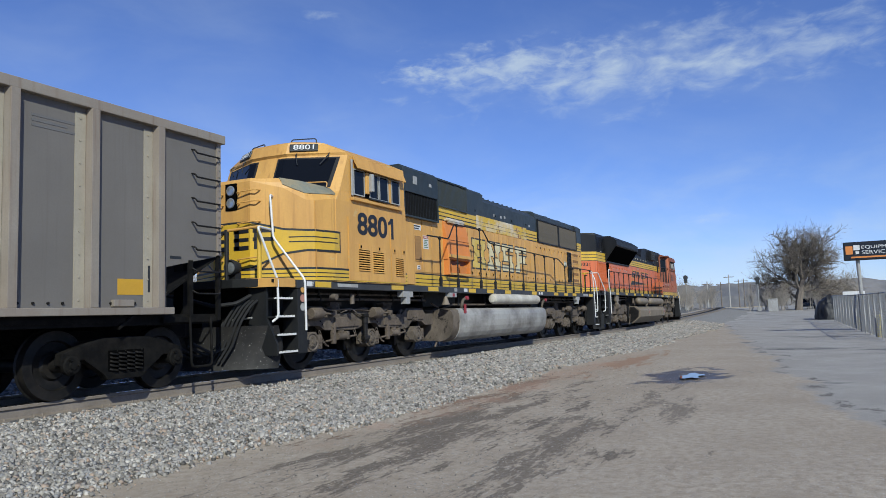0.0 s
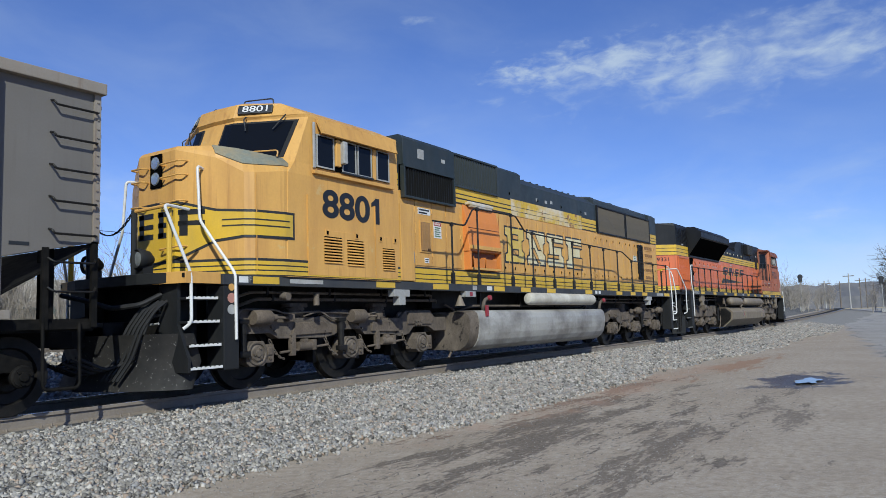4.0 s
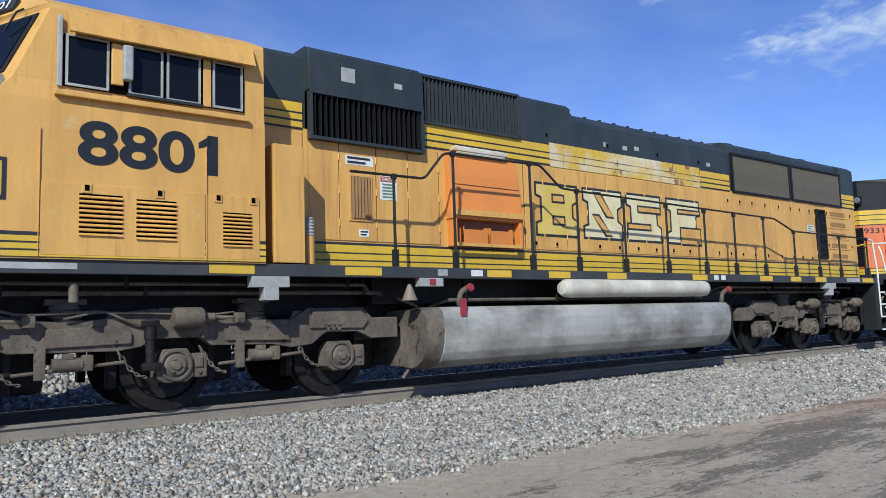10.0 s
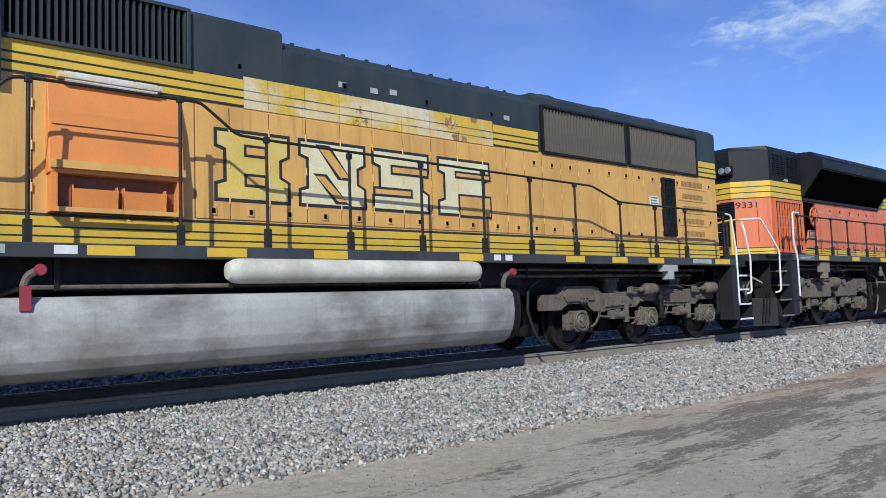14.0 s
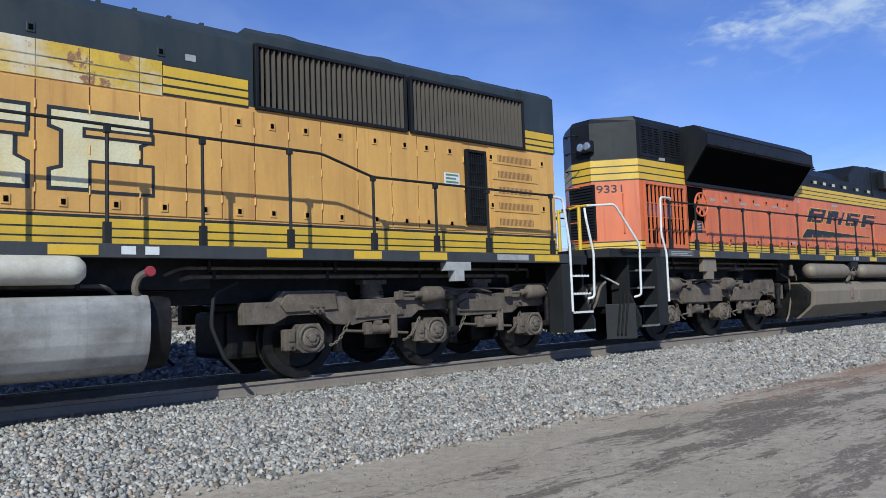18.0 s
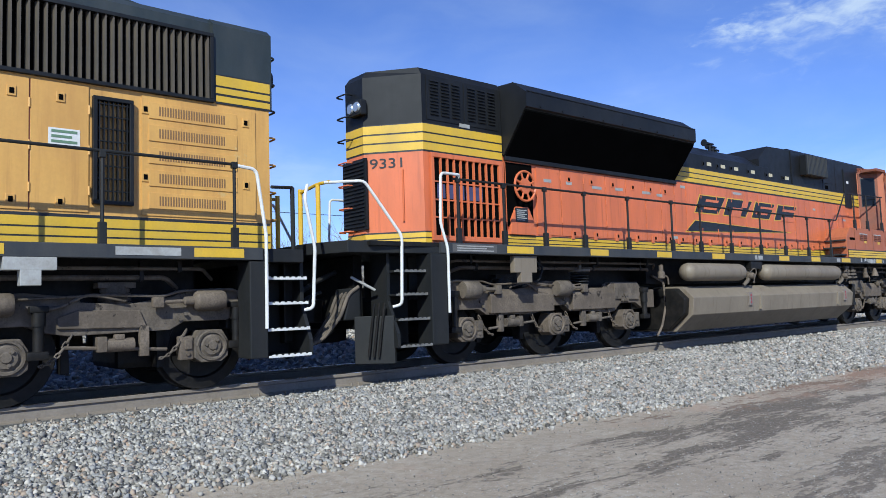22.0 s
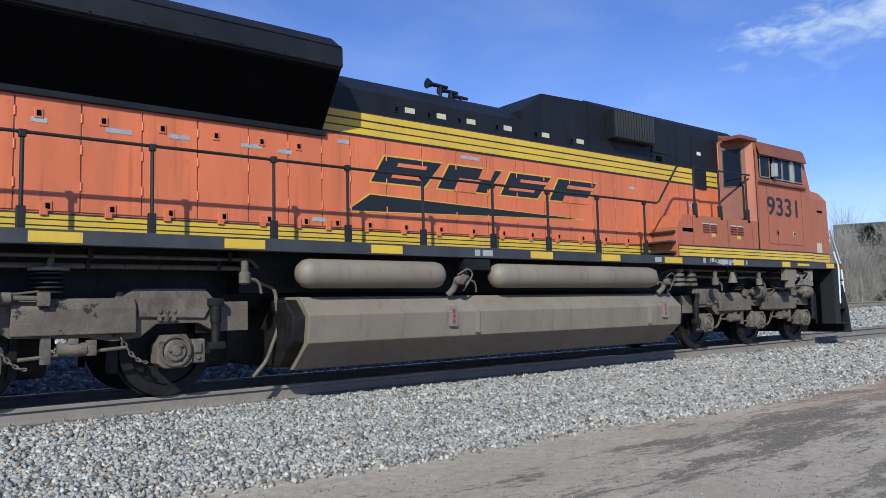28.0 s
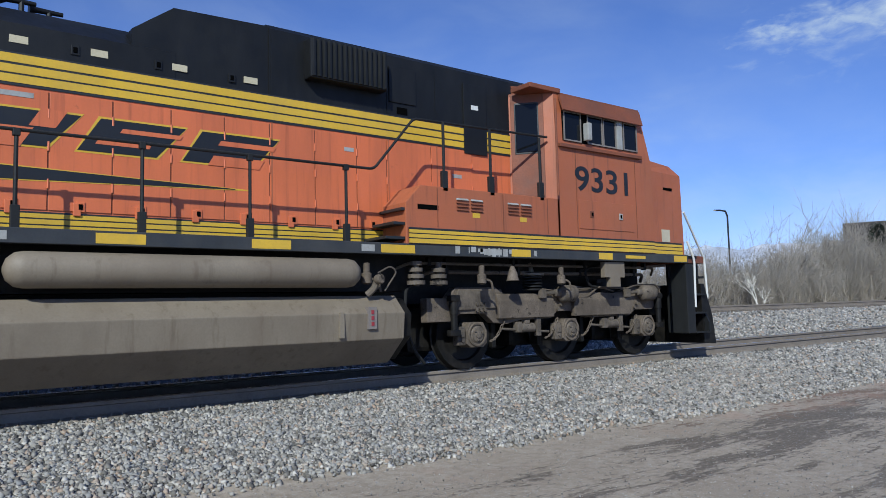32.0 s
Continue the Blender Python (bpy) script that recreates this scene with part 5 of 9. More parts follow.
    def wrap(name, z0, z1, mat, d, pts, label=""):
        """A painted strip that follows the nose."""
        bm = bmesh.new()
        for s in (-1, 1):
            rows_ = []
            for i, (x, y) in enumerate(pts):
                a_ = Vector(pts[max(0, i - 1)]) if i else Vector((x, -y + 0.1))
                b_ = Vector(pts[min(len(pts) - 1, i + 1)])
                t_ = (b_ - a_).normalized()
                nx = Vector((t_.y, -t_.x, 0)) * d * 1.15
                if nx.x > 0 or i == 0:
                    nx = Vector((-d, 0, 0))
                if i > 4:
                    nx = Vector((0, -d, 0))
                za, zb = (z0(i), z1(i)) if callable(z0) else (z0, z1)
                rows_.append([bm.verts.new((x + nx.x, -s * (y + nx.y), za)), bm.verts.new((x + nx.x, -s * (y + nx.y), zb))])
            for p, q in zip(rows_, rows_[1:]):
                bm.faces.new((p[0], q[0], q[1], p[1]))
        return part(name, bm, mat, v, label)
    flare = (0.34, 0.32, 0.05, 0.0, 0.0, 0.0, 0.0)
    wrap("nose_band_border", lambda i: 2.245 - flare[i], lambda i: 2.665 + flare[i] * 0.55, LINE, 0.006, path)
    inner = path[:-1] + [(12.06, -CAB)]
    wrap("nose_band", lambda i: 2.285 - flare[i], lambda i: 2.625 + flare[i] * 0.55, STRIPE, 0.010, inner, "bright yellow band across the nose")
    side_path = [(11.12, -1.08), (11.28, -1.38), (11.40, -1.47), (11.9, -CAB), (12.0, -CAB)]
    for z in (2.42, 2.51):
        bm = bmesh.new()
        for s in (-1, 1):
            rows_ = [[bm.verts.new((x - 0.01, s * (-y + 0.013), z)), bm.verts.new((x - 0.01, s * (-y + 0.013), z + 0.02))] for x, y in side_path]
            for p, q in zip(rows_, rows_[1:]):
                bm.faces.new((p[0], q[0], q[1], p[1]))
        part("band_pinstripe", bm, LINE, v)
    # the logo on the nose front, as plain blocks
    def fx(y):
        return 10.762 if abs(y) < 0.45 else 10.762 + 0.30 * (abs(y) - 0.45) / 0.55
    for k, (y0, y1) in enumerate(((-0.42, -0.06), (-0.86, -0.50), (0.06, 0.42), (0.50, 0.86))):
        for z0, z1 in ((2.30, 2.38), (2.46, 2.53), (2.62, 2.70))[k % 2 and 1:]:
            bm = bmesh.new()
            prism(bm, [(fx(y0), y0), (fx(y1), y1), (fx(y1) + 0.02, y1), (fx(y0) + 0.02, y0)], "z", z0, z1)
            part("nose_logo_block", bm, NAVY, v)
        bm = bmesh.new()
        ya, yb = (y1 - 0.13, y1 - 0.02)
        prism(bm, [(fx(ya), ya), (fx(yb), yb), (fx(yb) + 0.02, yb), (fx(ya) + 0.02, ya)], "z", 2.31, 2.69)
        part("nose_logo_block", bm, NAVY, v)
    # bottom band of the body: yellow lines on dark
    zone = [(10.78, 0.0), (10.78, -0.45), (11.08, -1.0), (11.28, -1.38), (11.40, -1.47), (11.9, -CAB), (12.5, -CAB), (13.6, -CAB), (14.78, -CAB)]
    wrap("lower_band_border", 1.69, 1.945, LINE, 0.005, zone)
    for z0, z1 in ((1.70, 1.755), (1.775, 1.83), (1.85, 1.905)):
        wrap("lower_band", z0, z1, STRIPE, 0.009, zone, "yellow stripe with dark lines")
    # headlight box, ditch lights, ladder irons on the nose front
    bm = bmesh.new()
    box(bm, 10.755, 10.90, -0.14, 0.14, 3.08, 3.60, 0.02)
    hb = part("headlight_box", bm, PIT, v, "recessed twin headlight")
    for z in (3.22, 3.46):
        bm = bmesh.new()
        lathe(bm, [(10.745, 0.03), (10.735, 0.085), (10.745, 0.10), (10.80, 0.105)], 18, "x", (0, -0.0, z))
        part("headlight_lens", bm, LAMP_GLASS, hb, "", True)
    for s in (-1, 1):
        for z in (2.12, 2.80, 3.19, 3.40):
            bm = bmesh.new()
            rod(bm, curve_pts([(10.79, s * 0.20, z), (10.67, s * 0.20, z), (10.74, s * 0.62, z + 0.03), (10.88, s * 0.62, z + 0.03)]), 0.013, 6)
            part("ladder_iron", bm, YEL, v, "grab iron on the nose")
        bm = bmesh.new()
        lathe(bm, [(10.05, 0.10), (10.02, 0.13), (10.06, 0.15), (10.21, 0.12), (10.29, 0.05)], 18, "x", (0, s * 0.62, 1.92))
        box(bm, 10.09, 10.24, s * 0.62 - 0.08, s * 0.62 + 0.08, 1.69, 1.84)
        dl = part("ditch_light", bm, SILL, v, "dark ditch light on the platform", True)
        bm = bmesh.new()
        lathe(bm, [(10.035, 0.02), (10.03, 0.06), (10.05, 0.10)], 18, "x", (0, s * 0.62, 1.92))
        part("lens", bm, LAMP_GLASS, dl, "", True)
        # white corner rails and yellow platform rails
        bm = bmesh.new()
        rod(bm, curve_pts([(10.41, s * 1.25, 2.58), (9.98, s * 1.30, 2.60), (10.26, s * 1.5, 1.67), (10.27, s * 1.5, 1.02), (10.20, s * 1.42, 0.94)]), 0.022)
        part("step_handrail", bm, WHITE, v, "white painted grab rail", True)
        bm = bmesh.new()
        rod(bm, curve_pts([(10.98, s * 0.82, 3.30), (10.84, s * 0.88, 3.32), (10.83, s * 0.95, 2.50), (10.96, s * 1.56, 1.69), (10.96, s * 1.575, 0.77)]), 0.022)
        part("step_handrail", bm, WHITE, v, "white painted grab rail", True)
        for y in (0.55, 1.2):
            bm = bmesh.new()
            cyl(bm, (10.04 if y < 1 else 10.14, s * y, 1.68), (10.04 if y < 1 else 10.14, s * y, 2.60), 0.04, 10)
            part("platform_post", bm, STRIPE if y > 1 else SILL, v, "yellow platform post" if y > 1 else "dark platform post")
        bm = bmesh.new()
        rod(bm, curve_pts([(10.04, s * 0.55, 2.58), (10.14, s * 1.2, 2.62)]), 0.025)
        part("platform_rail", bm, YEL, v)
        bm = bmesh.new()
        chain(bm, (10.03, -0.5, 2.55), (10.03, 0.5, 2.55), 0.25, 22, 0.009)
        part("platform_chain", bm, STEEL, v) if s < 0 else bm.free()
    step_well(v, 10.22, 10.76, (0.42, 0.72, 1.04, 1.36), (10.76, 11.03), 1.68, -1)
    for k, (z, m) in enumerate(((1.50, YEL), (1.35, surface("faded_red_decal", (0.42, 0.2, 0.15), 0.6)), (1.19, PALE))):
        bm = bmesh.new()
        cyl(bm, (10.895, -1.548, z), (10.895, -1.556, z), 0.07 if k else 0.05, 20)
        part("step_decal", bm, m, v)
    # plough and pilot
    bm = bmesh.new()
    for s in (-1, 1):
        prof = [(10.30, s * 1.42), (10.14, s * 1.30), (9.72, s * 0.75), (9.50, 0.0), (9.56, 0.0), (9.78, s * 0.72), (10.20, s * 1.26), (10.35, s * 1.42)]
        lo = [bm.verts.new((x, y, 0.14)) for x, y in prof]
        md = [bm.verts.new((x + 0.14, y, 0.50)) for x, y in prof]
        hi = [bm.verts.new((x + 0.02, y, 0.88)) for x, y in prof]
        for A, B in ((lo, md), (md, hi)):
            for j in range(len(prof)):
                bm.faces.new((A[j], A[(j + 1) % 8], B[(j + 1) % 8], B[j]))
        bm.faces.new(lo)
        bm.faces.new(hi)
    part("snow_plough", bm, surface("rock_chipped_black", (0.016, 0.015, 0.014), 0.6, var=0.3, fine=0.1, dirt=(0.035, 0.031, 0.027), dirt_amount=0.7, spots=(0.4, 0.38, 0.35), spot_amount=0.25, spot_scale=26, spec=0.25), v, "chipped black steel plough plate", True)
    bm = bmesh.new()
    box(bm, 10.52, 10.66, -0.95, 0.95, 0.5, 1.56, 0.02)
    part("pilot_plate", bm, SHADE_BLACK, v)
    for k in range(5):
        bm = bmesh.new()
        y0 = -0.62 - 0.09 * k
        rod(bm, curve_pts([(10.16, y0 - 0.15, 1.32), (10.02, y0 - 0.12, 1.22), (9.88, y0 - 0.02, 0.95), (9.80, y0 + 0.10, 0.55), (9.66, y0 + 0.20, 0.28)]), 0.024)
        part("air_hose", bm, HOSE, v, "black rubber air hose", True)
    bm = bmesh.new()
    rod(bm, curve_pts([(10.2, -0.95, 1.42), (9.95, -0.85, 1.28), (9.75, -0.5, 1.24), (9.62, -0.1, 1.36), (9.5, 0.3, 1.45)]), 0.036)
    part("control_cable", bm, HOSE, v, "thick black jumper cable", True)
    bm = bmesh.new()
    rod(bm, [(10.05, -1.1, 1.02), (10.12, -0.55, 0.99)], 0.015)
    part("uncoupling_lever", bm, PALE, v, "bare steel uncoupling lever")
    coupler(v, 10.3, -1)
    coupler(v, 31.9, 1)
    for s in (-1, 1):
        hoses(v, 10.22, -1, s, 1.68)
        hoses(v, 32.0, 1, s, 1.68)

    # ---- hood ----
    SET_BACK[:] = 0.14, 1.02
    bm = bmesh.new()
    box(bm, 14.5, 31.66, -HOOD, HOOD, 1.62, 3.52)
    part("engine_hood", bm, YEL, v, "yellow-orange engine hood")
    def roof(bm, x0, x1, zt, half, lo=3.52, ch=0.1):
        prism(bm, [(-half, lo), (-half, zt - ch * 0.8), (-half + ch, zt), (half - ch, zt), (half, zt - ch * 0.8), (half, lo)], "x", x0, x1)
    for x0, x1, zt, half, ch in ((14.7, 15.5, 4.55, HOOD, 0.1), (19.42, 20.72, 4.64, HOOD + 0.01, 0.1), (20.72, 25.80, 4.56, HOOD, 0.26), (30.9, 31.70, 4.60, HOOD + 0.01, 0.12)):
        bm = bmesh.new()
        roof(bm, x0, x1, zt, half, ch=ch)
        part("hood_roof", bm, GREEN, v, "faded dark green upper hood and roof")
    bm = bmesh.new()
    roof(bm, 25.78, 30.92, 4.62, HOOD - 0.06, ch=0.12)
    part("radiator_roof", bm, GREEN, v)
    hinge = hinge_mesh(YEL)
    # air intake box with louvred front
    bm = bmesh.new()
    prism(bm, [(-HOOD - 0.12, 4.03), (-HOOD - 0.12, 4.56), (-HOOD, 4.65), (HOOD, 4.65), (HOOD + 0.12, 4.56), (HOOD + 0.12, 4.03)], "x", 15.5, 17.40, 0.01)
    part("intake_box", bm, GREEN, v, "dark green air intake box")
    # near-black block: the intake's inner shade as colour
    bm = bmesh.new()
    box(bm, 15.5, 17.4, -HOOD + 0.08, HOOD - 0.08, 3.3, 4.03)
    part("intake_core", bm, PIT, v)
    bm = bmesh.new()
    box(bm, 17.4, 19.44, -HOOD + 0.06, HOOD - 0.06, 3.5, 4.60)
    part("brake_grid_core", bm, GREEN, v)
    PEEL_BAND = surface("peeling_yellow_band", (0.58, 0.375, 0.04), 0.6, var=0.12, var_scale=1.2, fine=0.08, dirt=(0.60, 0.58, 0.54), dirt_amount=1.0, dirt_scale=1.25, streak=0.8, spots=(0.24, 0.115, 0.06), spot_amount=0.75, spot_scale=2.6, runs=(0.42, 0.25, 0.06), run_amount=0.4)
    WORN_LINE = surface("worn_pinstripe", (0.03, 0.03, 0.03), 0.6, var=0.2, dirt=(0.5, 0.42, 0.25), dirt_amount=1.0, dirt_scale=2.0)
    PEEL_EDGES = (20.15, 20.5, 21.05, 21.6, 22.15, 22.7, 23.25, 23.8, 24.35, 24.62)
    for s in (-1, 1):
        # intake slats are black instead of green, painting the deep shade under the box
        grille(v, 15.56, 17.36, 3.42, 3.99, HOOD + 0.105, 21, BLACK, frame=GREEN, side=s, slant=0.0, w=0.010, depth=0.075, name="intake_louvre")
        grille(v, 17.44, 19.40, 3.90, 4.56, HOOD + 0.04, 26, GREEN, frame=GREEN, side=s, slant=0.02, w=0.018, depth=0.085, name="grid_louvre")
        grille(v, 25.86, 28.26, 3.54, 4.32, HOOD + 0.03, 28, surface("radiator_slat_paint", (0.05, 0.045, 0.038), 0.65, var=0.25, dirt=(0.16, 0.12, 0.08), dirt_amount=0.7, streak=4), frame=BLACK, side=s, slant=0.025, w=0.014, name="radiator_slat")
        grille(v, 28.42, 30.85, 3.54, 4.32, HOOD + 0.03, 28, surface("radiator_slat_paint", (0.05, 0.045, 0.038), 0.65, var=0.25, dirt=(0.16, 0.12, 0.08), dirt_amount=0.7, streak=4), frame=BLACK, side=s, slant=0.025, w=0.014, name="radiator_slat")
        # upper band
        for x0, x1 in ((14.79, 15.45), (17.42, 20.15), (24.62, 25.72), (30.93, 31.67)):
            slab("upper_band_border", x0, x1, 3.50, 3.875, LINE, v, HOOD, d=0.012, side=s)
            for z0, z1 in ((3.525, 3.60), (3.63, 3.705), (3.73, 3.855)):
                slab("upper_band", x0, x1, z0, z1, STRIPE, v, HOOD + 0.002, d=0.014, side=s, label="yellow band with dark lines")
        for x0, x1 in zip(PEEL_EDGES, PEEL_EDGES[1:]):
            slab("peeling_band", x0, x1 - 0.008, 3.49, 3.90, PEEL_BAND, v, HOOD, d=0.012, side=s, label="yellow band peeled to white primer and rust")
        for z in (3.60, 3.715):
            slab("band_line", 20.15, 24.62, z, z + 0.014, WORN_LINE, v, HOOD, d=0.015, side=s)
        # lower band
        slab("lower_band_border", 14.79, 31.65, 1.69, 2.035, LINE, v, HOOD, d=0.004, side=s)
        for z0, z1 in ((1.70, 1.78), (1.80, 1.88), (1.90, 2.00)):
            slab("lower_band", 14.79, 31.66, z0, z1, STRIPE, v, HOOD, d=0.008, side=s, label="yellow stripe with dark lines")
        # hood doors
        edges = [14.86, 15.45, 16.0, 16.6, 17.15, 17.72, 19.5, 19.95, 20.5, 21.05, 21.6, 22.15, 22.7, 23.25, 23.8, 24.35, 24.9, 25.35, 25.8, 26.3, 26.8, 27.4, 28.0, 28.5, 28.85, 29.45]
        for a, b in zip(edges, edges[1:]):
            if 17.7 < a < 19.4:
                continue
            bm = bmesh.new()
            o0, o1 = s * (HOOD - 0.01), s * (HOOD + 0.014)
            box(bm, a + 0.008, b - 0.008, min(o0, o1), max(o0, o1), 2.06, 3.46, 0.004)
            d = part("hood_door", bm, YEL, v)
            if a > 19:
                latch(v, (a + b) / 2, 2.16, HOOD + 0.014, YEL, s)
                if a > 25:
                    latch(v, (a + b) / 2, 3.30, HOOD + 0.014, YEL, s)
            for z in (2.3, 2.75, 3.2):
                again("hinge", hinge, v, b - 0.004, s * (HOOD + 0.016), z)
        for b in edges[1:-1]:
            slab("door_seam", b - 0.007, b + 0.007, 2.06, 3.46, RUST_TOP, v, HOOD, d=0.004, side=s)
        # equipment cabinet behind the cab with a stub pipe beside it
        bm = bmesh.new()
        box(bm, 14.79, 15.20, min(s * (HOOD - 0.02), s * 1.50), max(s * (HOOD - 0.02), s * 1.50), 1.69, 3.13, 0.012)
        part("side_cabinet", bm, YEL, v, "yellow equipment cabinet behind the cab")
        bm = bmesh.new()
        lathe(bm, [(1.69, 0.075), (2.04, 0.075), (2.05, 0.03)], 14, "z", (15.34, s * 1.32, 0))
        sp_ = part("stub_pipe", bm, YEL, v, "yellow stub pipe with a ribbed grey hose on top", True)
        bm = bmesh.new()
        lathe(bm, [(2.03, 0.03)] + [(2.04 + 0.02 * k, 0.078 if k % 2 else 0.066) for k in range(12)] + [(2.28, 0.05), (2.29, 0.02)], 14, "z", (15.34, s * 1.32, 0))
        part("ribbed_hose", bm, PALE, sp_, "grey ribbed hose", False)
    N = HOOD + 0.014
    # near-side fittings
    bm = bmesh.new()
    box(bm, 16.14, 16.52, -N - 0.02, -N + 0.01, 2.33, 2.98, 0.005)
    part("vent_frame", bm, YEL, v)
    slab("vent_back", 16.17, 16.49, 2.36, 2.95, surface("rusty_vent", (0.20, 0.11, 0.05), 0.8, var=0.3), v, N + 0.012, d=0.012)
    bm = bmesh.new()
    box(bm, -0.012, 0.012, -N - 0.045, -N - 0.02, 2.37, 2.94)
    me = mesh_of("vent_slat", bm, surface("rusty_slat", (0.30, 0.17, 0.07), 0.8, var=0.3))
    for k in range(6):
        again("vent_slat", me, v, 16.20 + 0.052 * k, 0, 0)
    slab("notice_plate", 16.66, 16.95, 2.66, 3.0, WHITE, v, N, "white danger notice plate")
    slab("notice_head", 16.67, 16.94, 2.915, 2.99, surface("notice_red", (0.35, 0.06, 0.05), 0.5), v, N + 0.001)
    lettering("danger_word", "DANGER", 0.045, 16.70, -N - 0.007, 2.93, WHITE, v, squeeze=0.2)
    bars("notice_print", 5, 16.70, 16.91, 2.69, 2.89, surface("print_green", (0.12, 0.2, 0.12), 0.6), v, N + 0.005)
    slab("warning_label", 16.1, 16.55, 3.11, 3.24, WHITE, v, N)
    bars("label_print", 2, 16.13, 16.5, 3.13, 3.22, LINE, v, N + 0.005)
    slab("small_label", 16.3, 16.46, 2.12, 2.22, WHITE, v, N)
    bars("label_print", 2, 16.32, 16.44, 2.14, 2.20, LINE, v, N + 0.005)
    # orange blower housing that stands out from the hood
    bm = bmesh.new()
    prism(bm, [(-HOOD + 0.02, 2.45), (-1.11, 2.45), (-1.11, 2.54), (-1.10, 2.64), (-1.06, 3.13), (-0.98, 3.48), (-HOOD + 0.02, 3.52)], "x", 17.85, 19.31, 0.012)
    part("blower_housing", bm, ORG_PATCH, v, "bright orange blower housing with sloped face")
    for x in (17.87, 19.23):
        bm = bmesh.new()
        box(bm, x, x + 0.07, -1.11, -HOOD + 0.02, 2.04, 2.45, 0.006)
        part("housing_cheek", bm, ORG_PATCH, v)
    # orange inside of the mouth, given rust-brown to paint its shade
    bm = bmesh.new()
    box(bm, 17.93, 19.24, -HOOD - 0.03, -HOOD + 0.01, 2.04, 2.44)
    part("housing_mouth", bm, RUST_TOP, v, "mouth of the blower, its shaded orange inside painted rust-brown")
    slab("housing_shelf", 17.87, 19.31, 2.50, 2.585, YEL, v, 1.11, d=0.05)
    slab("housing_lip", 17.93, 19.24, 2.04, 2.09, YEL, v, 1.10, d=0.03)
    for x in (18.09, 18.63):
        bm = bmesh.new()
        prism(bm, [(-HOOD, 2.09), (-1.06, 2.09), (-1.09, 2.30), (-1.07, 2.30), (-1.04, 2.11), (-HOOD, 2.11)], "x", x, x + 0.48)
        for e in (x, x + 0.465):
            box(bm, e, e + 0.015, -1.07, -HOOD, 2.09, 2.34)
        part("air_scoop", bm, ORG_PATCH, v, "orange scoop in the blower mouth")
    bm = bmesh.new()
    for z in (2.98, 3.3):
        rod(bm, [(17.89, -1.077 + (z - 2.98) * 0.2, z), (19.27, -1.077 + (z - 2.98) * 0.2, z)], 0.006, 6)
    part("housing_seam", bm, RUST_TOP, v)
    bm = bmesh.new()
    rod(bm, [(18.02, -1.03, 3.48), (19.02, -1.03, 3.48)], 0.03)
    rod(bm, [(18.02, -1.01, 3.56), (19.02, -1.01, 3.56)], 0.03)
    box(bm, 17.95, 19.07, -1.07, -0.93, 3.50, 3.56, 0.01)
    part("housing_grab_tube", bm, PEEL, v, "chalky white tube lamp casing", True)
    # rear electrical door and slotted panels
    for x0, x1, z0, z1 in ((30.02, 31.46, 2.06, 3.46),):
        slab("rear_panel", x0, x1, z0, z1, YEL, v, HOOD, d=0.014, bevel=0.003)
    bm = bmesh.new()
    box(bm, 0, 0.016, -N - 0.016, -N - 0.008, 0.04, 0.15)
    slot = mesh_of("slot", bm, surface("dusty_slot", (0.2, 0.11, 0.05), 0.8))
    for k in range(5):
        z = 2.14 + 0.265 * k
        slab("slotted_cover", 30.10, 31.20, z, z + 0.19, YEL, v, N, d=0.012, bevel=0.003)
        for j in range(26):
            again("slot", slot, v, 30.22 + 0.032 * j, 0, z)
        if k in (1, 4):
            latch(v, 31.32, z + 0.1, N, YEL)
            latch(v, 30.06, z + 0.1, N, YEL)
    grille(v, 29.52, 29.87, 2.20, 3.32, HOOD + 0.05, 7, BLACK, frame=BLACK, w=0.012, name="door_grille_bar", depth=0.05)
    for z in np.arange(2.3, 3.3, 0.14):
        bm = bmesh.new()
        box(bm, 29.52, 29.87, -HOOD - 0.05, -HOOD - 0.03, z, z + 0.012)
        part("grille_cross_bar", bm, BLACK, v)
    slab("notice_plate", 29.03, 29.35, 2.78, 2.96, WHITE, v, N)
    bars("notice_print", 3, 29.06, 29.32, 2.80, 2.94, surface("print_green", (0.12, 0.2, 0.12), 0.6), v, N + 0.005)
    # builder's marks and small plates on the green
    slab("decal", 16.0, 16.22, 4.22, 4.42, PALE, v, HOOD + 0.12, "worn pale shield decal")
    slab("decal", 16.88, 17.02, 4.26, 4.34, PALE, v, HOOD + 0.12)
    for x, z in ((19.78, 4.02), (21.6, 4.0), (22.15, 4.0), (22.5, 4.03), (24.9, 3.97)):
        slab("small_label", x, x + 0.13, z, z + 0.08, PALE, v, HOOD, d=0.006)
    for x in (20.1, 21.7, 23.2, 24.6):
        latch(v, x, 4.02, HOOD, GREEN)
    # the railway's big word, kept as plain cream blocks with black edges
    def block(pts, lab=""):
        bm = bmesh.new()
        prism(bm, pts, "y", -N - 0.003, -N + 0.002)
        part("logo_edge", bm, LINE, v)
        cx, cz = sum(p[0] for p in pts) / len(pts), sum(p[1] for p in pts) / len(pts)
        return cx, cz
    for k, (x0, x1, mat) in enumerate(((19.74, 20.80, CREAM_YEL), (20.92, 22.02, CREAM), (22.12, 23.20, CREAM), (23.36, 24.50, CREAM))):
        z0, z1 = 2.28, 3.20
        c = 0.12
        outl = [(x0, z0), (x1, z0), (x1, z0 + 0.30), (x1 - c, z0 + 0.36), (x1 - c, z1 - 0.36), (x1, z1 - 0.30), (x1, z1), (x0, z1), (x0, z1 - 0.24), (x0 + c, z1 - 0.28), (x0 + c, z0 + 0.28), (x0, z0 + 0.24)]
        block(outl)
        bm = bmesh.new()
        e = 0.045
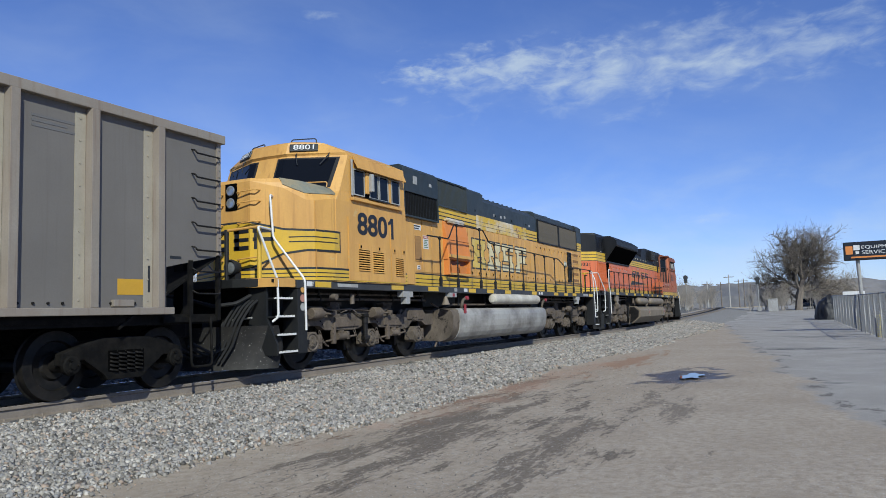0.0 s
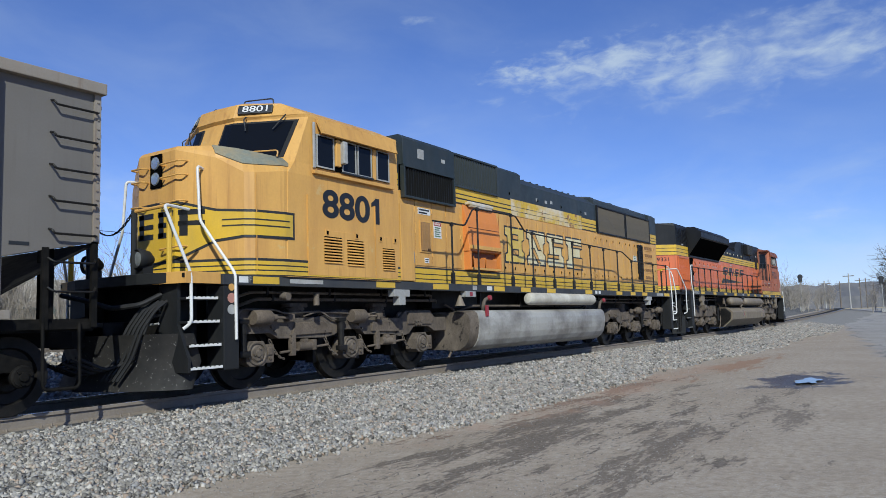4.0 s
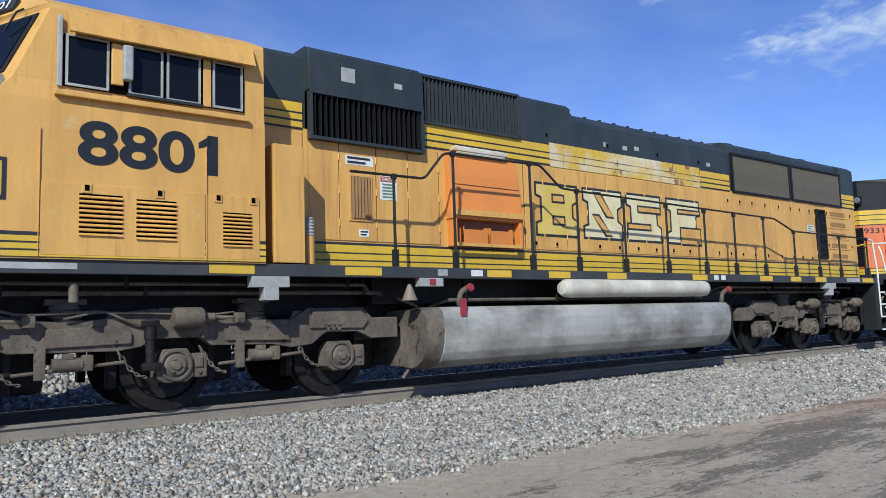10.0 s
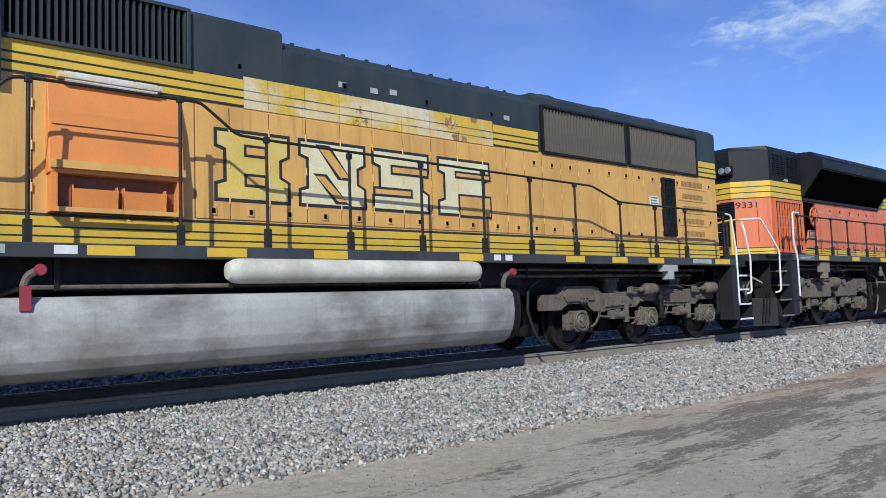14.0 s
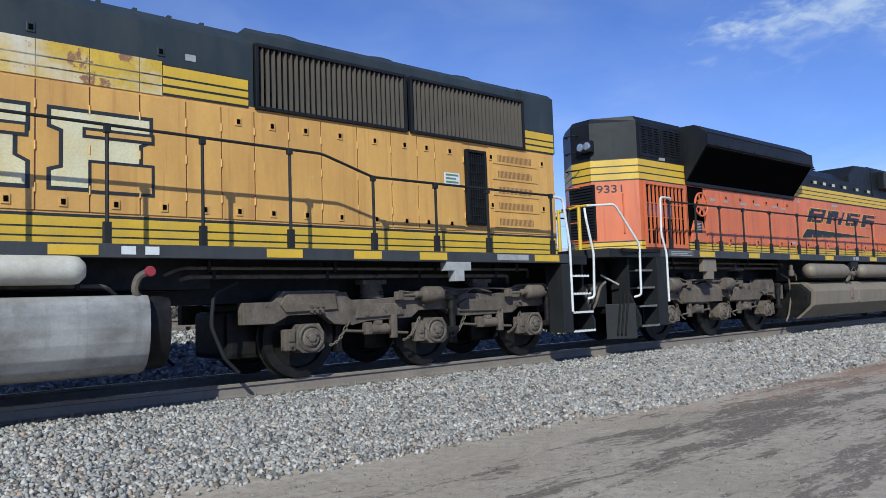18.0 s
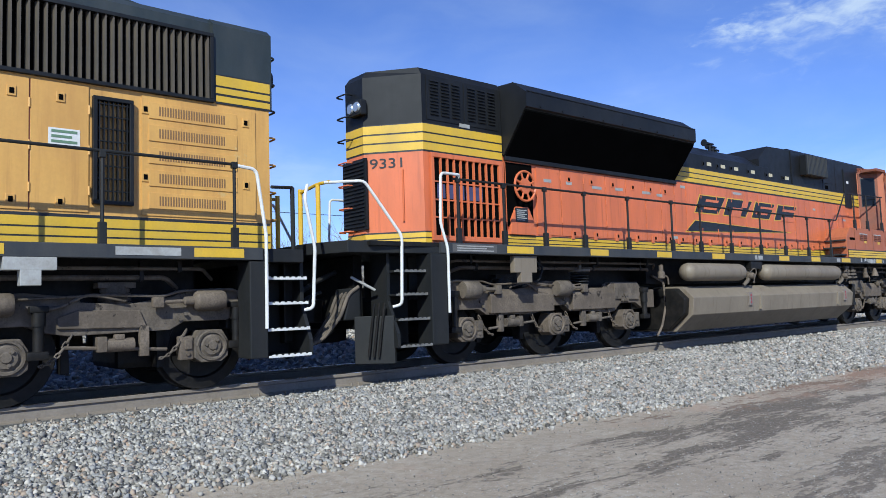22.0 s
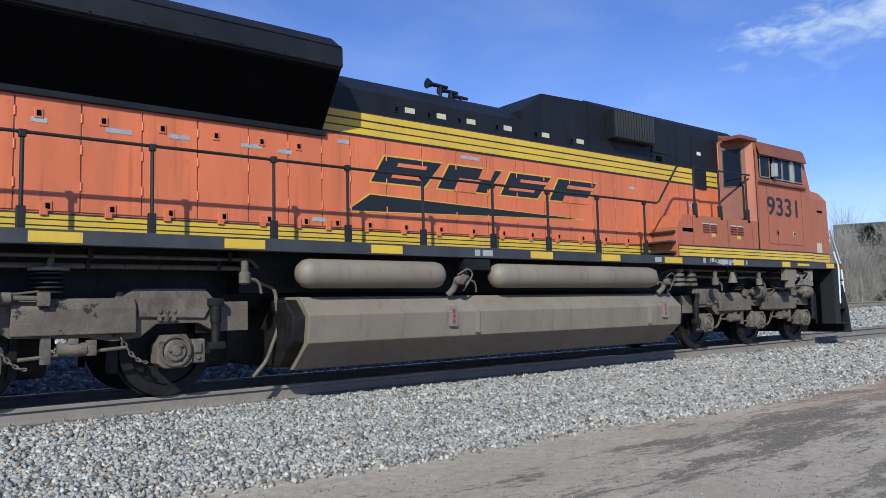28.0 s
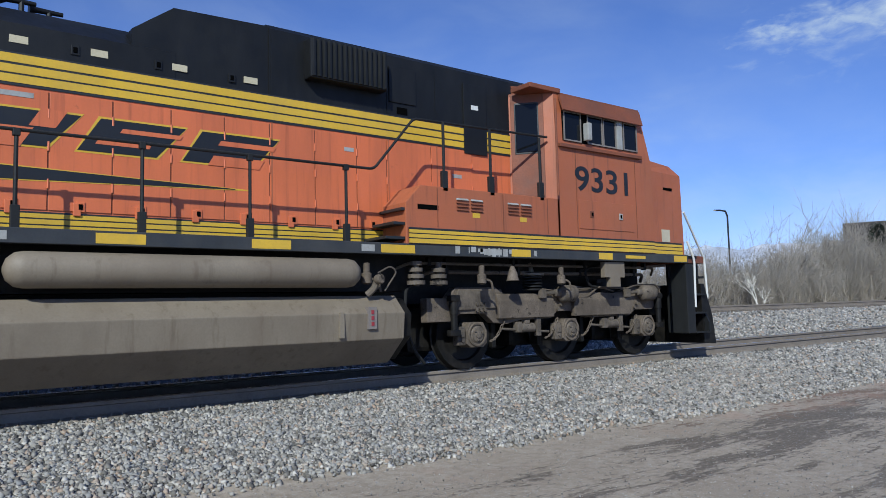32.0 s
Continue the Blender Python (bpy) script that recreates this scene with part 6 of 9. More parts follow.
        prism(bm, [(x0 + e, z0 + e), (x1 - e, z0 + e), (x1 - e, z0 + 0.28), (x1 - c - e, z0 + 0.34), (x1 - c - e, z1 - 0.34), (x1 - e, z1 - 0.28), (x1 - e, z1 - e), (x0 + e, z1 - e), (x0 + e, z1 - 0.21), (x0 + c + e, z1 - 0.25), (x0 + c + e, z0 + 0.25), (x0 + e, z0 + 0.21)], "y", -N - 0.006, -N)
        part("logo_block", bm, mat, v, "large cream logo block with black edge")
        holes = (((0.40, 0.58, x1 - x0 - 0.34, 0.74), (0.40, 0.20, x1 - x0 - 0.34, 0.37)), ((0.40, 0.40, x1 - x0 - 0.38, 0.86), (0.36, 0.06, x1 - x0 - 0.44, 0.46)), ((0.34, 0.55, x1 - x0 - 0.02, 0.70), (0.02, 0.22, x1 - x0 - 0.34, 0.36)), ((0.36, 0.60, x1 - x0 + 0.01, 0.72), (0.42, -0.01, x1 - x0 + 0.01, 0.36)))[k]
        for a0, za, a1, zb in holes:
            sk = 0.22 if k == 1 else 0.0
            for dd, e_, m_ in ((0.009, 0.0, LINE), (0.012, 0.035, YEL)):
                bm = bmesh.new()
                prism(bm, [(x0 + a0 + e_ + sk, z0 + za + e_), (x0 + a1 - e_ + sk * 0.6, z0 + za + e_), (x0 + a1 - e_ - sk, z0 + zb - e_), (x0 + a0 + e_ - sk * 0.6, z0 + zb - e_)], "y", -N - dd, -N)
                part("logo_counter", bm, m_, v)
    SET_BACK[:] = 0.0, 1.0
    # walkway handrails
    near = [(15.02, 2.95), (16.68, 2.93), (17.72, 3.36), (19.26, 3.38), (20.33, 3.03), (21.53, 2.95), (22.75, 2.95), (23.97, 2.93), (25.02, 2.92), (26.15, 2.92), (27.42, 2.68), (28.53, 2.66), (29.58, 2.66), (31.06, 2.68)]
    for s in (-1, 1):
        handrail_run(v, near[1:-1] + [(31.06, 2.68)], [1.62] * 13, 1.50, side=s, rail_pts=[(16.0, 2.93), (17.2, 2.94), (17.55, 3.34), (17.72, 3.36), (19.5, 3.37), (19.95, 3.04), (20.4, 3.02), (26.62, 2.93), (27.42, 2.69), (31.06, 2.68)])
    # rear end: white rails, steps, ladder irons
    for s in (-1, 1):
        bm = bmesh.new()
        rod(bm, curve_pts([(31.06, s * 1.5, 2.67), (31.33, s * 1.53, 2.64), (31.44, s * 1.55, 1.84), (31.43, s * 1.56, 0.71)]), 0.022)
        part("step_handrail", bm, WHITE, v, "white painted grab rail", True)
        bm = bmesh.new()
        rod(bm, curve_pts([(32.13, s * 1.35, 2.54), (32.03, s * 1.45, 2.35), (32.14, s * 1.5, 1.71), (32.10, s * 1.5, 0.94), (32.02, s * 1.42, 0.92)]), 0.022)
        part("step_handrail", bm, WHITE, v, "white painted grab rail", True)
        for y in (0.35, 1.0):
            bm = bmesh.new()
            cyl(bm, (32.1, s * y, 1.66), (32.1, s * y, 2.55), 0.03, 10)
            part("platform_post", bm, STRIPE if y < 0.5 else SILL, v)
        bm = bmesh.new()
        rod(bm, [(31.7, s * 1.2, 2.5), (32.1, s * 1.0, 2.55)], 0.022)
        part("platform_rail", bm, SILL, v)
    step_well(v, 31.45, 32.05, (0.38, 0.70, 1.02, 1.33), (31.22, 31.45), 1.68, 1)
    SET_BACK[:] = 0.14, 1.02
    for k in range(7):
        bm = bmesh.new()
        z = 2.1 + 0.36 * k
        rod(bm, curve_pts([(31.64, -0.85, z), (31.82, -0.85, z), (31.82, -0.45, z), (31.64, -0.45, z)]), 0.013, 6)
        part("ladder_iron", bm, GREEN if z > 3.5 else YEL, v)
    bm = bmesh.new()
    lathe(bm, [(31.66, 0.16), (31.82, 0.18), (31.86, 0.15), (31.84, 0.03)], 20, "x", (0, -0.55, 4.02))
    part("rear_light", bm, BLACK, v, "round black rear lamp housing", True)
    # roof fans, hatches, exhaust
    for x in (26.5, 28.2, 29.9):
        bm = bmesh.new()
        lathe(bm, [(4.55, 0.60), (4.68, 0.60), (4.73, 0.56), (4.73, 0.15), (4.76, 0.12)], 28, "z", (x, 0, 0))
        part("radiator_fan", bm, GREEN, v, "round roof fan", True)
    for x in np.arange(21.0, 25.6, 0.42):
        bm = bmesh.new()
        box(bm, x, x + 0.05, -0.69, -0.63, 4.53, 4.59)
        part("roof_clip", bm, GREEN, v)
    bm = bmesh.new()
    box(bm, 23.0, 23.7, -0.4, 0.4, 4.55, 4.66, 0.02)
    part("roof_hatch", bm, GREEN, v)
    SET_BACK[:] = 0.0, 1.0
    bm = bmesh.new()
    box(bm, 31.9, 32.1, -1.1, 1.1, 0.5, 1.55, 0.02)
    part("pilot_plate", bm, STEEL, v)
    # fuel tank, air reservoirs, bell, valves
    prof = [(-1.0, 0.30), (-1.28, 0.275), (-1.44, 0.31), (-1.56, 0.385), (-1.64, 0.50), (-1.685, 0.64), (-1.70, 0.80), (-1.695, 0.95), (-1.67, 1.06), (-1.60, 1.13), (-1.0, 1.15)]
    bm = bmesh.new()
    prism(bm, prof + [(-y, z) for y, z in prof[::-1]], "x", 17.34, 24.36, 0.015)
    part("fuel_tank", bm, TANK_A, v, "scuffed silver rounded fuel tank", True)
    for x0, x1 in ((16.75, 17.34), (24.36, 24.62)):
        bm = bmesh.new()
        k = 0.93
        big = [(y, z) for y, z in prof] + [(-y, z) for y, z in prof[::-1]]
        if x0 < 17:
            hull(bm, [[(17.34, y * 0.985, z) for y, z in big], [(17.08, y * 0.95, 0.29 + (z - 0.27) * 0.93) for y, z in big]])
        else:
            prism(bm, [(y * k, 0.3 + (z - 0.27) * 0.95) for y, z in big], "x", x0, x1)
        part("tank_end", bm, TRUCK if x0 < 17 else STEEL, v, "grimy tank end plate", True)
    for s in (-1, 1):
        bm = bmesh.new()
        lathe(bm, [(19.74, 0.03), (19.76, 0.10), (19.84, 0.142), (19.92, 0.15), (23.58, 0.15), (23.66, 0.14), (23.72, 0.08)], 24, "x", (0, s * 1.60, 1.395))
        part("air_reservoir", bm, surface("cream_tank_paint", (0.58, 0.55, 0.46), 0.5, var=0.1, dirt=(0.25, 0.2, 0.14), dirt_amount=0.6, dirt_scale=2), v, "long cream air reservoir", True)
        for x in (20.3, 22.9):
            bm = bmesh.new()
            box(bm, x, x + 0.05, min(s * 1.40, s * 1.56), max(s * 1.40, s * 1.56), 1.45, 1.55)
            part("reservoir_bracket", bm, STEEL, v)
    bm = bmesh.new()
    lathe(bm, [(1.23, 0.115), (1.25, 0.10), (1.33, 0.07), (1.40, 0.045), (1.45, 0.02)], 20, "z", (16.88, -1.52, 0))
    part("bell", bm, TANK_B, v, "grey bronze bell under the sill", True)
    for x, z in ((17.80, 1.40), (24.35, 1.38)):
        bm = bmesh.new()
        lathe(bm, [(-1.66, 0.05), (-1.70, 0.06), (-1.73, 0.05)], 14, "y", (x, 0, z))
        part("fuel_filler_cap", bm, RED, v, "red fuel filler cap", True)
        bm = bmesh.new()
        rod(bm, curve_pts([(x, -1.66, z), (x - 0.1, -1.62, z - 0.05), (x - 0.14, -1.6, z - 0.2), (x - 0.05, -1.55, z - 0.3)]), 0.04)
        part("fuel_filler_pipe", bm, TRUCK, v)
    slab("sight_glass", 17.62, 17.72, 1.0, 1.24, RED, v, 1.69, d=0.02)
    for x in (14.86, 28.9):
        bm = bmesh.new()
        box(bm, x - 0.24, x + 0.24, -1.55, -1.40, 1.405, 1.535, 0.006)
        box(bm, x - 0.09, x + 0.10, -1.55, -1.40, 1.25, 1.41, 0.006)
        part("jacking_pad", bm, PALE, v, "pale grey jacking pad")
    bm = bmesh.new()
    box(bm, 17.03, 17.42, -1.58, -1.44, 1.42, 1.535, 0.006)
    part("emergency_stop_box", bm, PALE, v)
    slab("stop_button", 17.18, 17.28, 1.44, 1.52, RED, v, 1.58, d=0.01)
    bm = bmesh.new()
    cyl(bm, (12.0, -1.40, 1.40), (12.0, -1.54, 1.38), 0.06, 14)
    part("sand_valve", bm, TRUCK, v, "", True)
    bm = bmesh.new()
    cyl(bm, (12.75, -1.40, 1.25), (12.75, -1.40, 1.45), 0.05, 12)
    part("sand_valve", bm, TRUCK, v, "", True)
    for s in (-1, 1):
        for y, z, x0, x1, r in ((1.14, 1.46, 11.4, 16.6, 0.022), (1.04, 1.36, 11.6, 16.9, 0.03), (1.14, 1.45, 24.7, 31.0, 0.022), (1.04, 1.35, 24.8, 30.6, 0.03), (1.30, 1.24, 17.5, 24.2, 0.025)):
            bm = bmesh.new()
            rod(bm, curve_pts([(x0, s * (y - 0.2), z - 0.1), (x0 + 0.2, s * y, z), (x1 - 0.2, s * y, z), (x1, s * (y - 0.2), z - 0.12)]), r)
            part("sill_pipe", bm, TRUCK, v, "dusty pipe run under the sill", True)
            for k in range(4):
                bm = bmesh.new()
                xx = x0 + 0.5 + (x1 - x0 - 1.0) * k / 3
                box(bm, xx, xx + 0.05, min(s * (y - 0.05), s * (y + 0.035)), max(s * (y - 0.05), s * (y + 0.035)), z - 0.04, 1.54, 0.006)
                part("pipe_bracket", bm, STEEL, v)
    truck(v, 11.72, 1, TRUCK, TRUCK_LIGHT, pitch=2.15)
    truck(v, 30.91, -1, TRUCK, TRUCK_LIGHT, pitch=2.15)
    return v


yellow_locomotive()

# ---- orange locomotive ----
def orange_locomotive():
    v = thing("locomotive", (44.5, TRACK_Y, RAIL_Z), "orange and black diesel locomotive with yellow bands, number 9331", "locomotive", "coupled locomotives")
    VEHICLES.append(v)
    ORIGIN[0] = 44.5
    CAB, HOOD, ZD = 1.55, 0.97, 1.83
    bm = bmesh.new()
    box(bm, 33.0, 55.3, -1.5, 1.5, ZD - 0.06, ZD)
    box(bm, 34.3, 54.6, -0.62, 0.62, 1.02, ZD - 0.06)
    box(bm, 40.0, 48.8, -1.0, 1.0, 1.2, ZD - 0.06)
    part("underframe", bm, STEEL, v, "black steel underframe")
    for s in (-1, 1):
        bm = bmesh.new()
        box(bm, 34.2, 54.95, min(s * 1.44, s * 1.55), max(s * 1.44, s * 1.55), ZD - 0.15, ZD + 0.005, 0.008)
        part("side_sill", bm, SLATE, v, "slate-grey side sill with yellow reflectors")
        for x0, x1 in ((35.55, 36.15), (37.6, 38.1), (39.6, 40.1), (41.6, 42.1), (44.55, 45.05), (46.25, 46.75), (48.05, 48.6), (50.4, 50.8), (52.4, 52.75), (54.5, 54.9)):
            slab("reflector", x0, x1, ZD - 0.13, ZD - 0.02, STRIPE, v, 1.55, "yellow reflector strip", side=s)
        for x0, x1 in ((43.4, 43.5), (43.55, 43.75), (47.75, 47.95), (49.85, 50.2)):
            slab("data_plate", x0, x1, ZD - 0.12, ZD - 0.03, PALE, v, 1.55, side=s)
    slab("warning_plate", 34.42, 35.32, ZD - 0.13, ZD - 0.01, surface("worn_grey_plate", (0.09, 0.085, 0.08), 0.6), v, 1.55)
    bars("warning_print", 3, 34.5, 35.25, ZD - 0.115, ZD - 0.03, PALE, v, 1.553)
    bars("model_plate_print", 1, 53.1, 53.65, ZD - 0.10, ZD - 0.045, STRIPE, v, 1.552)
    for k in range(14):
        bm = bmesh.new()
        x = 49.2 + rng.uniform(0, 1.9)
        box(bm, x, x + rng.uniform(0.01, 0.10), -1.553, -1.54, ZD - rng.uniform(0.08, 0.15), ZD + rng.uniform(-0.03, 0.0))
        part("flaked_paint", bm, PALE, v)
    bm = bmesh.new()
    prism(bm, [(32.45, -0.75), (32.70, -1.4), (34.2, -1.5), (34.2, 1.5), (32.70, 1.4), (32.45, 0.75)], "z", ZD - 0.16, ZD + 0.003, 0.01)
    part("rear_platform", bm, SILL, v, "dark rear end platform")
    bm = bmesh.new()
    prism(bm, [(54.9, -1.5), (55.6, -1.45), (55.75, -0.75), (55.75, 0.75), (55.6, 1.45), (54.9, 1.5)], "z", ZD - 0.14, ZD, 0.01)
    part("front_platform", bm, RUST_TOP, v, "rusty front end platform")

    # hood, chamfered at the rear corners
    SET_BACK[:] = 0.14, 1.02
    def plan(x1, d=0.0, h=HOOD):
        return [(x1, -h - d), (34.24, -h - d), (33.63 - d, -0.25), (33.63 - d, 0.25), (34.24, h + d), (x1, h + d)]
    bm = bmesh.new()
    prism(bm, plan(36.0), "z", ZD - 0.06, 3.26)
    part("rear_hood", bm, FRESH, v, "orange hood end with chamfered corners")
    bm = bmesh.new()
    prism(bm, plan(35.95, 0.004), "z", 3.26, 3.705)
    part("upper_band_border", bm, LINE, v)
    for z0, z1 in ((3.285, 3.40), (3.425, 3.54), (3.565, 3.69)):
        bm = bmesh.new()
        prism(bm, plan(35.945, 0.009), "z", z0, z1)
        part("upper_band", bm, STRIPE, v, "yellow band with dark lines")
    bm = bmesh.new()
    a = [(x, y, 3.705) for x, y in plan(35.95)]
    b = [(x, y, 4.46) for x, y in plan(35.95)]
    c = [(x + (0.08 if x < 34 else 0), y * 0.93, 4.57) for x, y in plan(35.95)]
    hull(bm, [a, b, c])
    part("rear_hood_top", bm, BLACK, v, "black upper hood")
    for z0, z1, m, d in ((ZD + 0.005, 2.045, LINE, 0.004), (ZD + 0.02, ZD + 0.10, STRIPE, 0.008), (ZD + 0.12, 2.02, STRIPE, 0.008)):
        bm = bmesh.new()
        prism(bm, plan(34.36, d), "z", z0, z1)
        part("lower_band", bm, m, v)
    # louvred panels beside the black top
    for s in (-1, 1):
        for a0, a1 in ((34.33, 35.08), (35.12, 35.86)):
            bm = bmesh.new()
            box(bm, a0, a1, min(s * HOOD, s * (HOOD + 0.012)), max(s * HOOD, s * (HOOD + 0.012)), 3.76, 4.45, 0.005)
            part("louvre_door", bm, BLACK, v, "black louvred door")
            for col_ in range(3):
                x0 = a0 + 0.07 + col_ * 0.225
                bm = bmesh.new()
                prism(bm, [(s * (HOOD + 0.011), 0), (s * (HOOD + 0.035), 0.004), (s * (HOOD + 0.012), 0.036)], "x", 0, 0.16)
                me = mesh_of("louvre_blade", bm, BLACK)
                for k in range(11):
                    again("louvre_blade", me, v, x0, 0, 3.84 + k * 0.052)
        slab("small_label", 35.0, 35.22, 3.72, 3.78, PALE, v, HOOD + 0.01, side=s)
        # fin cage, with the shade behind its fins painted on a near-black sheet
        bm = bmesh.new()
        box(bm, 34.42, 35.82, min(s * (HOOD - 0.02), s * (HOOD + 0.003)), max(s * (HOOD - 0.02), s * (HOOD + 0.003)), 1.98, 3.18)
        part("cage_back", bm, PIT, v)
        bm = bmesh.new()
        for q in ((34.36, 35.90, 3.18, 3.25), (34.36, 35.90, 1.90, 1.98), (34.36, 34.42, 1.98, 3.18), (35.82, 35.90, 1.98, 3.18)):
            box(bm, q[0], q[1], min(s * HOOD, s * (HOOD + 0.05)), max(s * HOOD, s * (HOOD + 0.05)), q[2], q[3], 0.006)
        part("cage_frame", bm, FRESH, v)
        bm = bmesh.new()
        box(bm, -0.012, 0.012, min(s * HOOD, s * (HOOD + 0.045)), max(s * HOOD, s * (HOOD + 0.045)), 1.98, 3.18)
        me = mesh_of("cage_fin", bm, FRESH)
        for k in range(9):
            again("cage_fin", me, v, 34.56 + 0.14 * k, 0, 0)
        for z in (2.25, 2.52, 2.80):
            bm = bmesh.new()
            box(bm, 34.42, 35.82, min(s * HOOD, s * (HOOD + 0.03)), max(s * HOOD, s * (HOOD + 0.03)), z, z + 0.02)
            part("cage_bar", bm, FRESH, v)
    bm = bmesh.new()
    for k in range(5):
        box(bm, 34.5 + 0.2 * k, 34.66 + 0.2 * k, -HOOD - 0.008, -HOOD, 2.56, 2.78)
    part("radiator_core", bm, surface("blue_core", (0.05, 0.06, 0.14), 0.5, var=0.3), v)
    # hood body
    bm = bmesh.new()
    box(bm, 35.98, 51.5, -HOOD, HOOD, ZD - 0.06, 3.36)
    part("engine_hood", bm, FRESH, v, "orange engine hood")
    # near-black box that paints the shade behind the wings
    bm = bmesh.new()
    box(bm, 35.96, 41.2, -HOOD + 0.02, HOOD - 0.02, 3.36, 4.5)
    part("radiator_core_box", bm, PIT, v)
    bm = bmesh.new()
    def roof(x0, x1, zt, half, lo=3.36, ch=0.1, dz=0.08):
        prism(bm, [(-half, lo), (-half, zt - dz), (-half + ch, zt), (half - ch, zt), (half, zt - dz), (half, lo)], "x", x0, x1)
    roof(41.0, 45.4, 4.33, HOOD, ch=0.45, dz=0.31)
    part("hood_roof", bm, BLACK, v, "black sloped hood roof")
    bm = bmesh.new()
    prism(bm, [(44.9, 4.22), (45.38, 4.57), (46.62, 4.61), (46.62, 3.7), (44.9, 3.7)], "y", -HOOD + 0.01, HOOD - 0.01)
    part("exhaust_housing", bm, BLACK, v, "black raised exhaust housing")
    bm = bmesh.new()
    roof(46.6, 51.45, 4.66, HOOD + 0.005)
    part("equipment_roof", bm, BLACK, v, "black equipment hood")
    hinge = hinge_mesh(FRESH)
    # flared radiator wings
    for s in (-1, 1):
        bm = bmesh.new()
        w = [(HOOD - 0.02, 3.38), (HOOD + 0.03, 3.36), (1.53, 4.05), (1.57, 4.07), (1.57, 4.31), (1.28, 4.53), (0.5, 4.57), (0.5, 4.47)]
        prism(bm, [(s * y, z) for y, z in w], "x", 35.96, 41.05)
        part("radiator_wing", bm, BLACK, v, "black flared radiator wing")
        # near-black sheet along the wing's underside, with the shade put into its colour
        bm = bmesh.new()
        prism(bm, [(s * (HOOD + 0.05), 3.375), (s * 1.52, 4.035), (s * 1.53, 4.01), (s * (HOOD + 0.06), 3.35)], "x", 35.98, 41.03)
        part("radiator_face", bm, PIT, v, "radiator core under the wing, its shade painted near-black")
        bm = bmesh.new()
        rod(bm, [(35.98, s * 1.57, 4.325), (41.03, s * 1.57, 4.325)], 0.012, 6)
        for k in range(9):
            cyl(bm, (36.3 + 0.56 * k, s * 1.565, 4.10), (36.3 + 0.56 * k, s * 1.585, 4.10), 0.014, 6)
        part("wing_edge", bm, BLACK, v)
        bm = bmesh.new()
        box(bm, 35.98, 41.1, min(s * (HOOD - 0.01), s * (HOOD + 0.06)), max(s * (HOOD - 0.01), s * (HOOD + 0.06)), 3.28, 3.36, 0.01)
        part("wing_rail", bm, BLACK, v)
        # upper band and doors
        slab("upper_band_border", 41.06, 51.0, 3.355, 3.71, LINE, v, HOOD, d=0.010, side=s)
        for z0, z1 in ((3.385, 3.47), (3.49, 3.575), (3.60, 3.69)):
            slab("upper_band", 41.06, 51.0, z0, z1, STRIPE, v, HOOD, d=0.014, side=s, label="yellow band with dark lines")
        slab("lower_band_border", 35.95, 51.4, ZD + 0.005, 2.05, LINE, v, HOOD, d=0.004, side=s)
        for z0, z1 in ((ZD + 0.015, ZD + 0.075), (ZD + 0.09, ZD + 0.14), (ZD + 0.155, ZD + 0.20)):
            slab("lower_band", 35.95, 51.4, z0, z1, STRIPE, v, HOOD, d=0.008, side=s, label="yellow stripe with dark lines")
        edges = [36.75, 37.4, 38.05, 38.7, 39.35, 40.0, 40.55, 41.05, 41.5, 42.1, 42.75, 43.4, 44.05, 44.7, 45.35, 46.0, 46.6, 47.25, 47.9, 48.4, 49.2, 50.0]
        for a, b in zip(edges, edges[1:]):
            bm = bmesh.new()
            box(bm, a + 0.008, b - 0.008, min(s * (HOOD - 0.01), s * (HOOD + 0.014)), max(s * (HOOD - 0.01), s * (HOOD + 0.014)), 2.07, 3.26 if a < 41 else 3.33, 0.004)
            part("hood_door", bm, FRESH, v)
            if 36.8 < a < 48:
                latch(v, (a + b) / 2, 2.12, HOOD + 0.014, FRESH, s)
                if a < 41:
                    latch(v, (a + b) / 2 - 0.1, 3.10, HOOD + 0.014, FRESH, s)
            for z in (2.35, 2.75, 3.1):
                again("hinge", hinge, v, b, s * (HOOD + 0.016), z)
        for b in edges[1:-1]:
            slab("door_seam", b - 0.006, b + 0.006, 2.07, 3.26 if b < 41.1 else 3.33, RUST_TOP, v, HOOD, d=0.005, side=s)
            if 36.9 < b < 48:
                slab("door_hasp", b - 0.40, b - 0.32, 2.02, 2.16, FRESH, v, HOOD, d=0.03, side=s, bevel=0.008)
    N = HOOD + 0.014
    for x, z, w in ((36.95, 3.0, 0.2), (37.55, 3.0, 0.16), (38.3, 2.98, 0.28), (39.0, 3.0, 0.25), (39.9, 3.0, 0.28), (40.4, 2.98, 0.2), (41.3, 3.22, 0.18), (43.5, 3.24, 0.4), (47.7, 3.1, 0.15), (49.6, 2.9, 0.18), (40.9, 2.13, 0.2)):
        slab("small_label", x, x + w, z, z + 0.055, PALE, v, N)
    for x in (42.3, 42.9, 43.5, 44.3, 45.2, 46.1):
        latch(v, x, 3.84, HOOD, BLACK)
        slab("small_label", x + 0.16, x + 0.34, 3.81, 3.89, surface("yellowed_label", (0.5, 0.44, 0.3), 0.6), v, HOOD, d=0.006)
    # hand brake before a near-black panel that paints the shade of its recess
    bm = bmesh.new()
    box(bm, 36.02, 36.66, -HOOD - 0.006, -HOOD + 0.02, 2.18, 3.26)
    part("brake_recess", bm, PIT, v)
    bm = bmesh.new()
    prism(bm, [(36.04, 2.05), (36.66, 2.05), (36.62, 2.30), (36.5, 2.52), (36.2, 2.52), (36.08, 2.30)], "y", -HOOD - 0.05, -HOOD, 0.01)
    part("brake_pedestal", bm, FRESH, v)
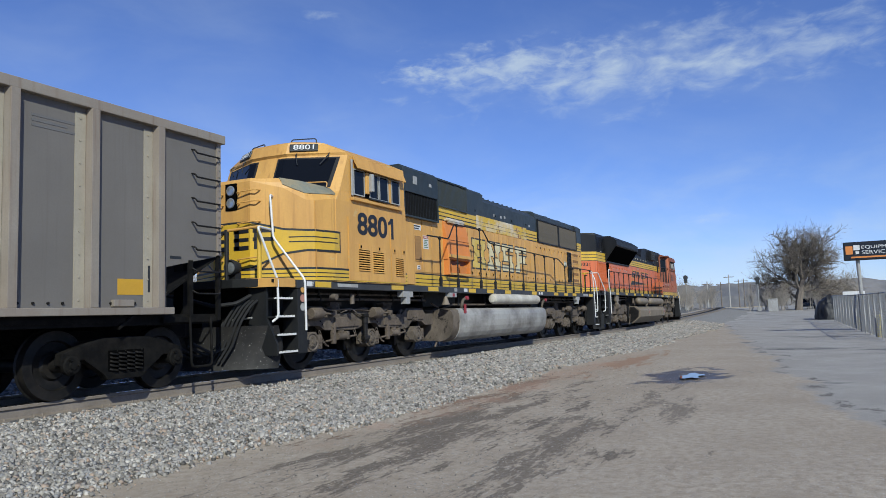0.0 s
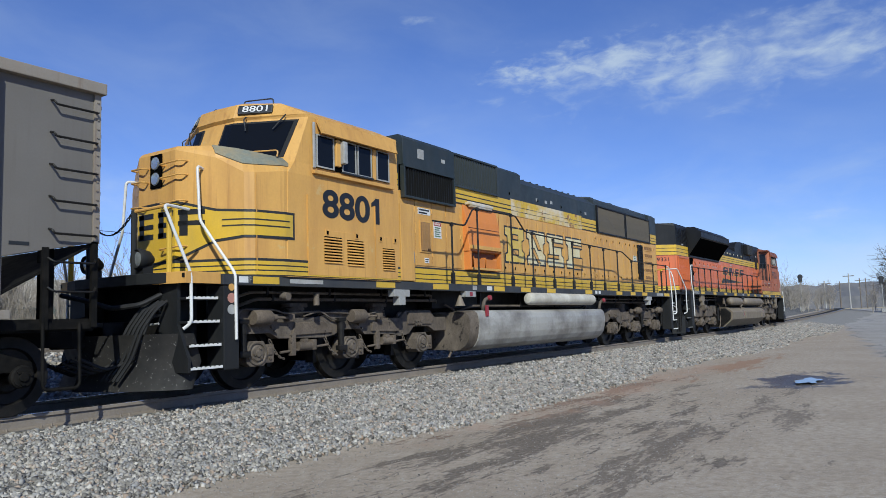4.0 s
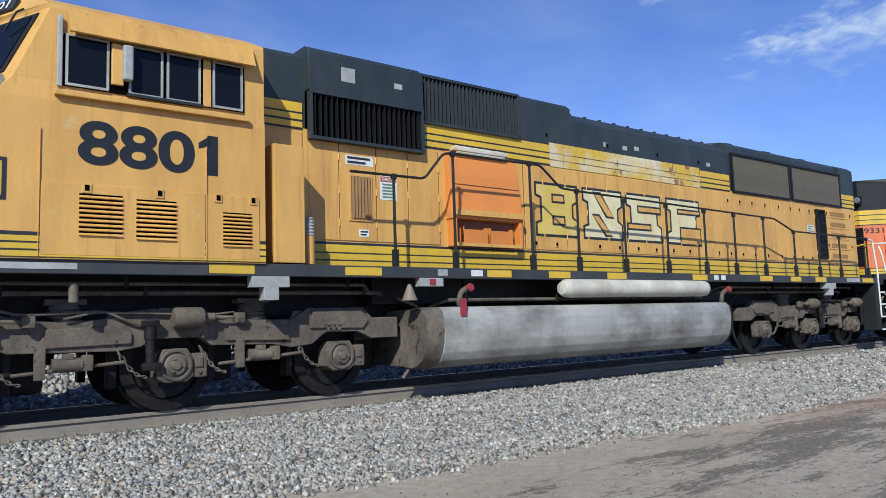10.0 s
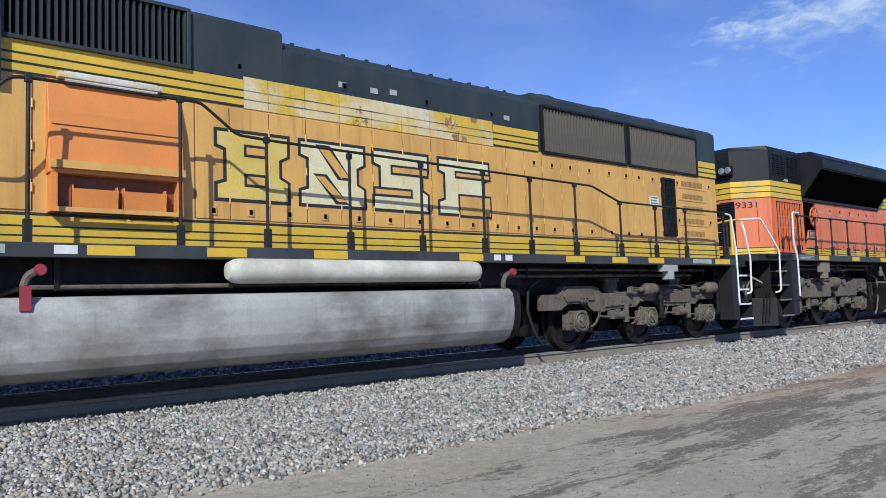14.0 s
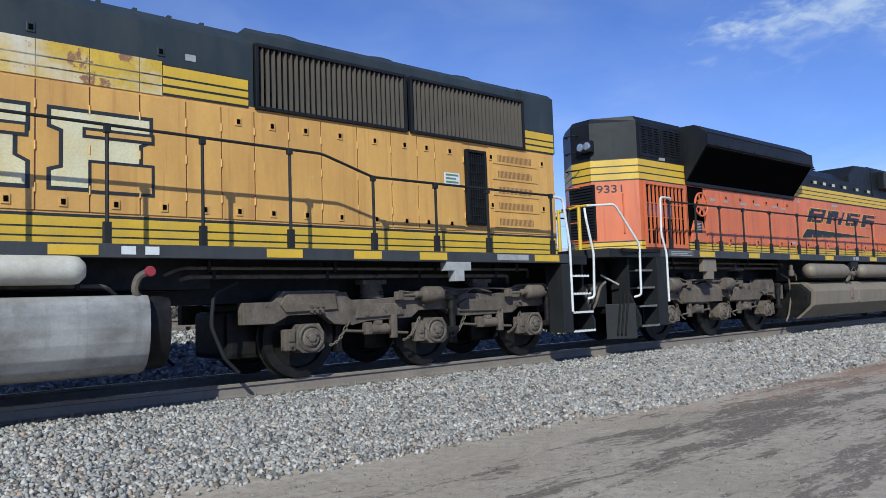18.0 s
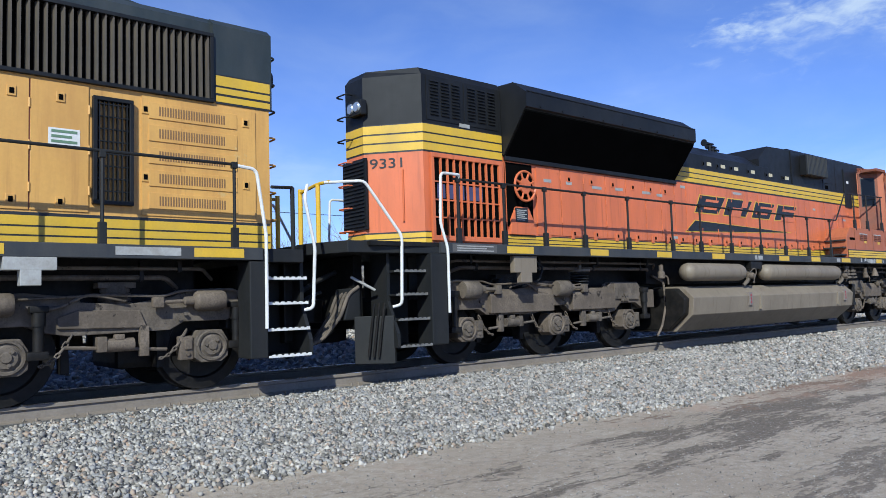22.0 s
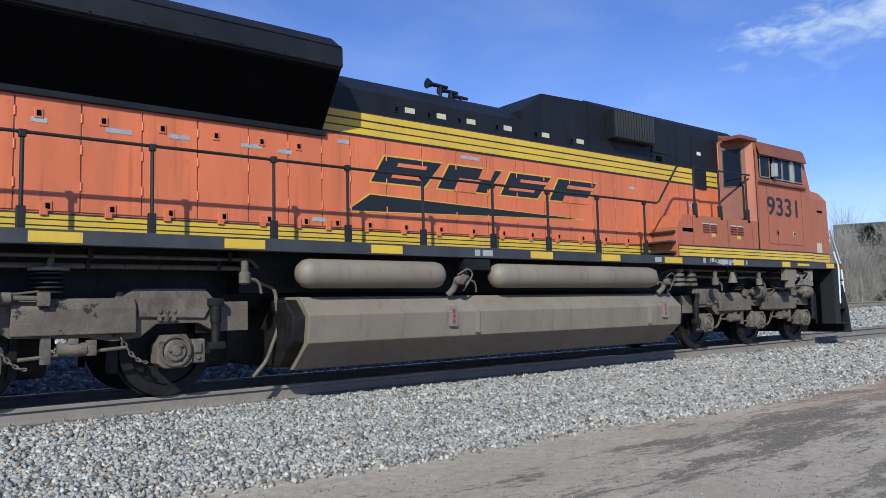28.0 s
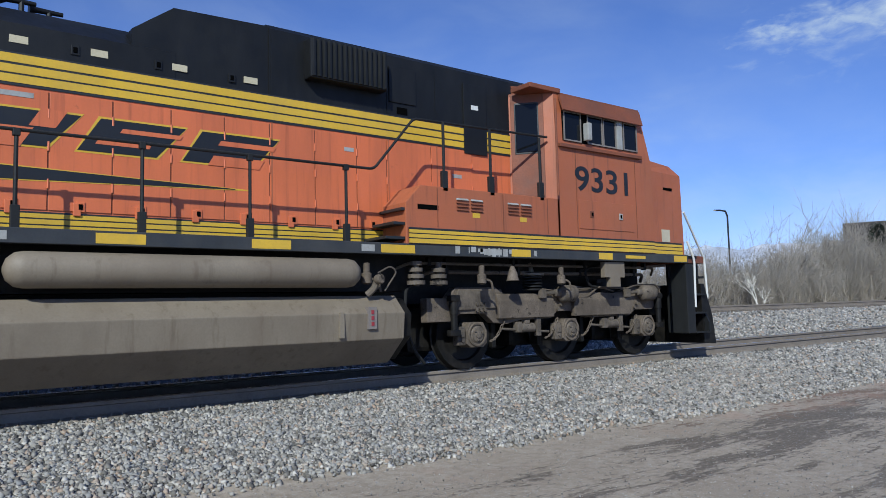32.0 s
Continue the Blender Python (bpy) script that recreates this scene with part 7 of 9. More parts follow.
    slab("instruction_plate", 36.17, 36.47, 2.26, 2.50, LINE, v, HOOD + 0.05)
    bars("instruction_print", 6, 36.2, 36.44, 2.29, 2.47, PALE, v, HOOD + 0.054)
    bm = bmesh.new()
    ring = [(36.34 + 0.25 * math.cos(a), -HOOD - 0.14, 2.86 + 0.25 * math.sin(a)) for a in [2 * math.pi * k / 28 for k in range(29)]]
    rod(bm, ring, 0.022, 8)
    wheel = part("hand_brake_wheel", bm, FRESH, v, "orange spoked hand brake wheel", True)
    for k in range(8):
        bm = bmesh.new()
        a = 2 * math.pi * (k + 0.5) / 8
        rod(bm, [(36.34 + 0.08 * math.cos(a), -HOOD - 0.14, 2.86 + 0.08 * math.sin(a)), (36.34 + 0.25 * math.cos(a), -HOOD - 0.14, 2.86 + 0.25 * math.sin(a))], 0.02, 6)
        part("spoke", bm, FRESH, wheel, "", True)
    bm = bmesh.new()
    lathe(bm, [(-HOOD - 0.18, 0.03), (-HOOD - 0.156, 0.031), (-HOOD - 0.155, 0.13), (-HOOD - 0.125, 0.13), (-HOOD - 0.124, 0.03), (-HOOD, 0.03)], 20, "y", (36.34, 0, 2.86))
    part("hub", bm, FRESH, wheel, "", True)
    # the railway's word and underline, kept as plain slanted blocks
    for x0, x1 in ((42.0, 43.15), (43.2, 44.4), (44.5, 45.55), (45.65, 46.75)):
        for dd, m, e in ((0.003, STRIPE, 0.0), (0.006, NAVY, 0.022)):
            bm = bmesh.new()
            prism(bm, [(x0 - 0.20 + e * 1.4, 2.72 + e), (x1 - 0.35 - e, 2.72 + e), (x1 - e * 1.3, 3.14 - e), (x0 + 0.05 + e, 3.14 - e)], "y", -N - dd, -N + 0.002)
            part("logo_block" if e else "logo_edge", bm, m, v, "slanted black logo block with yellow edge" if e else "")
        w_ = x1 - x0
        cut = {42.0: ((0.12, 0.50, 2.82, 2.875), (0.12, 0.50, 2.99, 3.045)), 43.2: ((0.14, 0.62, 2.72, 2.93), (0.52, 0.42, 2.95, 3.14)), 44.5: ((-0.05, 0.52, 2.83, 2.88), (0.12, 0.25, 2.98, 3.03)), 45.65: ((0.14, 0.30, 2.72, 2.84), (0.12, 0.25, 2.97, 3.03))}[x0]
        for l_, r_, z0, z1 in cut:
            bm = bmesh.new()
            k, k1 = (z0 - 2.72) * 0.595, (z1 - 2.72) * 0.595
            prism(bm, [(x0 + l_ + k, z0), (x1 - r_ + k, z0), (x1 - r_ + k1, z1), (x0 + l_ + k1, z1)], "y", -N - 0.009, -N)
            part("logo_counter", bm, FRESH, v)
    for dd, m, e in ((0.003, STRIPE, 0.0), (0.006, NAVY, 0.018)):
        bm = bmesh.new()
        prism(bm, [(41.40 + e * 2, 2.29 + e), (46.35 - e * 12, 2.445 - e * 0.2 + e * 0.3), (46.35 - e * 12, 2.455), (41.80 + e, 2.57 - e)], "y", -N - dd, -N + 0.002)
        part("logo_underline", bm, m, v, "tapering black underline")
    # corrugated blower box, hatch, door, vents on the black side
    bm = bmesh.new()
    box(bm, 47.1, 48.32, -HOOD - 0.20, -HOOD, 3.98, 4.52, 0.02)
    part("blower_box", bm, BLACK, v, "black corrugated blower box")
    bm = bmesh.new()
    prism(bm, [(-0.03, -HOOD - 0.20), (0.03, -HOOD - 0.20), (0.012, -HOOD - 0.235), (-0.012, -HOOD - 0.235)], "z", 4.0, 4.5)
    me = mesh_of("corrugation", bm, BLACK)
    for k in range(15):
        again("corrugation", me, v, 47.15 + 0.08 * k, 0, 0)
    slab("side_hatch", 48.46, 48.94, 3.90, 4.42, BLACK, v, HOOD + 0.005, d=0.02, bevel=0.006)
    slab("hood_side_door", 49.85, 50.32, 3.30, 4.40, BLACK, v, HOOD + 0.012, d=0.018, bevel=0.006)
    slab("small_label", 50.0, 50.14, 4.0, 4.07, WHITE, v, HOOD + 0.03)
    slab("small_vent", 48.6, 48.78, 3.74, 3.84, PIT, v, HOOD + 0.01)
    for x in (46.62, 48.42, 49.3):
        slab("panel_seam", x, x + 0.02, 2.07, 3.35, FRESH_CAB, v, HOOD, d=0.017)
        slab("panel_seam", x, x + 0.02, 3.72, 4.5, BLACK, v, HOOD, d=0.010)
    # horns on the roof
    for k, (x, l) in enumerate(((43.45, 0.30), (43.75, 0.24), (44.05, 0.2))):
        bm = bmesh.new()
        lathe(bm, [(x - l * 0.55, 0.085), (x - l * 0.5, 0.075), (x - l * 0.2, 0.035), (x + 0.25, 0.025)], 14, "x", (0, -0.45 + 0.1 * k, 4.52 - 0.025 * k))
        cyl(bm, (x + 0.1, -0.45 + 0.1 * k, 4.31), (x + 0.1, -0.45 + 0.1 * k, 4.52 - 0.025 * k), 0.03, 8)
        part("horn", bm, BLACK, v, "black air horn trumpet", True)
    SET_BACK[:] = 0.0, 1.0
    # battery box with sloped end, louvres
    bm = bmesh.new()
    prism(bm, [(48.46, ZD), (51.5, ZD), (51.5, 2.66), (48.72, 2.66), (48.46, 2.40)], "y", -CAB, -HOOD + 0.02, 0.01)
    part("battery_box", bm, FRESH_CAB, v, "orange battery box along the walkway")
    bm = bmesh.new()
    prism(bm, [(48.46, ZD), (51.5, ZD), (51.5, 2.66), (48.72, 2.66), (48.46, 2.40)], "y", HOOD - 0.02, CAB, 0.01)
    part("battery_box", bm, FRESH_CAB, v, "orange battery box along the walkway")
    for x0 in (49.35, 49.62, 50.35, 50.62):
        for k in range(4):
            bm = bmesh.new()
            z = 2.34 + 0.05 * k
            prism(bm, [(-CAB, z), (-CAB - 0.025, z + 0.003), (-CAB, z + 0.032)], "x", x0, x0 + 0.22)
            part("louvre_blade", bm, PALE if k == 3 else RUST_TOP, v)
    slab("box_slot", 48.66, 49.02, 2.32, 2.39, PIT, v, CAB)
    for x in (49.0, 50.25, 51.2):
        slab("panel_seam", x, x + 0.012, ZD + 0.25, 2.64, RUST_TOP, v, CAB, d=0.005)
    for x, z in ((49.65, 2.25), (50.6, 2.24)):
        slab("yellow_label", x, x + 0.14, z, z + 0.07, STRIPE, v, CAB)
    for k in range(3):
        bm = bmesh.new()
        box(bm, 48.14 + 0.13 * k, 48.46, -CAB + 0.02, -HOOD, ZD + 0.06 + 0.20 * k, ZD + 0.10 + 0.20 * k, 0.005)
        part("walkway_step", bm, LINE, v, "dark inside step to the upper walkway")
    # cab
    bm = bmesh.new()
    def cab_ring(z, yw, f):
        return [(51.45, -yw, z), (f, -yw, z), (f + 0.25, -0.5, z), (f + 0.25, 0.5, z), (f, yw, z), (51.45, yw, z), (50.95, HOOD - 0.02, z), (50.95, -HOOD + 0.02, z)]
    hull(bm, [cab_ring(ZD, CAB, 53.95), cab_ring(3.5, CAB, 53.92), cab_ring(4.40, CAB - 0.02, 53.66), cab_ring(4.58, CAB - 0.45, 53.5)])
    part("cab", bm, FRESH_CAB, v, "sooty orange crew cab")
    bm = bmesh.new()
    hull(bm, [cab_ring(4.40, CAB - 0.015, 53.67), cab_ring(4.44, CAB - 0.02, 53.65), cab_ring(4.60, CAB - 0.45, 53.5)])
    part("cab_roof", bm, RUST_TOP, v, "rust-brown cab roof")
    bm = bmesh.new()
    hull(bm, [[(53.6, -1.49, ZD), (54.98, -1.45, ZD), (55.05, -0.6, ZD), (55.05, 0.6, ZD), (54.98, 1.45, ZD), (53.6, 1.5, ZD)], [(53.6, -1.5, 3.38), (54.99, -1.42, 3.36), (55.06, -0.6, 3.36), (55.06, 0.6, 3.36), (54.99, 1.42, 3.36), (53.6, 1.5, 3.38)],
              [(53.6, -1.46, 3.60), (54.74, -1.36, 3.54), (54.80, -0.6, 3.55), (54.80, 0.6, 3.55), (54.74, 1.36, 3.54), (53.6, 1.46, 3.60)]])
    part("nose", bm, FRESH_CAB, v, "orange short nose")
    for s in (-1, 1):
        bm = bmesh.new()
        box(bm, 51.62, 53.56, min(s * (CAB - 0.05), s * (CAB + 0.004)), max(s * (CAB - 0.05), s * (CAB + 0.004)), 3.64, 4.14)
        part("window_band", bm, PIT, v)
        for x0, x1 in ((51.64, 52.06), (52.22, 52.60), (52.62, 52.96), (53.16, 53.54)):
            bm = bmesh.new()
            box(bm, x0 + 0.02, x1 - 0.02, min(s * CAB, s * (CAB + 0.010)), max(s * CAB, s * (CAB + 0.010)), 3.67, 4.12)
            part("window_pane", bm, GLASS, v)
            bm = bmesh.new()
            for q in ((x0, x1, 3.645, 3.67), (x0, x1, 4.12, 4.14), (x0, x0 + 0.022, 3.67, 4.12), (x1 - 0.022, x1, 3.67, 4.12)):
                box(bm, q[0], q[1], min(s * CAB, s * (CAB + 0.022)), max(s * CAB, s * (CAB + 0.022)), q[2], q[3])
            part("window_frame", bm, TRIM, v, "sooty window frame")
        bm = bmesh.new()
        prism(bm, [(s * CAB, 4.40), (s * (CAB + 0.03), 4.39), (s * (CAB + 0.10), 4.13), (s * (CAB + 0.08), 4.12), (s * CAB, 4.34)], "x", 51.55, 53.62)
        part("sun_visor", bm, RUST_TOP, v, "rust-brown fixed sun visor")
        bm = bmesh.new()
        box(bm, 51.5, 53.62, min(s * CAB, s * (CAB + 0.06)), max(s * CAB, s * (CAB + 0.06)), 3.52, 3.58, 0.01)
        part("arm_rest_ledge", bm, RUST_TOP, v)
        bm = bmesh.new()
        box(bm, 52.10, 52.20, min(s * (CAB + 0.02), s * (CAB + 0.14)), max(s * (CAB + 0.02), s * (CAB + 0.14)), 3.68, 3.98, 0.02)
        part("side_mirror", bm, PALE, v)
        bm = bmesh.new()
        box(bm, 52.98, 53.12, min(s * CAB, s * (CAB + 0.03)), max(s * CAB, s * (CAB + 0.03)), 3.64, 4.14, 0.006)
        part("window_pillar", bm, PALE, v)
        slab("access_door", 51.95, 53.35, 2.20, 2.68, FRESH_CAB, v, CAB, d=0.012, side=s, bevel=0.004)
        slab("lower_band_border", 48.5, 53.92, ZD + 0.005, 2.06, LINE, v, CAB, d=0.014, side=s)
        for z0, z1 in ((ZD + 0.015, ZD + 0.075), (ZD + 0.09, ZD + 0.14), (ZD + 0.155, ZD + 0.20)):
            slab("lower_band", 48.5, 53.93, z0, z1, STRIPE, v, CAB, d=0.018, side=s)
        for z0, z1, m, d in ((ZD + 0.005, 2.06, LINE, 0.003), (ZD + 0.015, ZD + 0.075, STRIPE, 0.006), (ZD + 0.09, ZD + 0.14, STRIPE, 0.006), (ZD + 0.155, ZD + 0.20, STRIPE, 0.006)):
            bm = bmesh.new()
            prism(bm, [(53.93, s * (1.487 + d)), (54.92, s * (1.45 + d)), (54.92, s * 1.40), (53.93, s * 1.40)], "z", z0, z1)
            part("lower_band", bm, m, v)
        slab("nose_slot", 54.35, 54.68, 3.05, 3.10, PIT, v, 1.44, d=0.012, side=s)
        slab("number_plate", 54.28, 54.52, 2.07, 2.30, surface("cream_plate", (0.5, 0.44, 0.32), 0.6), v, 1.46, d=0.012, side=s)
        latch(v, 52.25, 2.45, CAB + 0.012, RUST_TOP, s)
        latch(v, 53.0, 2.45, CAB + 0.012, PALE, s)
    for x, w in ((51.9, 0.012), (53.45, 0.012)):
        slab("panel_seam", x, x + w, 2.1, 3.5, RUST_TOP, v, CAB, d=0.005)
    lettering("road_number", "9331", 0.42, 51.88, -CAB - 0.004, 2.83, NAVY, v, "black painted road number 9331", squeeze=1.36, bold=0.006)
    # rear cab door standing in the angled back wall
    ang = math.degrees(math.atan2(-CAB + HOOD, 0.5))
    for nm, mat, u0, u1, z0, z1, d in (("cab_door", RUST_TOP, 0.06, 0.60, 2.68, 4.42, 0.02), ("door_window", GLASS, 0.14, 0.50, 3.45, 4.25, 0.03), ("door_seal", LINE, 0.12, 0.52, 3.42, 4.28, 0.024)):
        bm = bmesh.new()
        box(bm, u0, u1, -d, 0.0, z0, z1, 0.01)
        o = part(nm, bm, mat, v, "orange cab door with tall window" if nm == "cab_door" else "", local=True)
        o.matrix_basis = pose(50.95 - ORIGIN[0], -HOOD + 0.02, 0, 0, 0, ang)
    bm = bmesh.new()
    rod(bm, [(51.42, -1.60, 2.7), (51.42, -1.60, 4.3)], 0.018)
    part("cab_grab_rail", bm, RUST_TOP, v)
    bm = bmesh.new()
    box(bm, 50.9, 51.6, -1.56, -1.12, 4.42, 4.50, 0.015)
    part("door_awning", bm, RUST_TOP, v)
    SET_BACK[:] = 0.14, 1.02
    t = lettering("rear_number", "9331", 0.155, ORIGIN[0], 0, 0, NAVY, v, "small black number 9331", squeeze=0.52, bold=0.001)
    wall = math.degrees(math.atan2(-HOOD + 0.25, 34.24 - 33.63))
    nv = Vector((-0.763, -0.646, 0)).normalized() * 0.006
    t.matrix_basis = pose(33.83 - ORIGIN[0] + nv.x, -0.321 + nv.y, 3.07, 0, 0, wall)
    bm = bmesh.new()
    rod(bm, [(34.03 + nv.x * 4, -0.722 + nv.y * 4, 2.2), (34.03 + nv.x * 4, -0.722 + nv.y * 4, 3.0)], 0.014)
    part("grab_rail", bm, FRESH, v)
    # rear face louvres and lamp, ladder irons
    bm = bmesh.new()
    box(bm, 33.60, 33.635, -0.33, 0.33, 2.1, 3.2, 0.005)
    for k in range(18):
        prism(bm, [(33.60, 2.15 + k * 0.058), (33.575, 2.155 + k * 0.058), (33.599, 2.19 + k * 0.058)], "y", -0.29, 0.29)
    part("end_louvre_door", bm, BLACK, v, "black louvred end door")
    bm = bmesh.new()
    box(bm, 33.50, 33.64, -0.36, -0.02, 3.86, 4.10, 0.03)
    rl = part("rear_headlight_box", bm, BLACK, v, "twin rear headlight")
    for k in (0, 1):
        bm = bmesh.new()
        lathe(bm, [(33.48, 0.02), (33.475, 0.07), (33.49, 0.085), (33.54, 0.09)], 18, "x", (0, -0.27 + 0.17 * k, 3.98))
        part("headlight_lens", bm, LAMP_GLASS, rl, "", True)
    for k in range(7):
        bm = bmesh.new()
        z = 2.1 + 0.36 * k
        rod(bm, curve_pts([(33.64, 0.34, z), (33.50, 0.34, z), (33.50, 0.05, z), (33.64, 0.05, z)]), 0.013, 6)
        part("ladder_iron", bm, FRESH if z < 3.2 else BLACK, v)
    SET_BACK[:] = 0.0, 1.0
    # handrails
    posts = [(34.60, 2.80), (35.56, 2.78), (36.52, 2.80), (37.54, 2.80), (38.80, 2.80), (40.24, 2.82), (41.28, 2.82), (42.50, 2.82), (43.82, 2.80), (45.02, 2.80), (46.25, 2.80), (47.56, 2.81)]
    hi = [(49.16, 3.62), (50.05, 3.62), (51.1, 3.62)]
    for s in (-1, 1):
        handrail_run(v, posts, [1.76] * 12, 1.50, side=s, rail_pts=[(34.5, 2.80), (47.99, 2.82), (48.66, 3.60), (51.3, 3.66)])
        for x, z in hi:
            bm = bmesh.new()
            cyl(bm, (x, s * 1.52, 2.6), (x, s * 1.52, z), 0.022, 8)
            box(bm, x - 0.05, x + 0.05, s * 1.52 - 0.03, s * 1.52 + 0.03, 2.6, 2.9, 0.01)
            part("railing_post", bm, SILL, v)
        bm = bmesh.new()
        rod(bm, curve_pts([(32.56, s * 1.05, 2.65), (33.02, s * 1.35, 2.67), (33.53, s * 1.5, 1.91), (33.50, s * 1.5, 0.95), (33.42, s * 1.4, 0.92)]), 0.022)
        part("step_handrail", bm, WHITE, v, "white painted grab rail", True)
        bm = bmesh.new()
        rod(bm, curve_pts([(34.6, s * 1.50, 2.80), (34.61, s * 1.54, 2.86), (34.23, s * 1.55, 2.86), (34.20, s * 1.55, 2.12), (34.31, s * 1.57, 1.75), (34.31, s * 1.57, 0.81)]), 0.022)
        part("step_handrail", bm, WHITE, v, "white painted grab rail", True)
        for y in (0.35, 0.85):
            bm = bmesh.new()
            cyl(bm, (32.58, s * y, ZD), (32.58, s * y, 2.65), 0.035, 10)
            part("platform_post", bm, STRIPE, v, "yellow platform post")
        bm = bmesh.new()
        rod(bm, curve_pts([(32.58, s * 0.35, 2.6), (32.58, s * 0.85, 2.66), (32.62, s * 1.1, 2.66)]), 0.025)
        part("platform_rail", bm, STRIPE, v)
        # front white rails
        bm = bmesh.new()
        rod(bm, curve_pts([(55.02, s * 1.45, 2.67), (55.85, s * 1.30, 1.80), (55.83, s * 1.35, 0.99), (55.7, s * 1.3, 0.95)]), 0.022)
        part("step_handrail", bm, WHITE, v, "white painted grab rail", True)
        bm = bmesh.new()
        rod(bm, curve_pts([(54.97, s * 1.53, 2.10), (55.14, s * 1.55, 1.75), (55.11, s * 1.55, 0.85)]), 0.022)
        part("step_handrail", bm, WHITE, v, "white painted grab rail", True)
        hoses(v, 32.55, -1, s, ZD)
    step_well(v, 33.42, 34.0, (0.38, 0.75, 1.10, 1.43), (34.0, 34.30), ZD, -1, STEP_WORN)
    step_well(v, 55.1, 55.6, (0.38, 0.75, 1.10, 1.43), (54.86, 55.1), ZD, 1, SILL)
    bm = bmesh.new()
    box(bm, 33.10, 33.25, -0.9, 0.9, 0.62, ZD - 0.16, 0.02)
    part("pilot_plate", bm, SHADE_BLACK, v)
    for s in (-1, 1):
        bm = bmesh.new()
        prism(bm, [(33.02, s * 1.02), (33.08, s * 0.99), (33.46, s * 1.40), (33.40, s * 1.44)], "z", 0.14, 0.80, 0.008)
        part("ballast_plough", bm, SILL, v, "dusty dark steel plough wing")
        bm = bmesh.new()
        prism(bm, [(32.90, 0.75), (33.02, 1.20), (33.18, 1.20), (33.18, 0.75)], "y", min(s * 0.55, s * 0.95), max(s * 0.55, s * 0.95), 0.02)
        part("receptacle_box", bm, SILL, v, "dark angled cable receptacle")
        # these hoses take the lighter truck paint, so sunlight is in their colour
        for k in range(4):
            bm = bmesh.new()
            yy = s * (0.95 - 0.10 * k)
            rod(bm, curve_pts([(33.15, yy, 1.22 - 0.03 * k), (32.98, yy, 1.12), (32.85, yy - s * 0.02, 0.80), (32.62, yy - s * 0.12, 0.50 - 0.02 * k), (32.30, yy - s * 0.22, 0.38 - 0.02 * k)]), 0.027)
            part("air_hose", bm, TRUCK, v, "black rubber air hose, coloured lighter as if sunlit", True)
        for k in range(3):
            bm = bmesh.new()
            rod(bm, [(33.20 + 0.05 * k, s * (1.26 + 0.05 * k), 0.98), (33.12 + 0.05 * k, s * (1.21 + 0.05 * k), 0.24)], 0.018)
            part("plough_rib", bm, STEEL, v)
    bm = bmesh.new()
    rod(bm, curve_pts([(33.05, -0.5, 1.45), (32.7, -0.5, 1.30), (32.35, -0.35, 1.05), (31.95, -0.3, 0.98), (31.75, -0.35, 1.25)]), 0.036)
    part("control_cable", bm, HOSE, v, "thick black jumper cable between the engines", True)
    bm = bmesh.new()
    rod(bm, [(33.30, -1.15, 1.16), (33.02, -0.95, 1.36)], 0.02)
    part("uncoupling_lever", bm, PALE, v, "bare steel uncoupling lever")
    bm = bmesh.new()
    prism(bm, [(55.55, 0.15), (55.95, 0.12), (55.85, 0.7), (55.62, 1.3), (55.5, 1.3)], "y", -1.42, 1.42, 0.01)
    part("snow_plough", bm, STEEL, v, "black steel plough plate")
    coupler(v, 32.8, -1)
    coupler(v, 55.6, 1)
    # tank and reservoirs
    prof = [(-1.0, 0.22), (-1.22, 0.22), (-1.62, 0.56), (-1.66, 0.90), (-1.42, 1.13), (-1.0, 1.14)]
    bm = bmesh.new()
    prism(bm, prof + [(-y, z) for y, z in prof[::-1]], "x", 40.62, 48.34, 0.012)
    part("fuel_tank", bm, TANK_B, v, "dusty tan faceted fuel tank")
    for x in (43.3, 47.35):
        bm = bmesh.new()
        box(bm, x, x + 0.06, -1.675, -1.60, 0.6, 0.92)
        part("tank_strap", bm, TANK_B, v)
    for x in (40.45, 48.34):
        bm = bmesh.new()
        k = 0.94
        prism(bm, [(y * k, 0.26 + (z - 0.22) * 0.92) for y, z in prof + [(-y, z) for y, z in prof[::-1]]], "x", x, x + 0.18, 0.02)
        part("tank_end", bm, STEEL, v)
    for s in (-1, 1):
        for x0, x1 in ((40.52, 42.82), (43.72, 47.72)):
            bm = bmesh.new()
            lathe(bm, [(x0, 0.03), (x0 + 0.03, 0.11), (x0 + 0.10, 0.17), (x0 + 0.18, 0.185), (x1 - 0.18, 0.185), (x1 - 0.10, 0.17), (x1 - 0.03, 0.11), (x1, 0.03)], 26, "x", (0, s * 1.52, 1.42))
            part("air_reservoir", bm, TANK_B, v, "long dusty tan air reservoir", True)
    for x, z in ((43.0, 1.34), (47.95, 1.34)):
        bm = bmesh.new()
        lathe(bm, [(-1.60, 0.06), (-1.68, 0.07), (-1.71, 0.05)], 14, "y", (x, 0, z))
        part("fuel_filler_cap", bm, TRUCK_LIGHT, v, "fuel filler cap", True)
        bm = bmesh.new()
        rod(bm, curve_pts([(x, -1.6, z), (x - 0.02, -1.56, z - 0.12), (x - 0.1, -1.5, z - 0.2)]), 0.045)
        rod(bm, curve_pts([(x + 0.1, -1.62, z - 0.15), (x + 0.3, -1.62, z + 0.1), (x + 0.2, -1.62, z + 0.18), (x, -1.62, z + 0.08)]), 0.012)
        part("fuel_filler_pipe", bm, TRUCK, v, "", True)
        slab("sight_glass_frame", x - 0.19, x - 0.06, 0.70, 0.98, TRIM, v, 1.60, d=0.075)
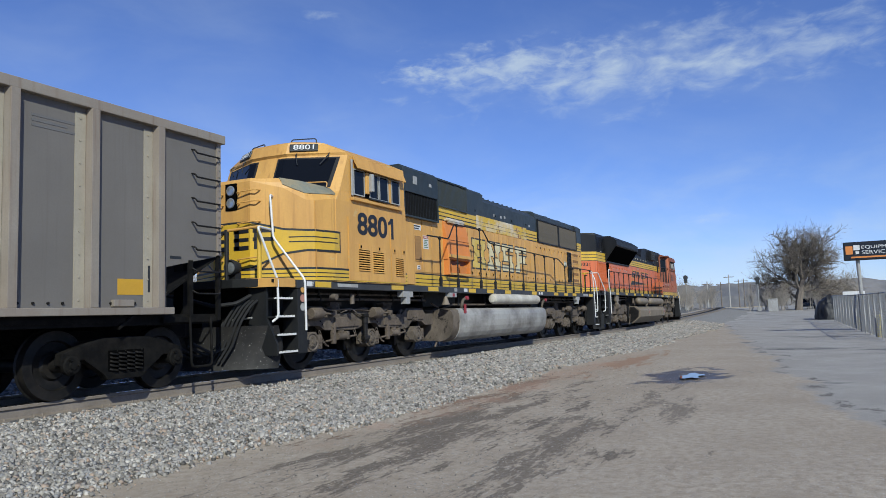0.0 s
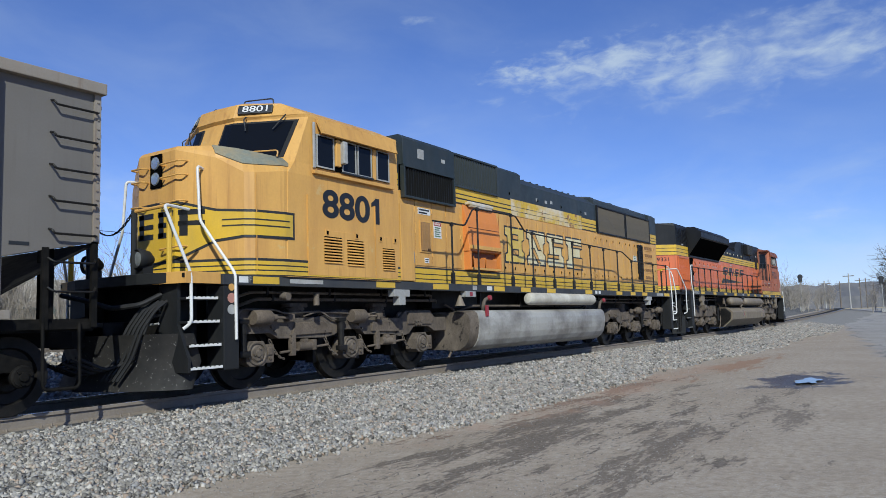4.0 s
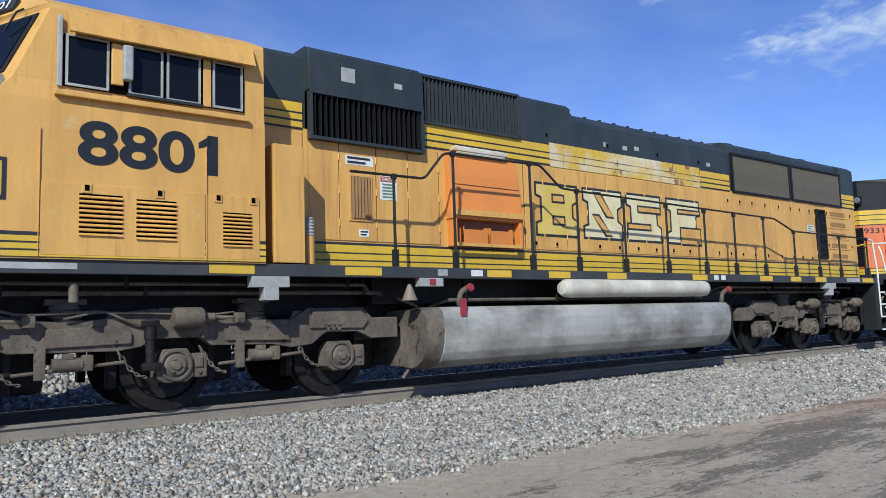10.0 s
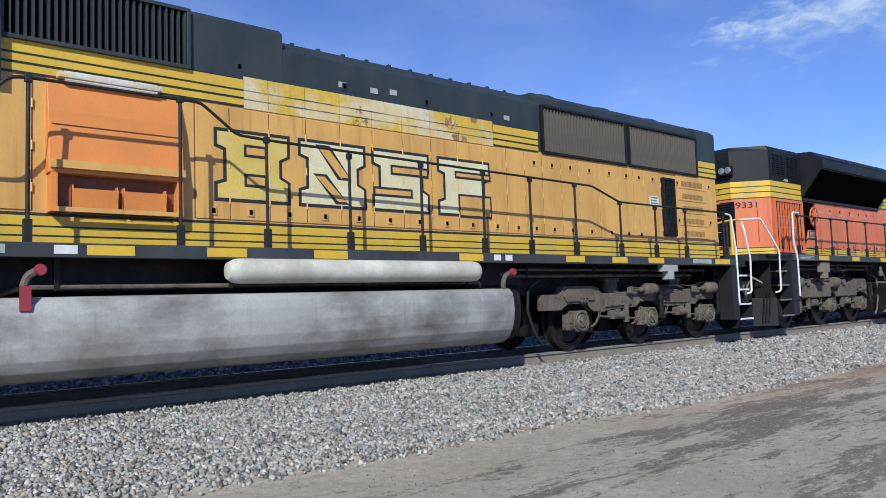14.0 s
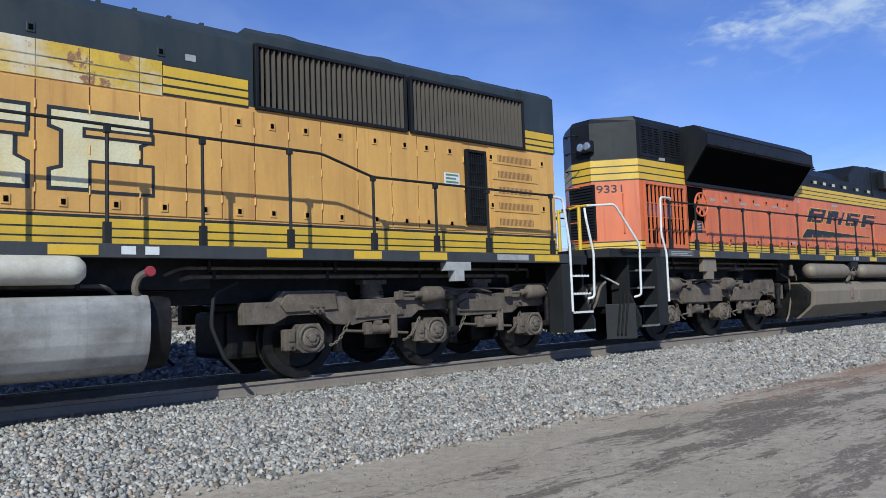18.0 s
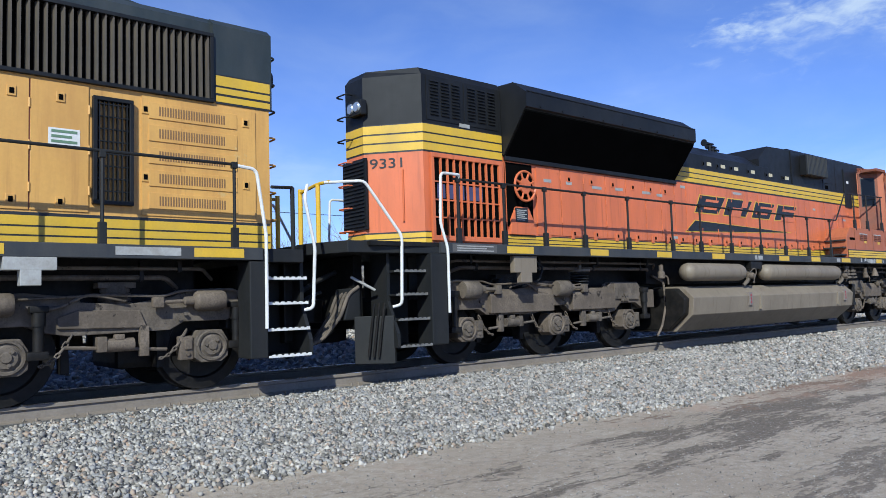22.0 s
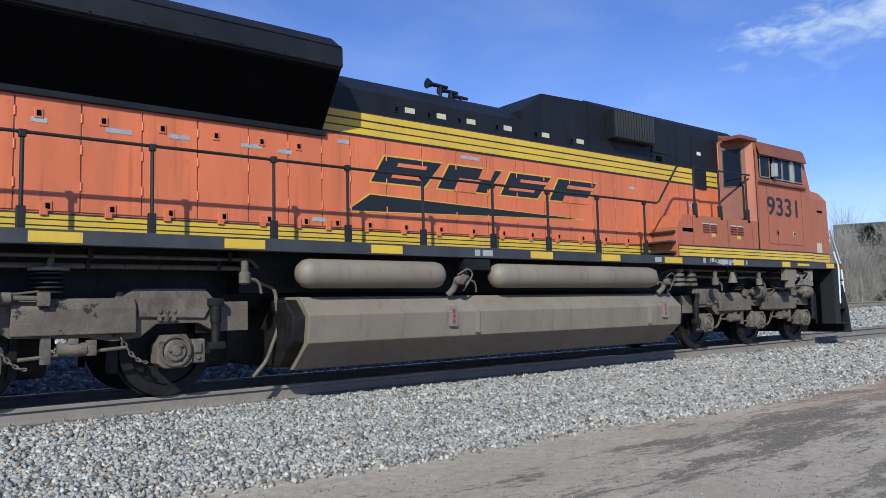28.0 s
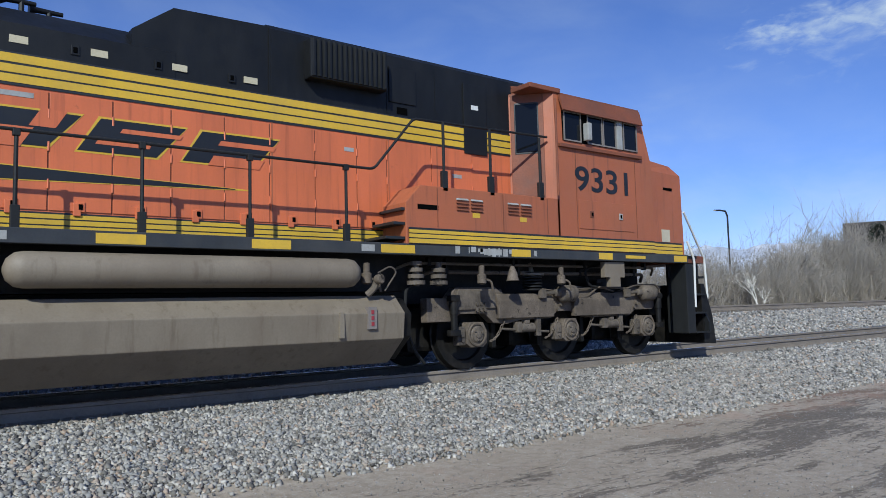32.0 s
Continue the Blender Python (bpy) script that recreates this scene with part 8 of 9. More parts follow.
        for k in range(3):
            slab("sight_glass", x - 0.145, x - 0.105, 0.74 + 0.075 * k, 0.79 + 0.075 * k, RED, v, 1.67, d=0.012)
    bm = bmesh.new()
    box(bm, 43.2, 43.7, -1.55, -1.40, 1.50, 1.66, 0.01)
    part("valve_box", bm, STEEL, v)
    for x in (36.05, 52.9):
        bm = bmesh.new()
        box(bm, x - 0.30, x + 0.22, -1.50, -1.40, 1.40, 1.665, 0.006)
        box(bm, x - 0.16, x + 0.10, -1.50, -1.40, 1.24, 1.41, 0.006)
        part("jacking_pad", bm, TANK_B, v, "tan jacking pad")
    bm = bmesh.new()
    lathe(bm, [(1.34, 0.10), (1.36, 0.09), (1.44, 0.075), (1.56, 0.03)], 18, "z", (50.5, -1.45, 0))
    part("bell", bm, TRUCK_LIGHT, v, "dusty brown bell under the sill", True)
    for x, n in ((48.75, 4), (49.15, 3)):
        bm = bmesh.new()
        cyl(bm, (x, -1.35, 1.26), (x, -1.35, 1.60), 0.05, 10)
        for k in range(n):
            cyl(bm, (x, -1.35, 1.28 + 0.09 * k), (x, -1.35, 1.335 + 0.09 * k), 0.13 - 0.015 * k, 14)
        part("air_filter", bm, TRUCK, v, "greasy stepped air filter", True)
    for s in (-1, 1):
        for y, z, x0, x1, r in ((1.14, 1.60, 34.6, 40.3, 0.022), (1.04, 1.50, 34.8, 40.2, 0.03), (1.14, 1.60, 48.6, 54.6, 0.022), (1.04, 1.48, 49.0, 54.4, 0.03)):
            bm = bmesh.new()
            rod(bm, curve_pts([(x0, s * (y - 0.2), z - 0.1), (x0 + 0.2, s * y, z), (x1 - 0.2, s * y, z), (x1, s * (y - 0.2), z - 0.12)]), r)
            part("sill_pipe", bm, TRUCK_LIGHT, v, "dusty pipe run under the sill", True)
            for k in range(4):
                bm = bmesh.new()
                xx = x0 + 0.5 + (x1 - x0 - 1.0) * k / 3
                box(bm, xx, xx + 0.05, min(s * (y - 0.05), s * (y + 0.035)), max(s * (y - 0.05), s * (y + 0.035)), z - 0.04, 1.69, 0.006)
                part("pipe_bracket", bm, STEEL, v)
        # valves and elbows by the air tanks
        for x in (39.9, 43.3, 47.9, 49.9, 51.6):
            bm = bmesh.new()
            lathe(bm, [(1.28, 0.03), (1.30, 0.07), (1.42, 0.07), (1.44, 0.045), (1.56, 0.045), (1.57, 0.02)], 12, "z", (x, s * 1.42, 0))
            rod(bm, curve_pts([(x, s * 1.42, 1.36), (x + 0.16, s * 1.46, 1.34), (x + 0.2, s * 1.44, 1.18)]), 0.018, 6)
            part("air_valve", bm, TRUCK_LIGHT, v, "dusty air valve with an elbow pipe", True)
    truck(v, 35.02, 1, TRUCK_LIGHT, TRUCK, spring_cone=True)
    truck(v, 54.17, -1, TRUCK_LIGHT, TRUCK, spring_cone=True)
    return v


orange_locomotive()

# ---- coal car ----
def coal_car():
    v = thing("coal_car", (1.0, TRACK_Y, RAIL_Z), "weathered grey aluminium coal car with tall ribbed sides", "freight car")
    VEHICLES.append(v)
    ORIGIN[0] = 1.0
    W, X0, X1 = 1.30, -6.8, 9.05
    for s in (-1, 1):
        bm = bmesh.new()
        y0, y1 = s * (W - 0.02), s * W
        prism(bm, [(X0 + 1.1, 1.18), (X1 - 1.1, 1.18), (X1 - 1.1, 1.80), (X1, 2.02), (X1, 3.88), (X0, 3.88), (X0, 2.02), (X0 + 1.1, 1.80)], "y", min(y0, y1), max(y0, y1))
        part("side_sheet", bm, COAL_ALU, v, "dull grey aluminium side sheet")
    for xe, w in ((X0, 1), (X1, -1)):
        bm = bmesh.new()
        box(bm, min(xe, xe + w * 0.03), max(xe, xe + w * 0.03), -W + 0.025, W - 0.025, 2.02, 3.88)
        part("end_sheet", bm, COAL_ALU, v)
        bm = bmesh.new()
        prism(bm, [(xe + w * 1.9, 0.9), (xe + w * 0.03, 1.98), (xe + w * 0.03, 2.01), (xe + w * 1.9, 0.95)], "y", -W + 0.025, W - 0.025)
        part("slope_sheet", bm, SHADE_BLACK, v, "dark sloped floor sheet")
        for k in range(5):
            z = 2.25 + 0.36 * k
            bm = bmesh.new()
            box(bm, min(xe, xe - w * 0.07), max(xe, xe - w * 0.07), -W + 0.05, W - 0.05, z, z + 0.05, 0.01)
            part("end_stiffener", bm, COAL_ALU, v, "level end sheet stiffener")
    bm = bmesh.new()
    box(bm, X0 + 1.8, X1 - 1.8, -W + 0.025, W - 0.025, 1.0, 1.06)
    part("floor_sheet", bm, SHADE_BLACK, v)
    bm = bmesh.new()
    for s in (-1, 1):
        box(bm, X0 - 0.02, X1 + 0.05, min(s * (W - 0.06), s * (W + 0.10)), max(s * (W - 0.06), s * (W + 0.10)), 3.85, 3.99, 0.012)
    box(bm, X1 - 0.04, X1 + 0.05, -W, W, 3.85, 3.99, 0.012)
    box(bm, X0 - 0.05, X0 + 0.04, -W, W, 3.85, 3.99, 0.012)
    part("top_chord", bm, COAL_RIB, v, "bright worn top edge rail")
    bm = bmesh.new()
    cyl(bm, (0, -0.012, 0), (0, 0.012, 0), 0.018, 6)
    bolt = mesh_of("sill_bolt", bm, STEEL)
    for s in (-1, 1):
        bm = bmesh.new()
        box(bm, X0 + 1.0, X1 - 1.05, min(s * (W - 0.02), s * (W + 0.12)), max(s * (W - 0.02), s * (W + 0.12)), 1.10, 1.20, 0.01)
        part("side_sill", bm, COAL_RIB, v)
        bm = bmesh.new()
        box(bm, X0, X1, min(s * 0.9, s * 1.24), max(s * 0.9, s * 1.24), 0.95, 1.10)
        part("underframe_rail", bm, SHADE_BLACK, v)
        x = 7.775
        while x > X0 + 1.0:
            bm = bmesh.new()
            prism(bm, [(x - 0.09, s * W), (x - 0.07, s * (W + 0.115)), (x + 0.05, s * (W + 0.115)), (x + 0.07, s * W)], "z", 1.20, 3.85, 0.006)
            part("rib", bm, COAL_RIB, v, "worn upright side rib")
            bm = bmesh.new()
            box(bm, x - 0.25, x - 0.095, min(s * W, s * (W + 0.012)), max(s * W, s * (W + 0.012)), 1.20, 3.78)
            for k in range(9):
                cyl(bm, (x - 0.18, s * (W + 0.012), 1.3 + 0.3 * k), (x - 0.18, s * (W + 0.022), 1.3 + 0.3 * k), 0.014, 6)
            part("rib_flange", bm, RIVET_RIB, v, "tan riveted rib flange")
            for k in range(4):
                again("sill_bolt", bolt, v, x - 0.40 - 0.2 * k, s * (W + 0.01), 1.26)
            x -= 1.12
        for k in range(5):
            z = 3.66 - 0.38 * k
            bm = bmesh.new()
            rod(bm, curve_pts([(8.46, s * W, z), (8.46, s * (W + 0.08), z - 0.02), (8.48, s * (W + 0.09), z - 0.06), (9.00, s * (W + 0.09), z - 0.06), (9.00, s * W, z - 0.04)]), 0.014, 6)
            part("ladder_rung", bm, STEEL, v, "dark bent ladder rung")
        for x in (8.42, 9.01):
            bm = bmesh.new()
            box(bm, x - 0.035, x + 0.035, min(s * (W - 0.02), s * (W + 0.03)), max(s * (W - 0.02), s * (W + 0.03)), 0.98 if x < 8.5 else 1.0, 2.02 if x > 8.5 else 1.92)
            part("ladder_post", bm, SHADE_BLACK, v)
        bm = bmesh.new()
        box(bm, X1 - 0.07, X1 + 0.015, min(s * W, s * (W + 0.03)), max(s * W, s * (W + 0.03)), 2.0, 3.86, 0.004)
        for k in range(16):
            cyl(bm, (X1 - 0.03, s * (W + 0.03), 2.1 + 0.11 * k), (X1 - 0.03, s * (W + 0.045), 2.1 + 0.11 * k), 0.014, 6)
        part("corner_post", bm, COAL_RIB, v, "riveted corner post")
        for z in (1.80, 1.46):
            bm = bmesh.new()
            rod(bm, curve_pts([(8.44, s * (W + 0.03), z), (8.48, s * (W + 0.09), z - 0.05), (8.97, s * (W + 0.09), z - 0.05), (9.01, s * (W + 0.03), z)]), 0.014, 6)
            part("ladder_rung", bm, STEEL, v)
        bm = bmesh.new()
        rod(bm, curve_pts([(8.40, s * (W + 0.02), 1.05), (8.40, s * (W + 0.05), 0.30), (8.83, s * (W + 0.05), 0.30), (8.83, s * (W + 0.02), 1.05)]), 0.02)
        part("sill_step", bm, SHADE_BLACK, v)
        bm = bmesh.new()
        box(bm, 7.9, X1, min(s * 1.1, s * 1.3), max(s * 1.1, s * 1.3), 0.98, 1.06)
        part("end_sill_rail", bm, SHADE_BLACK, v)
    # near side markings
    slab("yellow_reflector", 7.09, 7.59, 1.38, 1.60, PATCH, v, W, "yellow reflector panel")
    bars("side_print", 3, 5.80, 6.42, 3.46, 3.62, surface("faint_print", (0.13, 0.125, 0.12), 0.6), v, W + 0.002)
    bars("rib_print", 1, 7.60, 7.64, 1.42, 1.80, LINE, v, W + 0.012)
    bars("side_print", 1, 8.02, 8.24, 1.93, 1.97, LINE, v, W + 0.002)
    bm = bmesh.new()
    box(bm, 6.98, 7.32, -W - 0.07, -W, 1.215, 1.31, 0.01)
    part("jack_bracket", bm, COAL_RIB, v)
    # centre sill, end platform gear, brake cylinder
    bm = bmesh.new()
    box(bm, X0 - 0.3, X1 + 0.3, -0.25, 0.25, 0.75, 1.1)
    box(bm, 8.0, X1, -1.2, 1.2, 0.95, 1.0)
    box(bm, 8.62, 8.72, -0.95, -0.75, 1.0, 2.0)
    box(bm, 8.62, 8.72, 0.75, 0.95, 1.0, 2.0)
    part("centre_sill", bm, SHADE_BLACK, v)
    coupler(v, X1 + 0.1, 1)
    coupler(v, X0 - 0.1, -1)
    bm = bmesh.new()
    lathe(bm, [(4.9, 0.05), (4.92, 0.36), (4.98, 0.40), (5.45, 0.40)], 24, "x", (0, -0.55, 0.72))
    part("discharge_hopper", bm, RIVET_RIB, v, "tan rounded hopper bottom", True)
    # trucks with bare spring nests
    for x1, x2 in ((6.52, 8.28), (-6.0, -4.24)):
        mid = (x1 + x2) / 2
        for s in (-1, 1):
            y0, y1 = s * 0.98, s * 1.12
            # the shade that the car side casts here is in the frame's black
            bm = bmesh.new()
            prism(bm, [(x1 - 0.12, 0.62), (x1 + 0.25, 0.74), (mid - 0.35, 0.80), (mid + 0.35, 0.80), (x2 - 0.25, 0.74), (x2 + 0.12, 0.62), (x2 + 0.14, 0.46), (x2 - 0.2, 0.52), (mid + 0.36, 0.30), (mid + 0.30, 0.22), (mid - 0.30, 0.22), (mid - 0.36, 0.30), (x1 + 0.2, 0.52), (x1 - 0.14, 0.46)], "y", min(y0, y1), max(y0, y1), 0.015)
            part("truck_side_frame", bm, SHADE_BLACK, v, "cast truck side frame, blackened for the shade under the car")
            # near-black panel painted as the shade behind the springs
            bm = bmesh.new()
            box(bm, mid - 0.30, mid + 0.30, min(s * 1.11, s * 1.13), max(s * 1.11, s * 1.13), 0.34, 0.62)
            part("spring_pocket", bm, PIT, v)
            for k in range(4):
                bm = bmesh.new()
                cx = mid - 0.21 + 0.14 * k
                pts = [(cx + 0.06 * math.cos(a), s * (1.13 + 0.03 * math.sin(a)), 0.34 + 0.27 * a / (10 * math.pi)) for a in [math.pi * j / 4 for j in range(41)]]
                rod(bm, pts, 0.014, 5)
                part("spring", bm, STEEL, v, "exposed coil spring")
        wheelset(v, x1, 0.46, 1.10)
        wheelset(v, x2, 0.46, 1.10)
    return v


coal_car()
ORIGIN[0] = 0.0

# ---- beyond the tracks ----
BARK = surface("grey_brown_bark", (0.155, 0.13, 0.105), 0.9, var=0.25, var_scale=3, fine=0.1, fine_scale=20)
TWIG = surface("bare_grey_twigs", (0.28, 0.248, 0.21), 0.9, var=0.25, var_scale=0.6, rnd=0.2)
COTTON = surface("dark_cottonwood_twigs", (0.16, 0.135, 0.11), 0.9, var=0.2, var_scale=0.6)
PALE_BARK = surface("pale_birch_bark", (0.5, 0.47, 0.42), 0.8, var=0.2, var_scale=5)
GRASS = surface("dry_winter_grass", (0.33, 0.255, 0.13), 0.95, var=0.25, var_scale=0.5, fine=0.1)


def branches(seed, height, spread, levels, kids, trunk_r, lean=0.0, up=0.25, fork=0.25, least=0.0):
    """A bare tree: tapered limbs that fork again and again. Returns thick and thin pieces as verts and faces."""
    r_ = random.Random(seed)
    thick, thin = ([], []), ([], [])

    def prism_between(store, p, q, r0, r1, n):
        vs, fs = store
        r0, r1 = max(r0, least), max(r1, least * 0.6)
        d = (q - p).normalized()
        u = d.orthogonal().normalized()
        w = d.cross(u)
        k = len(vs)
        for c, r in ((p, r0), (q, r1)):
            for j in range(n):
                a = 2 * math.pi * j / n
                vs.append(c + (u * math.cos(a) + w * math.sin(a)) * r)
        for j in range(n):
            fs.append((k + j, k + (j + 1) % n, k + n + (j + 1) % n, k + n + j))

    def grow(p, d, length, r, lv):
        steps = 4 if lv < 2 else (3 if lv < 3 and levels > 3 else 2)
        store = thick if lv < 2 else thin
        n = 7 if lv == 0 else (5 if lv < 2 else 3)
        pts = [(p, d)]
        for i in range(steps):
            wob = 0.10 if lv == 0 else 0.22
            d = (d + Vector((r_.gauss(0, wob), r_.gauss(0, wob), r_.gauss(0, wob) + up * 0.3 * (lv > 0)))).normalized()
            q = p + d * (length / steps)
            r1 = r * (1 - 0.5 * (i + 1) / steps) if lv < levels else r * (1 - 0.8 * (i + 1) / steps)
            r0 = r * (1 - 0.5 * i / steps) if lv < levels else r * (1 - 0.8 * i / steps)
            prism_between(store, p, q, r0, r1, n)
            p = q
            pts.append((p, d))
        if lv >= levels:
            return
        for k in range(kids[lv]):
            f = fork + (1 - fork) * (k + r_.random()) / kids[lv]
            i = min(steps, max(1, int(f * steps + 0.5)))
            pp, dd = pts[i]
            side = Vector((r_.gauss(0, 1), r_.gauss(0, 1), r_.gauss(0, 0.5)))
            side = (side - dd * side.dot(dd)).normalized()
            nd = (dd * (1 - spread) + side * spread + Vector((0, 0, up * 0.5))).normalized()
            grow(pp, nd, length * r_.uniform(0.5, 0.78), r * r_.uniform(0.35, 0.5), lv + 1)

    grow(Vector((0, 0, -0.1)), Vector((lean, 0, 1)).normalized(), height * 0.42, trunk_r, 0)
    return thick, thin


def bare_tree(name, at, seed, height, label, spread=0.55, levels=4, kids=(6, 5, 5, 4), trunk_r=0.25, bark=BARK, twig=TWIG, lean=0.0, fork=0.25, group="", least=0.0, up=0.25):
    th = thing(name, at, label, "tree", group)
    for nm, (vs, fs), mat in zip(("trunk", "crown"), branches(seed, height, spread, levels, kids, trunk_r, lean, up, fork, least), (bark, twig)):
        me = bpy.data.meshes.new(nm)
        me.from_pydata(vs, [], fs)
        me.materials.append(mat)
        o = new(nm, me)
        o.parent = th
    return th


bare_tree("cottonwood", (104.0, 1.0, 0.78), 23, 12.6, "large bare winter tree with a wide rounded crown", 0.52, 4, (14, 9, 8, 7), 0.5, twig=COTTON, fork=0.34, least=0.014, up=0.16)

# thicket of bare shrubs behind the second track
def thicket(name, spans, label, seed, mat):
    r_ = random.Random(seed)
    vs, fs = [], []
    models = [branches(seed + k, 1.15, 0.52, 3, (6, 6, 5), 0.012, r_.uniform(-0.2, 0.2), up=0.28, fork=0.08, least=0.0014) for k in range(6)]
    packed = []
    for thick, thin in models:
        v = np.array([tuple(p) for p in thick[0]] + [tuple(p) for p in thin[0]])
        n0 = len(thick[0])
        f = [tuple(i for i in q) for q in thick[1]] + [tuple(i + n0 for i in q) for q in thin[1]]
        packed.append((v, np.array(f)))
    allv, allf, base = [], [], 0
    for x0, x1, y0, y1, n, h0, h1 in spans:
        for _ in range(n):
            v, f = packed[r_.randrange(6)]
            x, y = r_.uniform(x0, x1), r_.uniform(y0, y1)
            h = r_.uniform(h0, h1) * (1.25 if r_.random() < 0.15 else 1.0)
            a = r_.uniform(0, 6.28)
            c, s = math.cos(a), math.sin(a)
            w = h * 0.75
            p = np.stack([(v[:, 0] * c - v[:, 1] * s) * w + x, (v[:, 0] * s + v[:, 1] * c) * w + y, v[:, 2] * h + 0.45 + 0.9 * smooth_step(35, 120, x)], 1)
            allv.append(p)
            allf.append(f + base)
            base += len(v)
    V, Fc = np.concatenate(allv), np.concatenate(allf)
    me = bpy.data.meshes.new(name)
    me.vertices.add(len(V))
    me.vertices.foreach_set("co", V.reshape(-1))
    me.loops.add(Fc.size)
    me.loops.foreach_set("vertex_index", Fc.reshape(-1).astype(np.int32))
    me.polygons.add(len(Fc))
    me.polygons.foreach_set("loop_start", np.arange(0, Fc.size, 4, dtype=np.int32))
    me.update(calc_edges=True)
    me.materials.append(mat)
    return tagged(new(name, me), label, "shrubs", kind="stuff")


thicket("thicket", [(30, 60, 24, 30, 320, 3.2, 4.9), (64, 110, 26, 36, 220, 6.0, 9.5), (12, 30, 25, 32, 110, 3.6, 5.4), (56, 90, 24, 29, 140, 5.4, 7.8)], "dense bare grey winter shrubs along the embankment", 5, TWIG)
thicket("far_brush", [(90, 125, 12, 30, 120, 3.3, 6.0), (104, 125, -6, 0.0, 60, 3.3, 6.0), (100, 116, 2.5, 7, 40, 2.7, 5.0)], "low bare brush beside the far road", 15, TWIG)
thicket("near_brush", [(5.5, 12, 27, 33, 60, 3.8, 6.4), (-6, 4, 30, 36, 30, 6.5, 10.5)], "bare brush and saplings beyond the tracks", 25, TWIG)
for k, (x, y, h) in enumerate(((10.4, 27.8, 7.6), (8.9, 29.0, 8.2), (7.4, 28.2, 7.4), (5.9, 28.8, 9.8), (4.6, 31.0, 9.4), (11.6, 29.6, 6.2), (9.6, 30.4, 7.0), (70.0, 30.5, 8.2), (58.5, 27.2, 7.0), (50.5, 26.6, 6.0), (53.0, 27.0, 6.6))):
    bare_tree("bare_tree", (x, y, 0.5 + 0.9 * smooth_step(35, 120, x)), 40 + k, h, "slender bare winter tree behind the tracks", 0.48, 4, (9, 7, 6, 5), 0.13, fork=0.12, least=0.009, group="bare trees behind the tracks")
bare_tree("birch", (41.6, 23.3, 0.6), 71, 4.2, "leaning pale-barked birch sapling", 0.40, 3, (6, 5, 4), 0.08, PALE_BARK, PALE_BARK, 0.12, least=0.012)

# dark evergreen at the end of the shrubs
JUNIPER = surface("dark_juniper_green", (0.035, 0.042, 0.03), 0.9, var=0.3, var_scale=1.0)
ever = thing("evergreen", (67.5, 26.8, 0.85), "dark ragged evergreen tree among bare shrubs", "tree")
bm = bmesh.new()
cyl(bm, (0, 0, -0.2), (0, 0, 6.4), 0.2, 8, 0.03)
part("trunk", bm, BARK, ever, local=True)
r_ = random.Random(3)
jv, jf = [], []
for k in range(5200):
    h = r_.random() ** 0.8
    rad = (2.5 * (1 - h) ** 0.6 + 0.25) * (0.45 + 0.55 * r_.random()) * (0.8 + 0.25 * math.sin(h * 25))
    a = r_.uniform(0, 6.283)
    c = Vector((rad * math.cos(a), rad * math.sin(a), 0.3 + 6.4 * h + r_.gauss(0, 0.15)))
    d = Vector((math.cos(a), math.sin(a), r_.gauss(0.3, 0.4))).normalized() * r_.uniform(0.18, 0.38)
    w = d.orthogonal().normalized() * 0.09
    w.rotate(Matrix.Rotation(r_.uniform(0, 6.28), 3, d))
    n = len(jv)
    jv += [c - w, c + w, c + d]
    jf.append((n, n + 1, n + 2))
me = bpy.data.meshes.new("crown")
me.from_pydata(jv, [], jf)
me.materials.append(JUNIPER)
new("crown", me).parent = ever

# grassy bank with a pale wall and a teal fence on it
bm = bmesh.new()
gx = np.arange(-80, 131, 5.0)
prof = [(21.5, 0.5), (25, 0.62), (31, 1.4), (38, 2.4), (46, 2.9), (90, 3.0), (400, 2.0)]
rows_ = [[bm.verts.new((x, y, (z - 0.5) * (1 - smooth_step(14, 34, x)) + 0.5 + 0.12 * noise.noise((x * 0.2, y * 0.3, 0)) + 0.9 * smooth_step(35, 120, x) + (-0.3 if k == 0 else 0))) for k, (y, z) in enumerate(prof)] for x in gx]
for a, b in zip(rows_, rows_[1:]):
    for j in range(len(prof) - 1):
        bm.faces.new((a[j], b[j], b[j + 1], a[j + 1]))
tagged(new("grass_bank", mesh_of("grass_bank", bm, GRASS, True)), "dry tan grass bank behind the tracks", "bank", kind="structure")
PLASTER = surface("pale_concrete_wall", (0.50, 0.46, 0.39), 0.85, var=0.1, var_scale=0.4, fine=0.05, dirt=(0.36, 0.31, 0.24), dirt_amount=0.5, dirt_scale=0.5, streak=2)
wall = thing("retaining_wall", (0, 0, 0), "long pale beige concrete yard wall", "wall")
for k in range(9):
    bm = bmesh.new()
    box(bm, -6 + 3.9 * k, -6 + 3.9 * k + 3.86, 45.0, 45.25, 2.0, 4.75, 0.03)
    part("wall_panel", bm, PLASTER, wall, local=True)
TEAL = surface("faded_teal_sheet", (0.08, 0.14, 0.14), 0.7, var=0.2, var_scale=0.8, fine=0.08, dirt=(0.2, 0.2, 0.18), dirt_amount=0.4)
fence = thing("screen_fence", (0, 0, 0), "faded teal screened yard fence on pale posts", "fence")
for k in range(10):
    x = -2 + 2.5 * k
    bm = bmesh.new()
    cyl(bm, (x, 32.2, 0.8), (x, 32.2, 2.75), 0.05, 8)
    part("fence_post", bm, PALE, fence, local=True)
    bm = bmesh.new()
    box(bm, x + 0.05, x + 2.45, 32.22, 32.25, 1.2, 2.62)
    part("screen", bm, TEAL, fence, local=True)


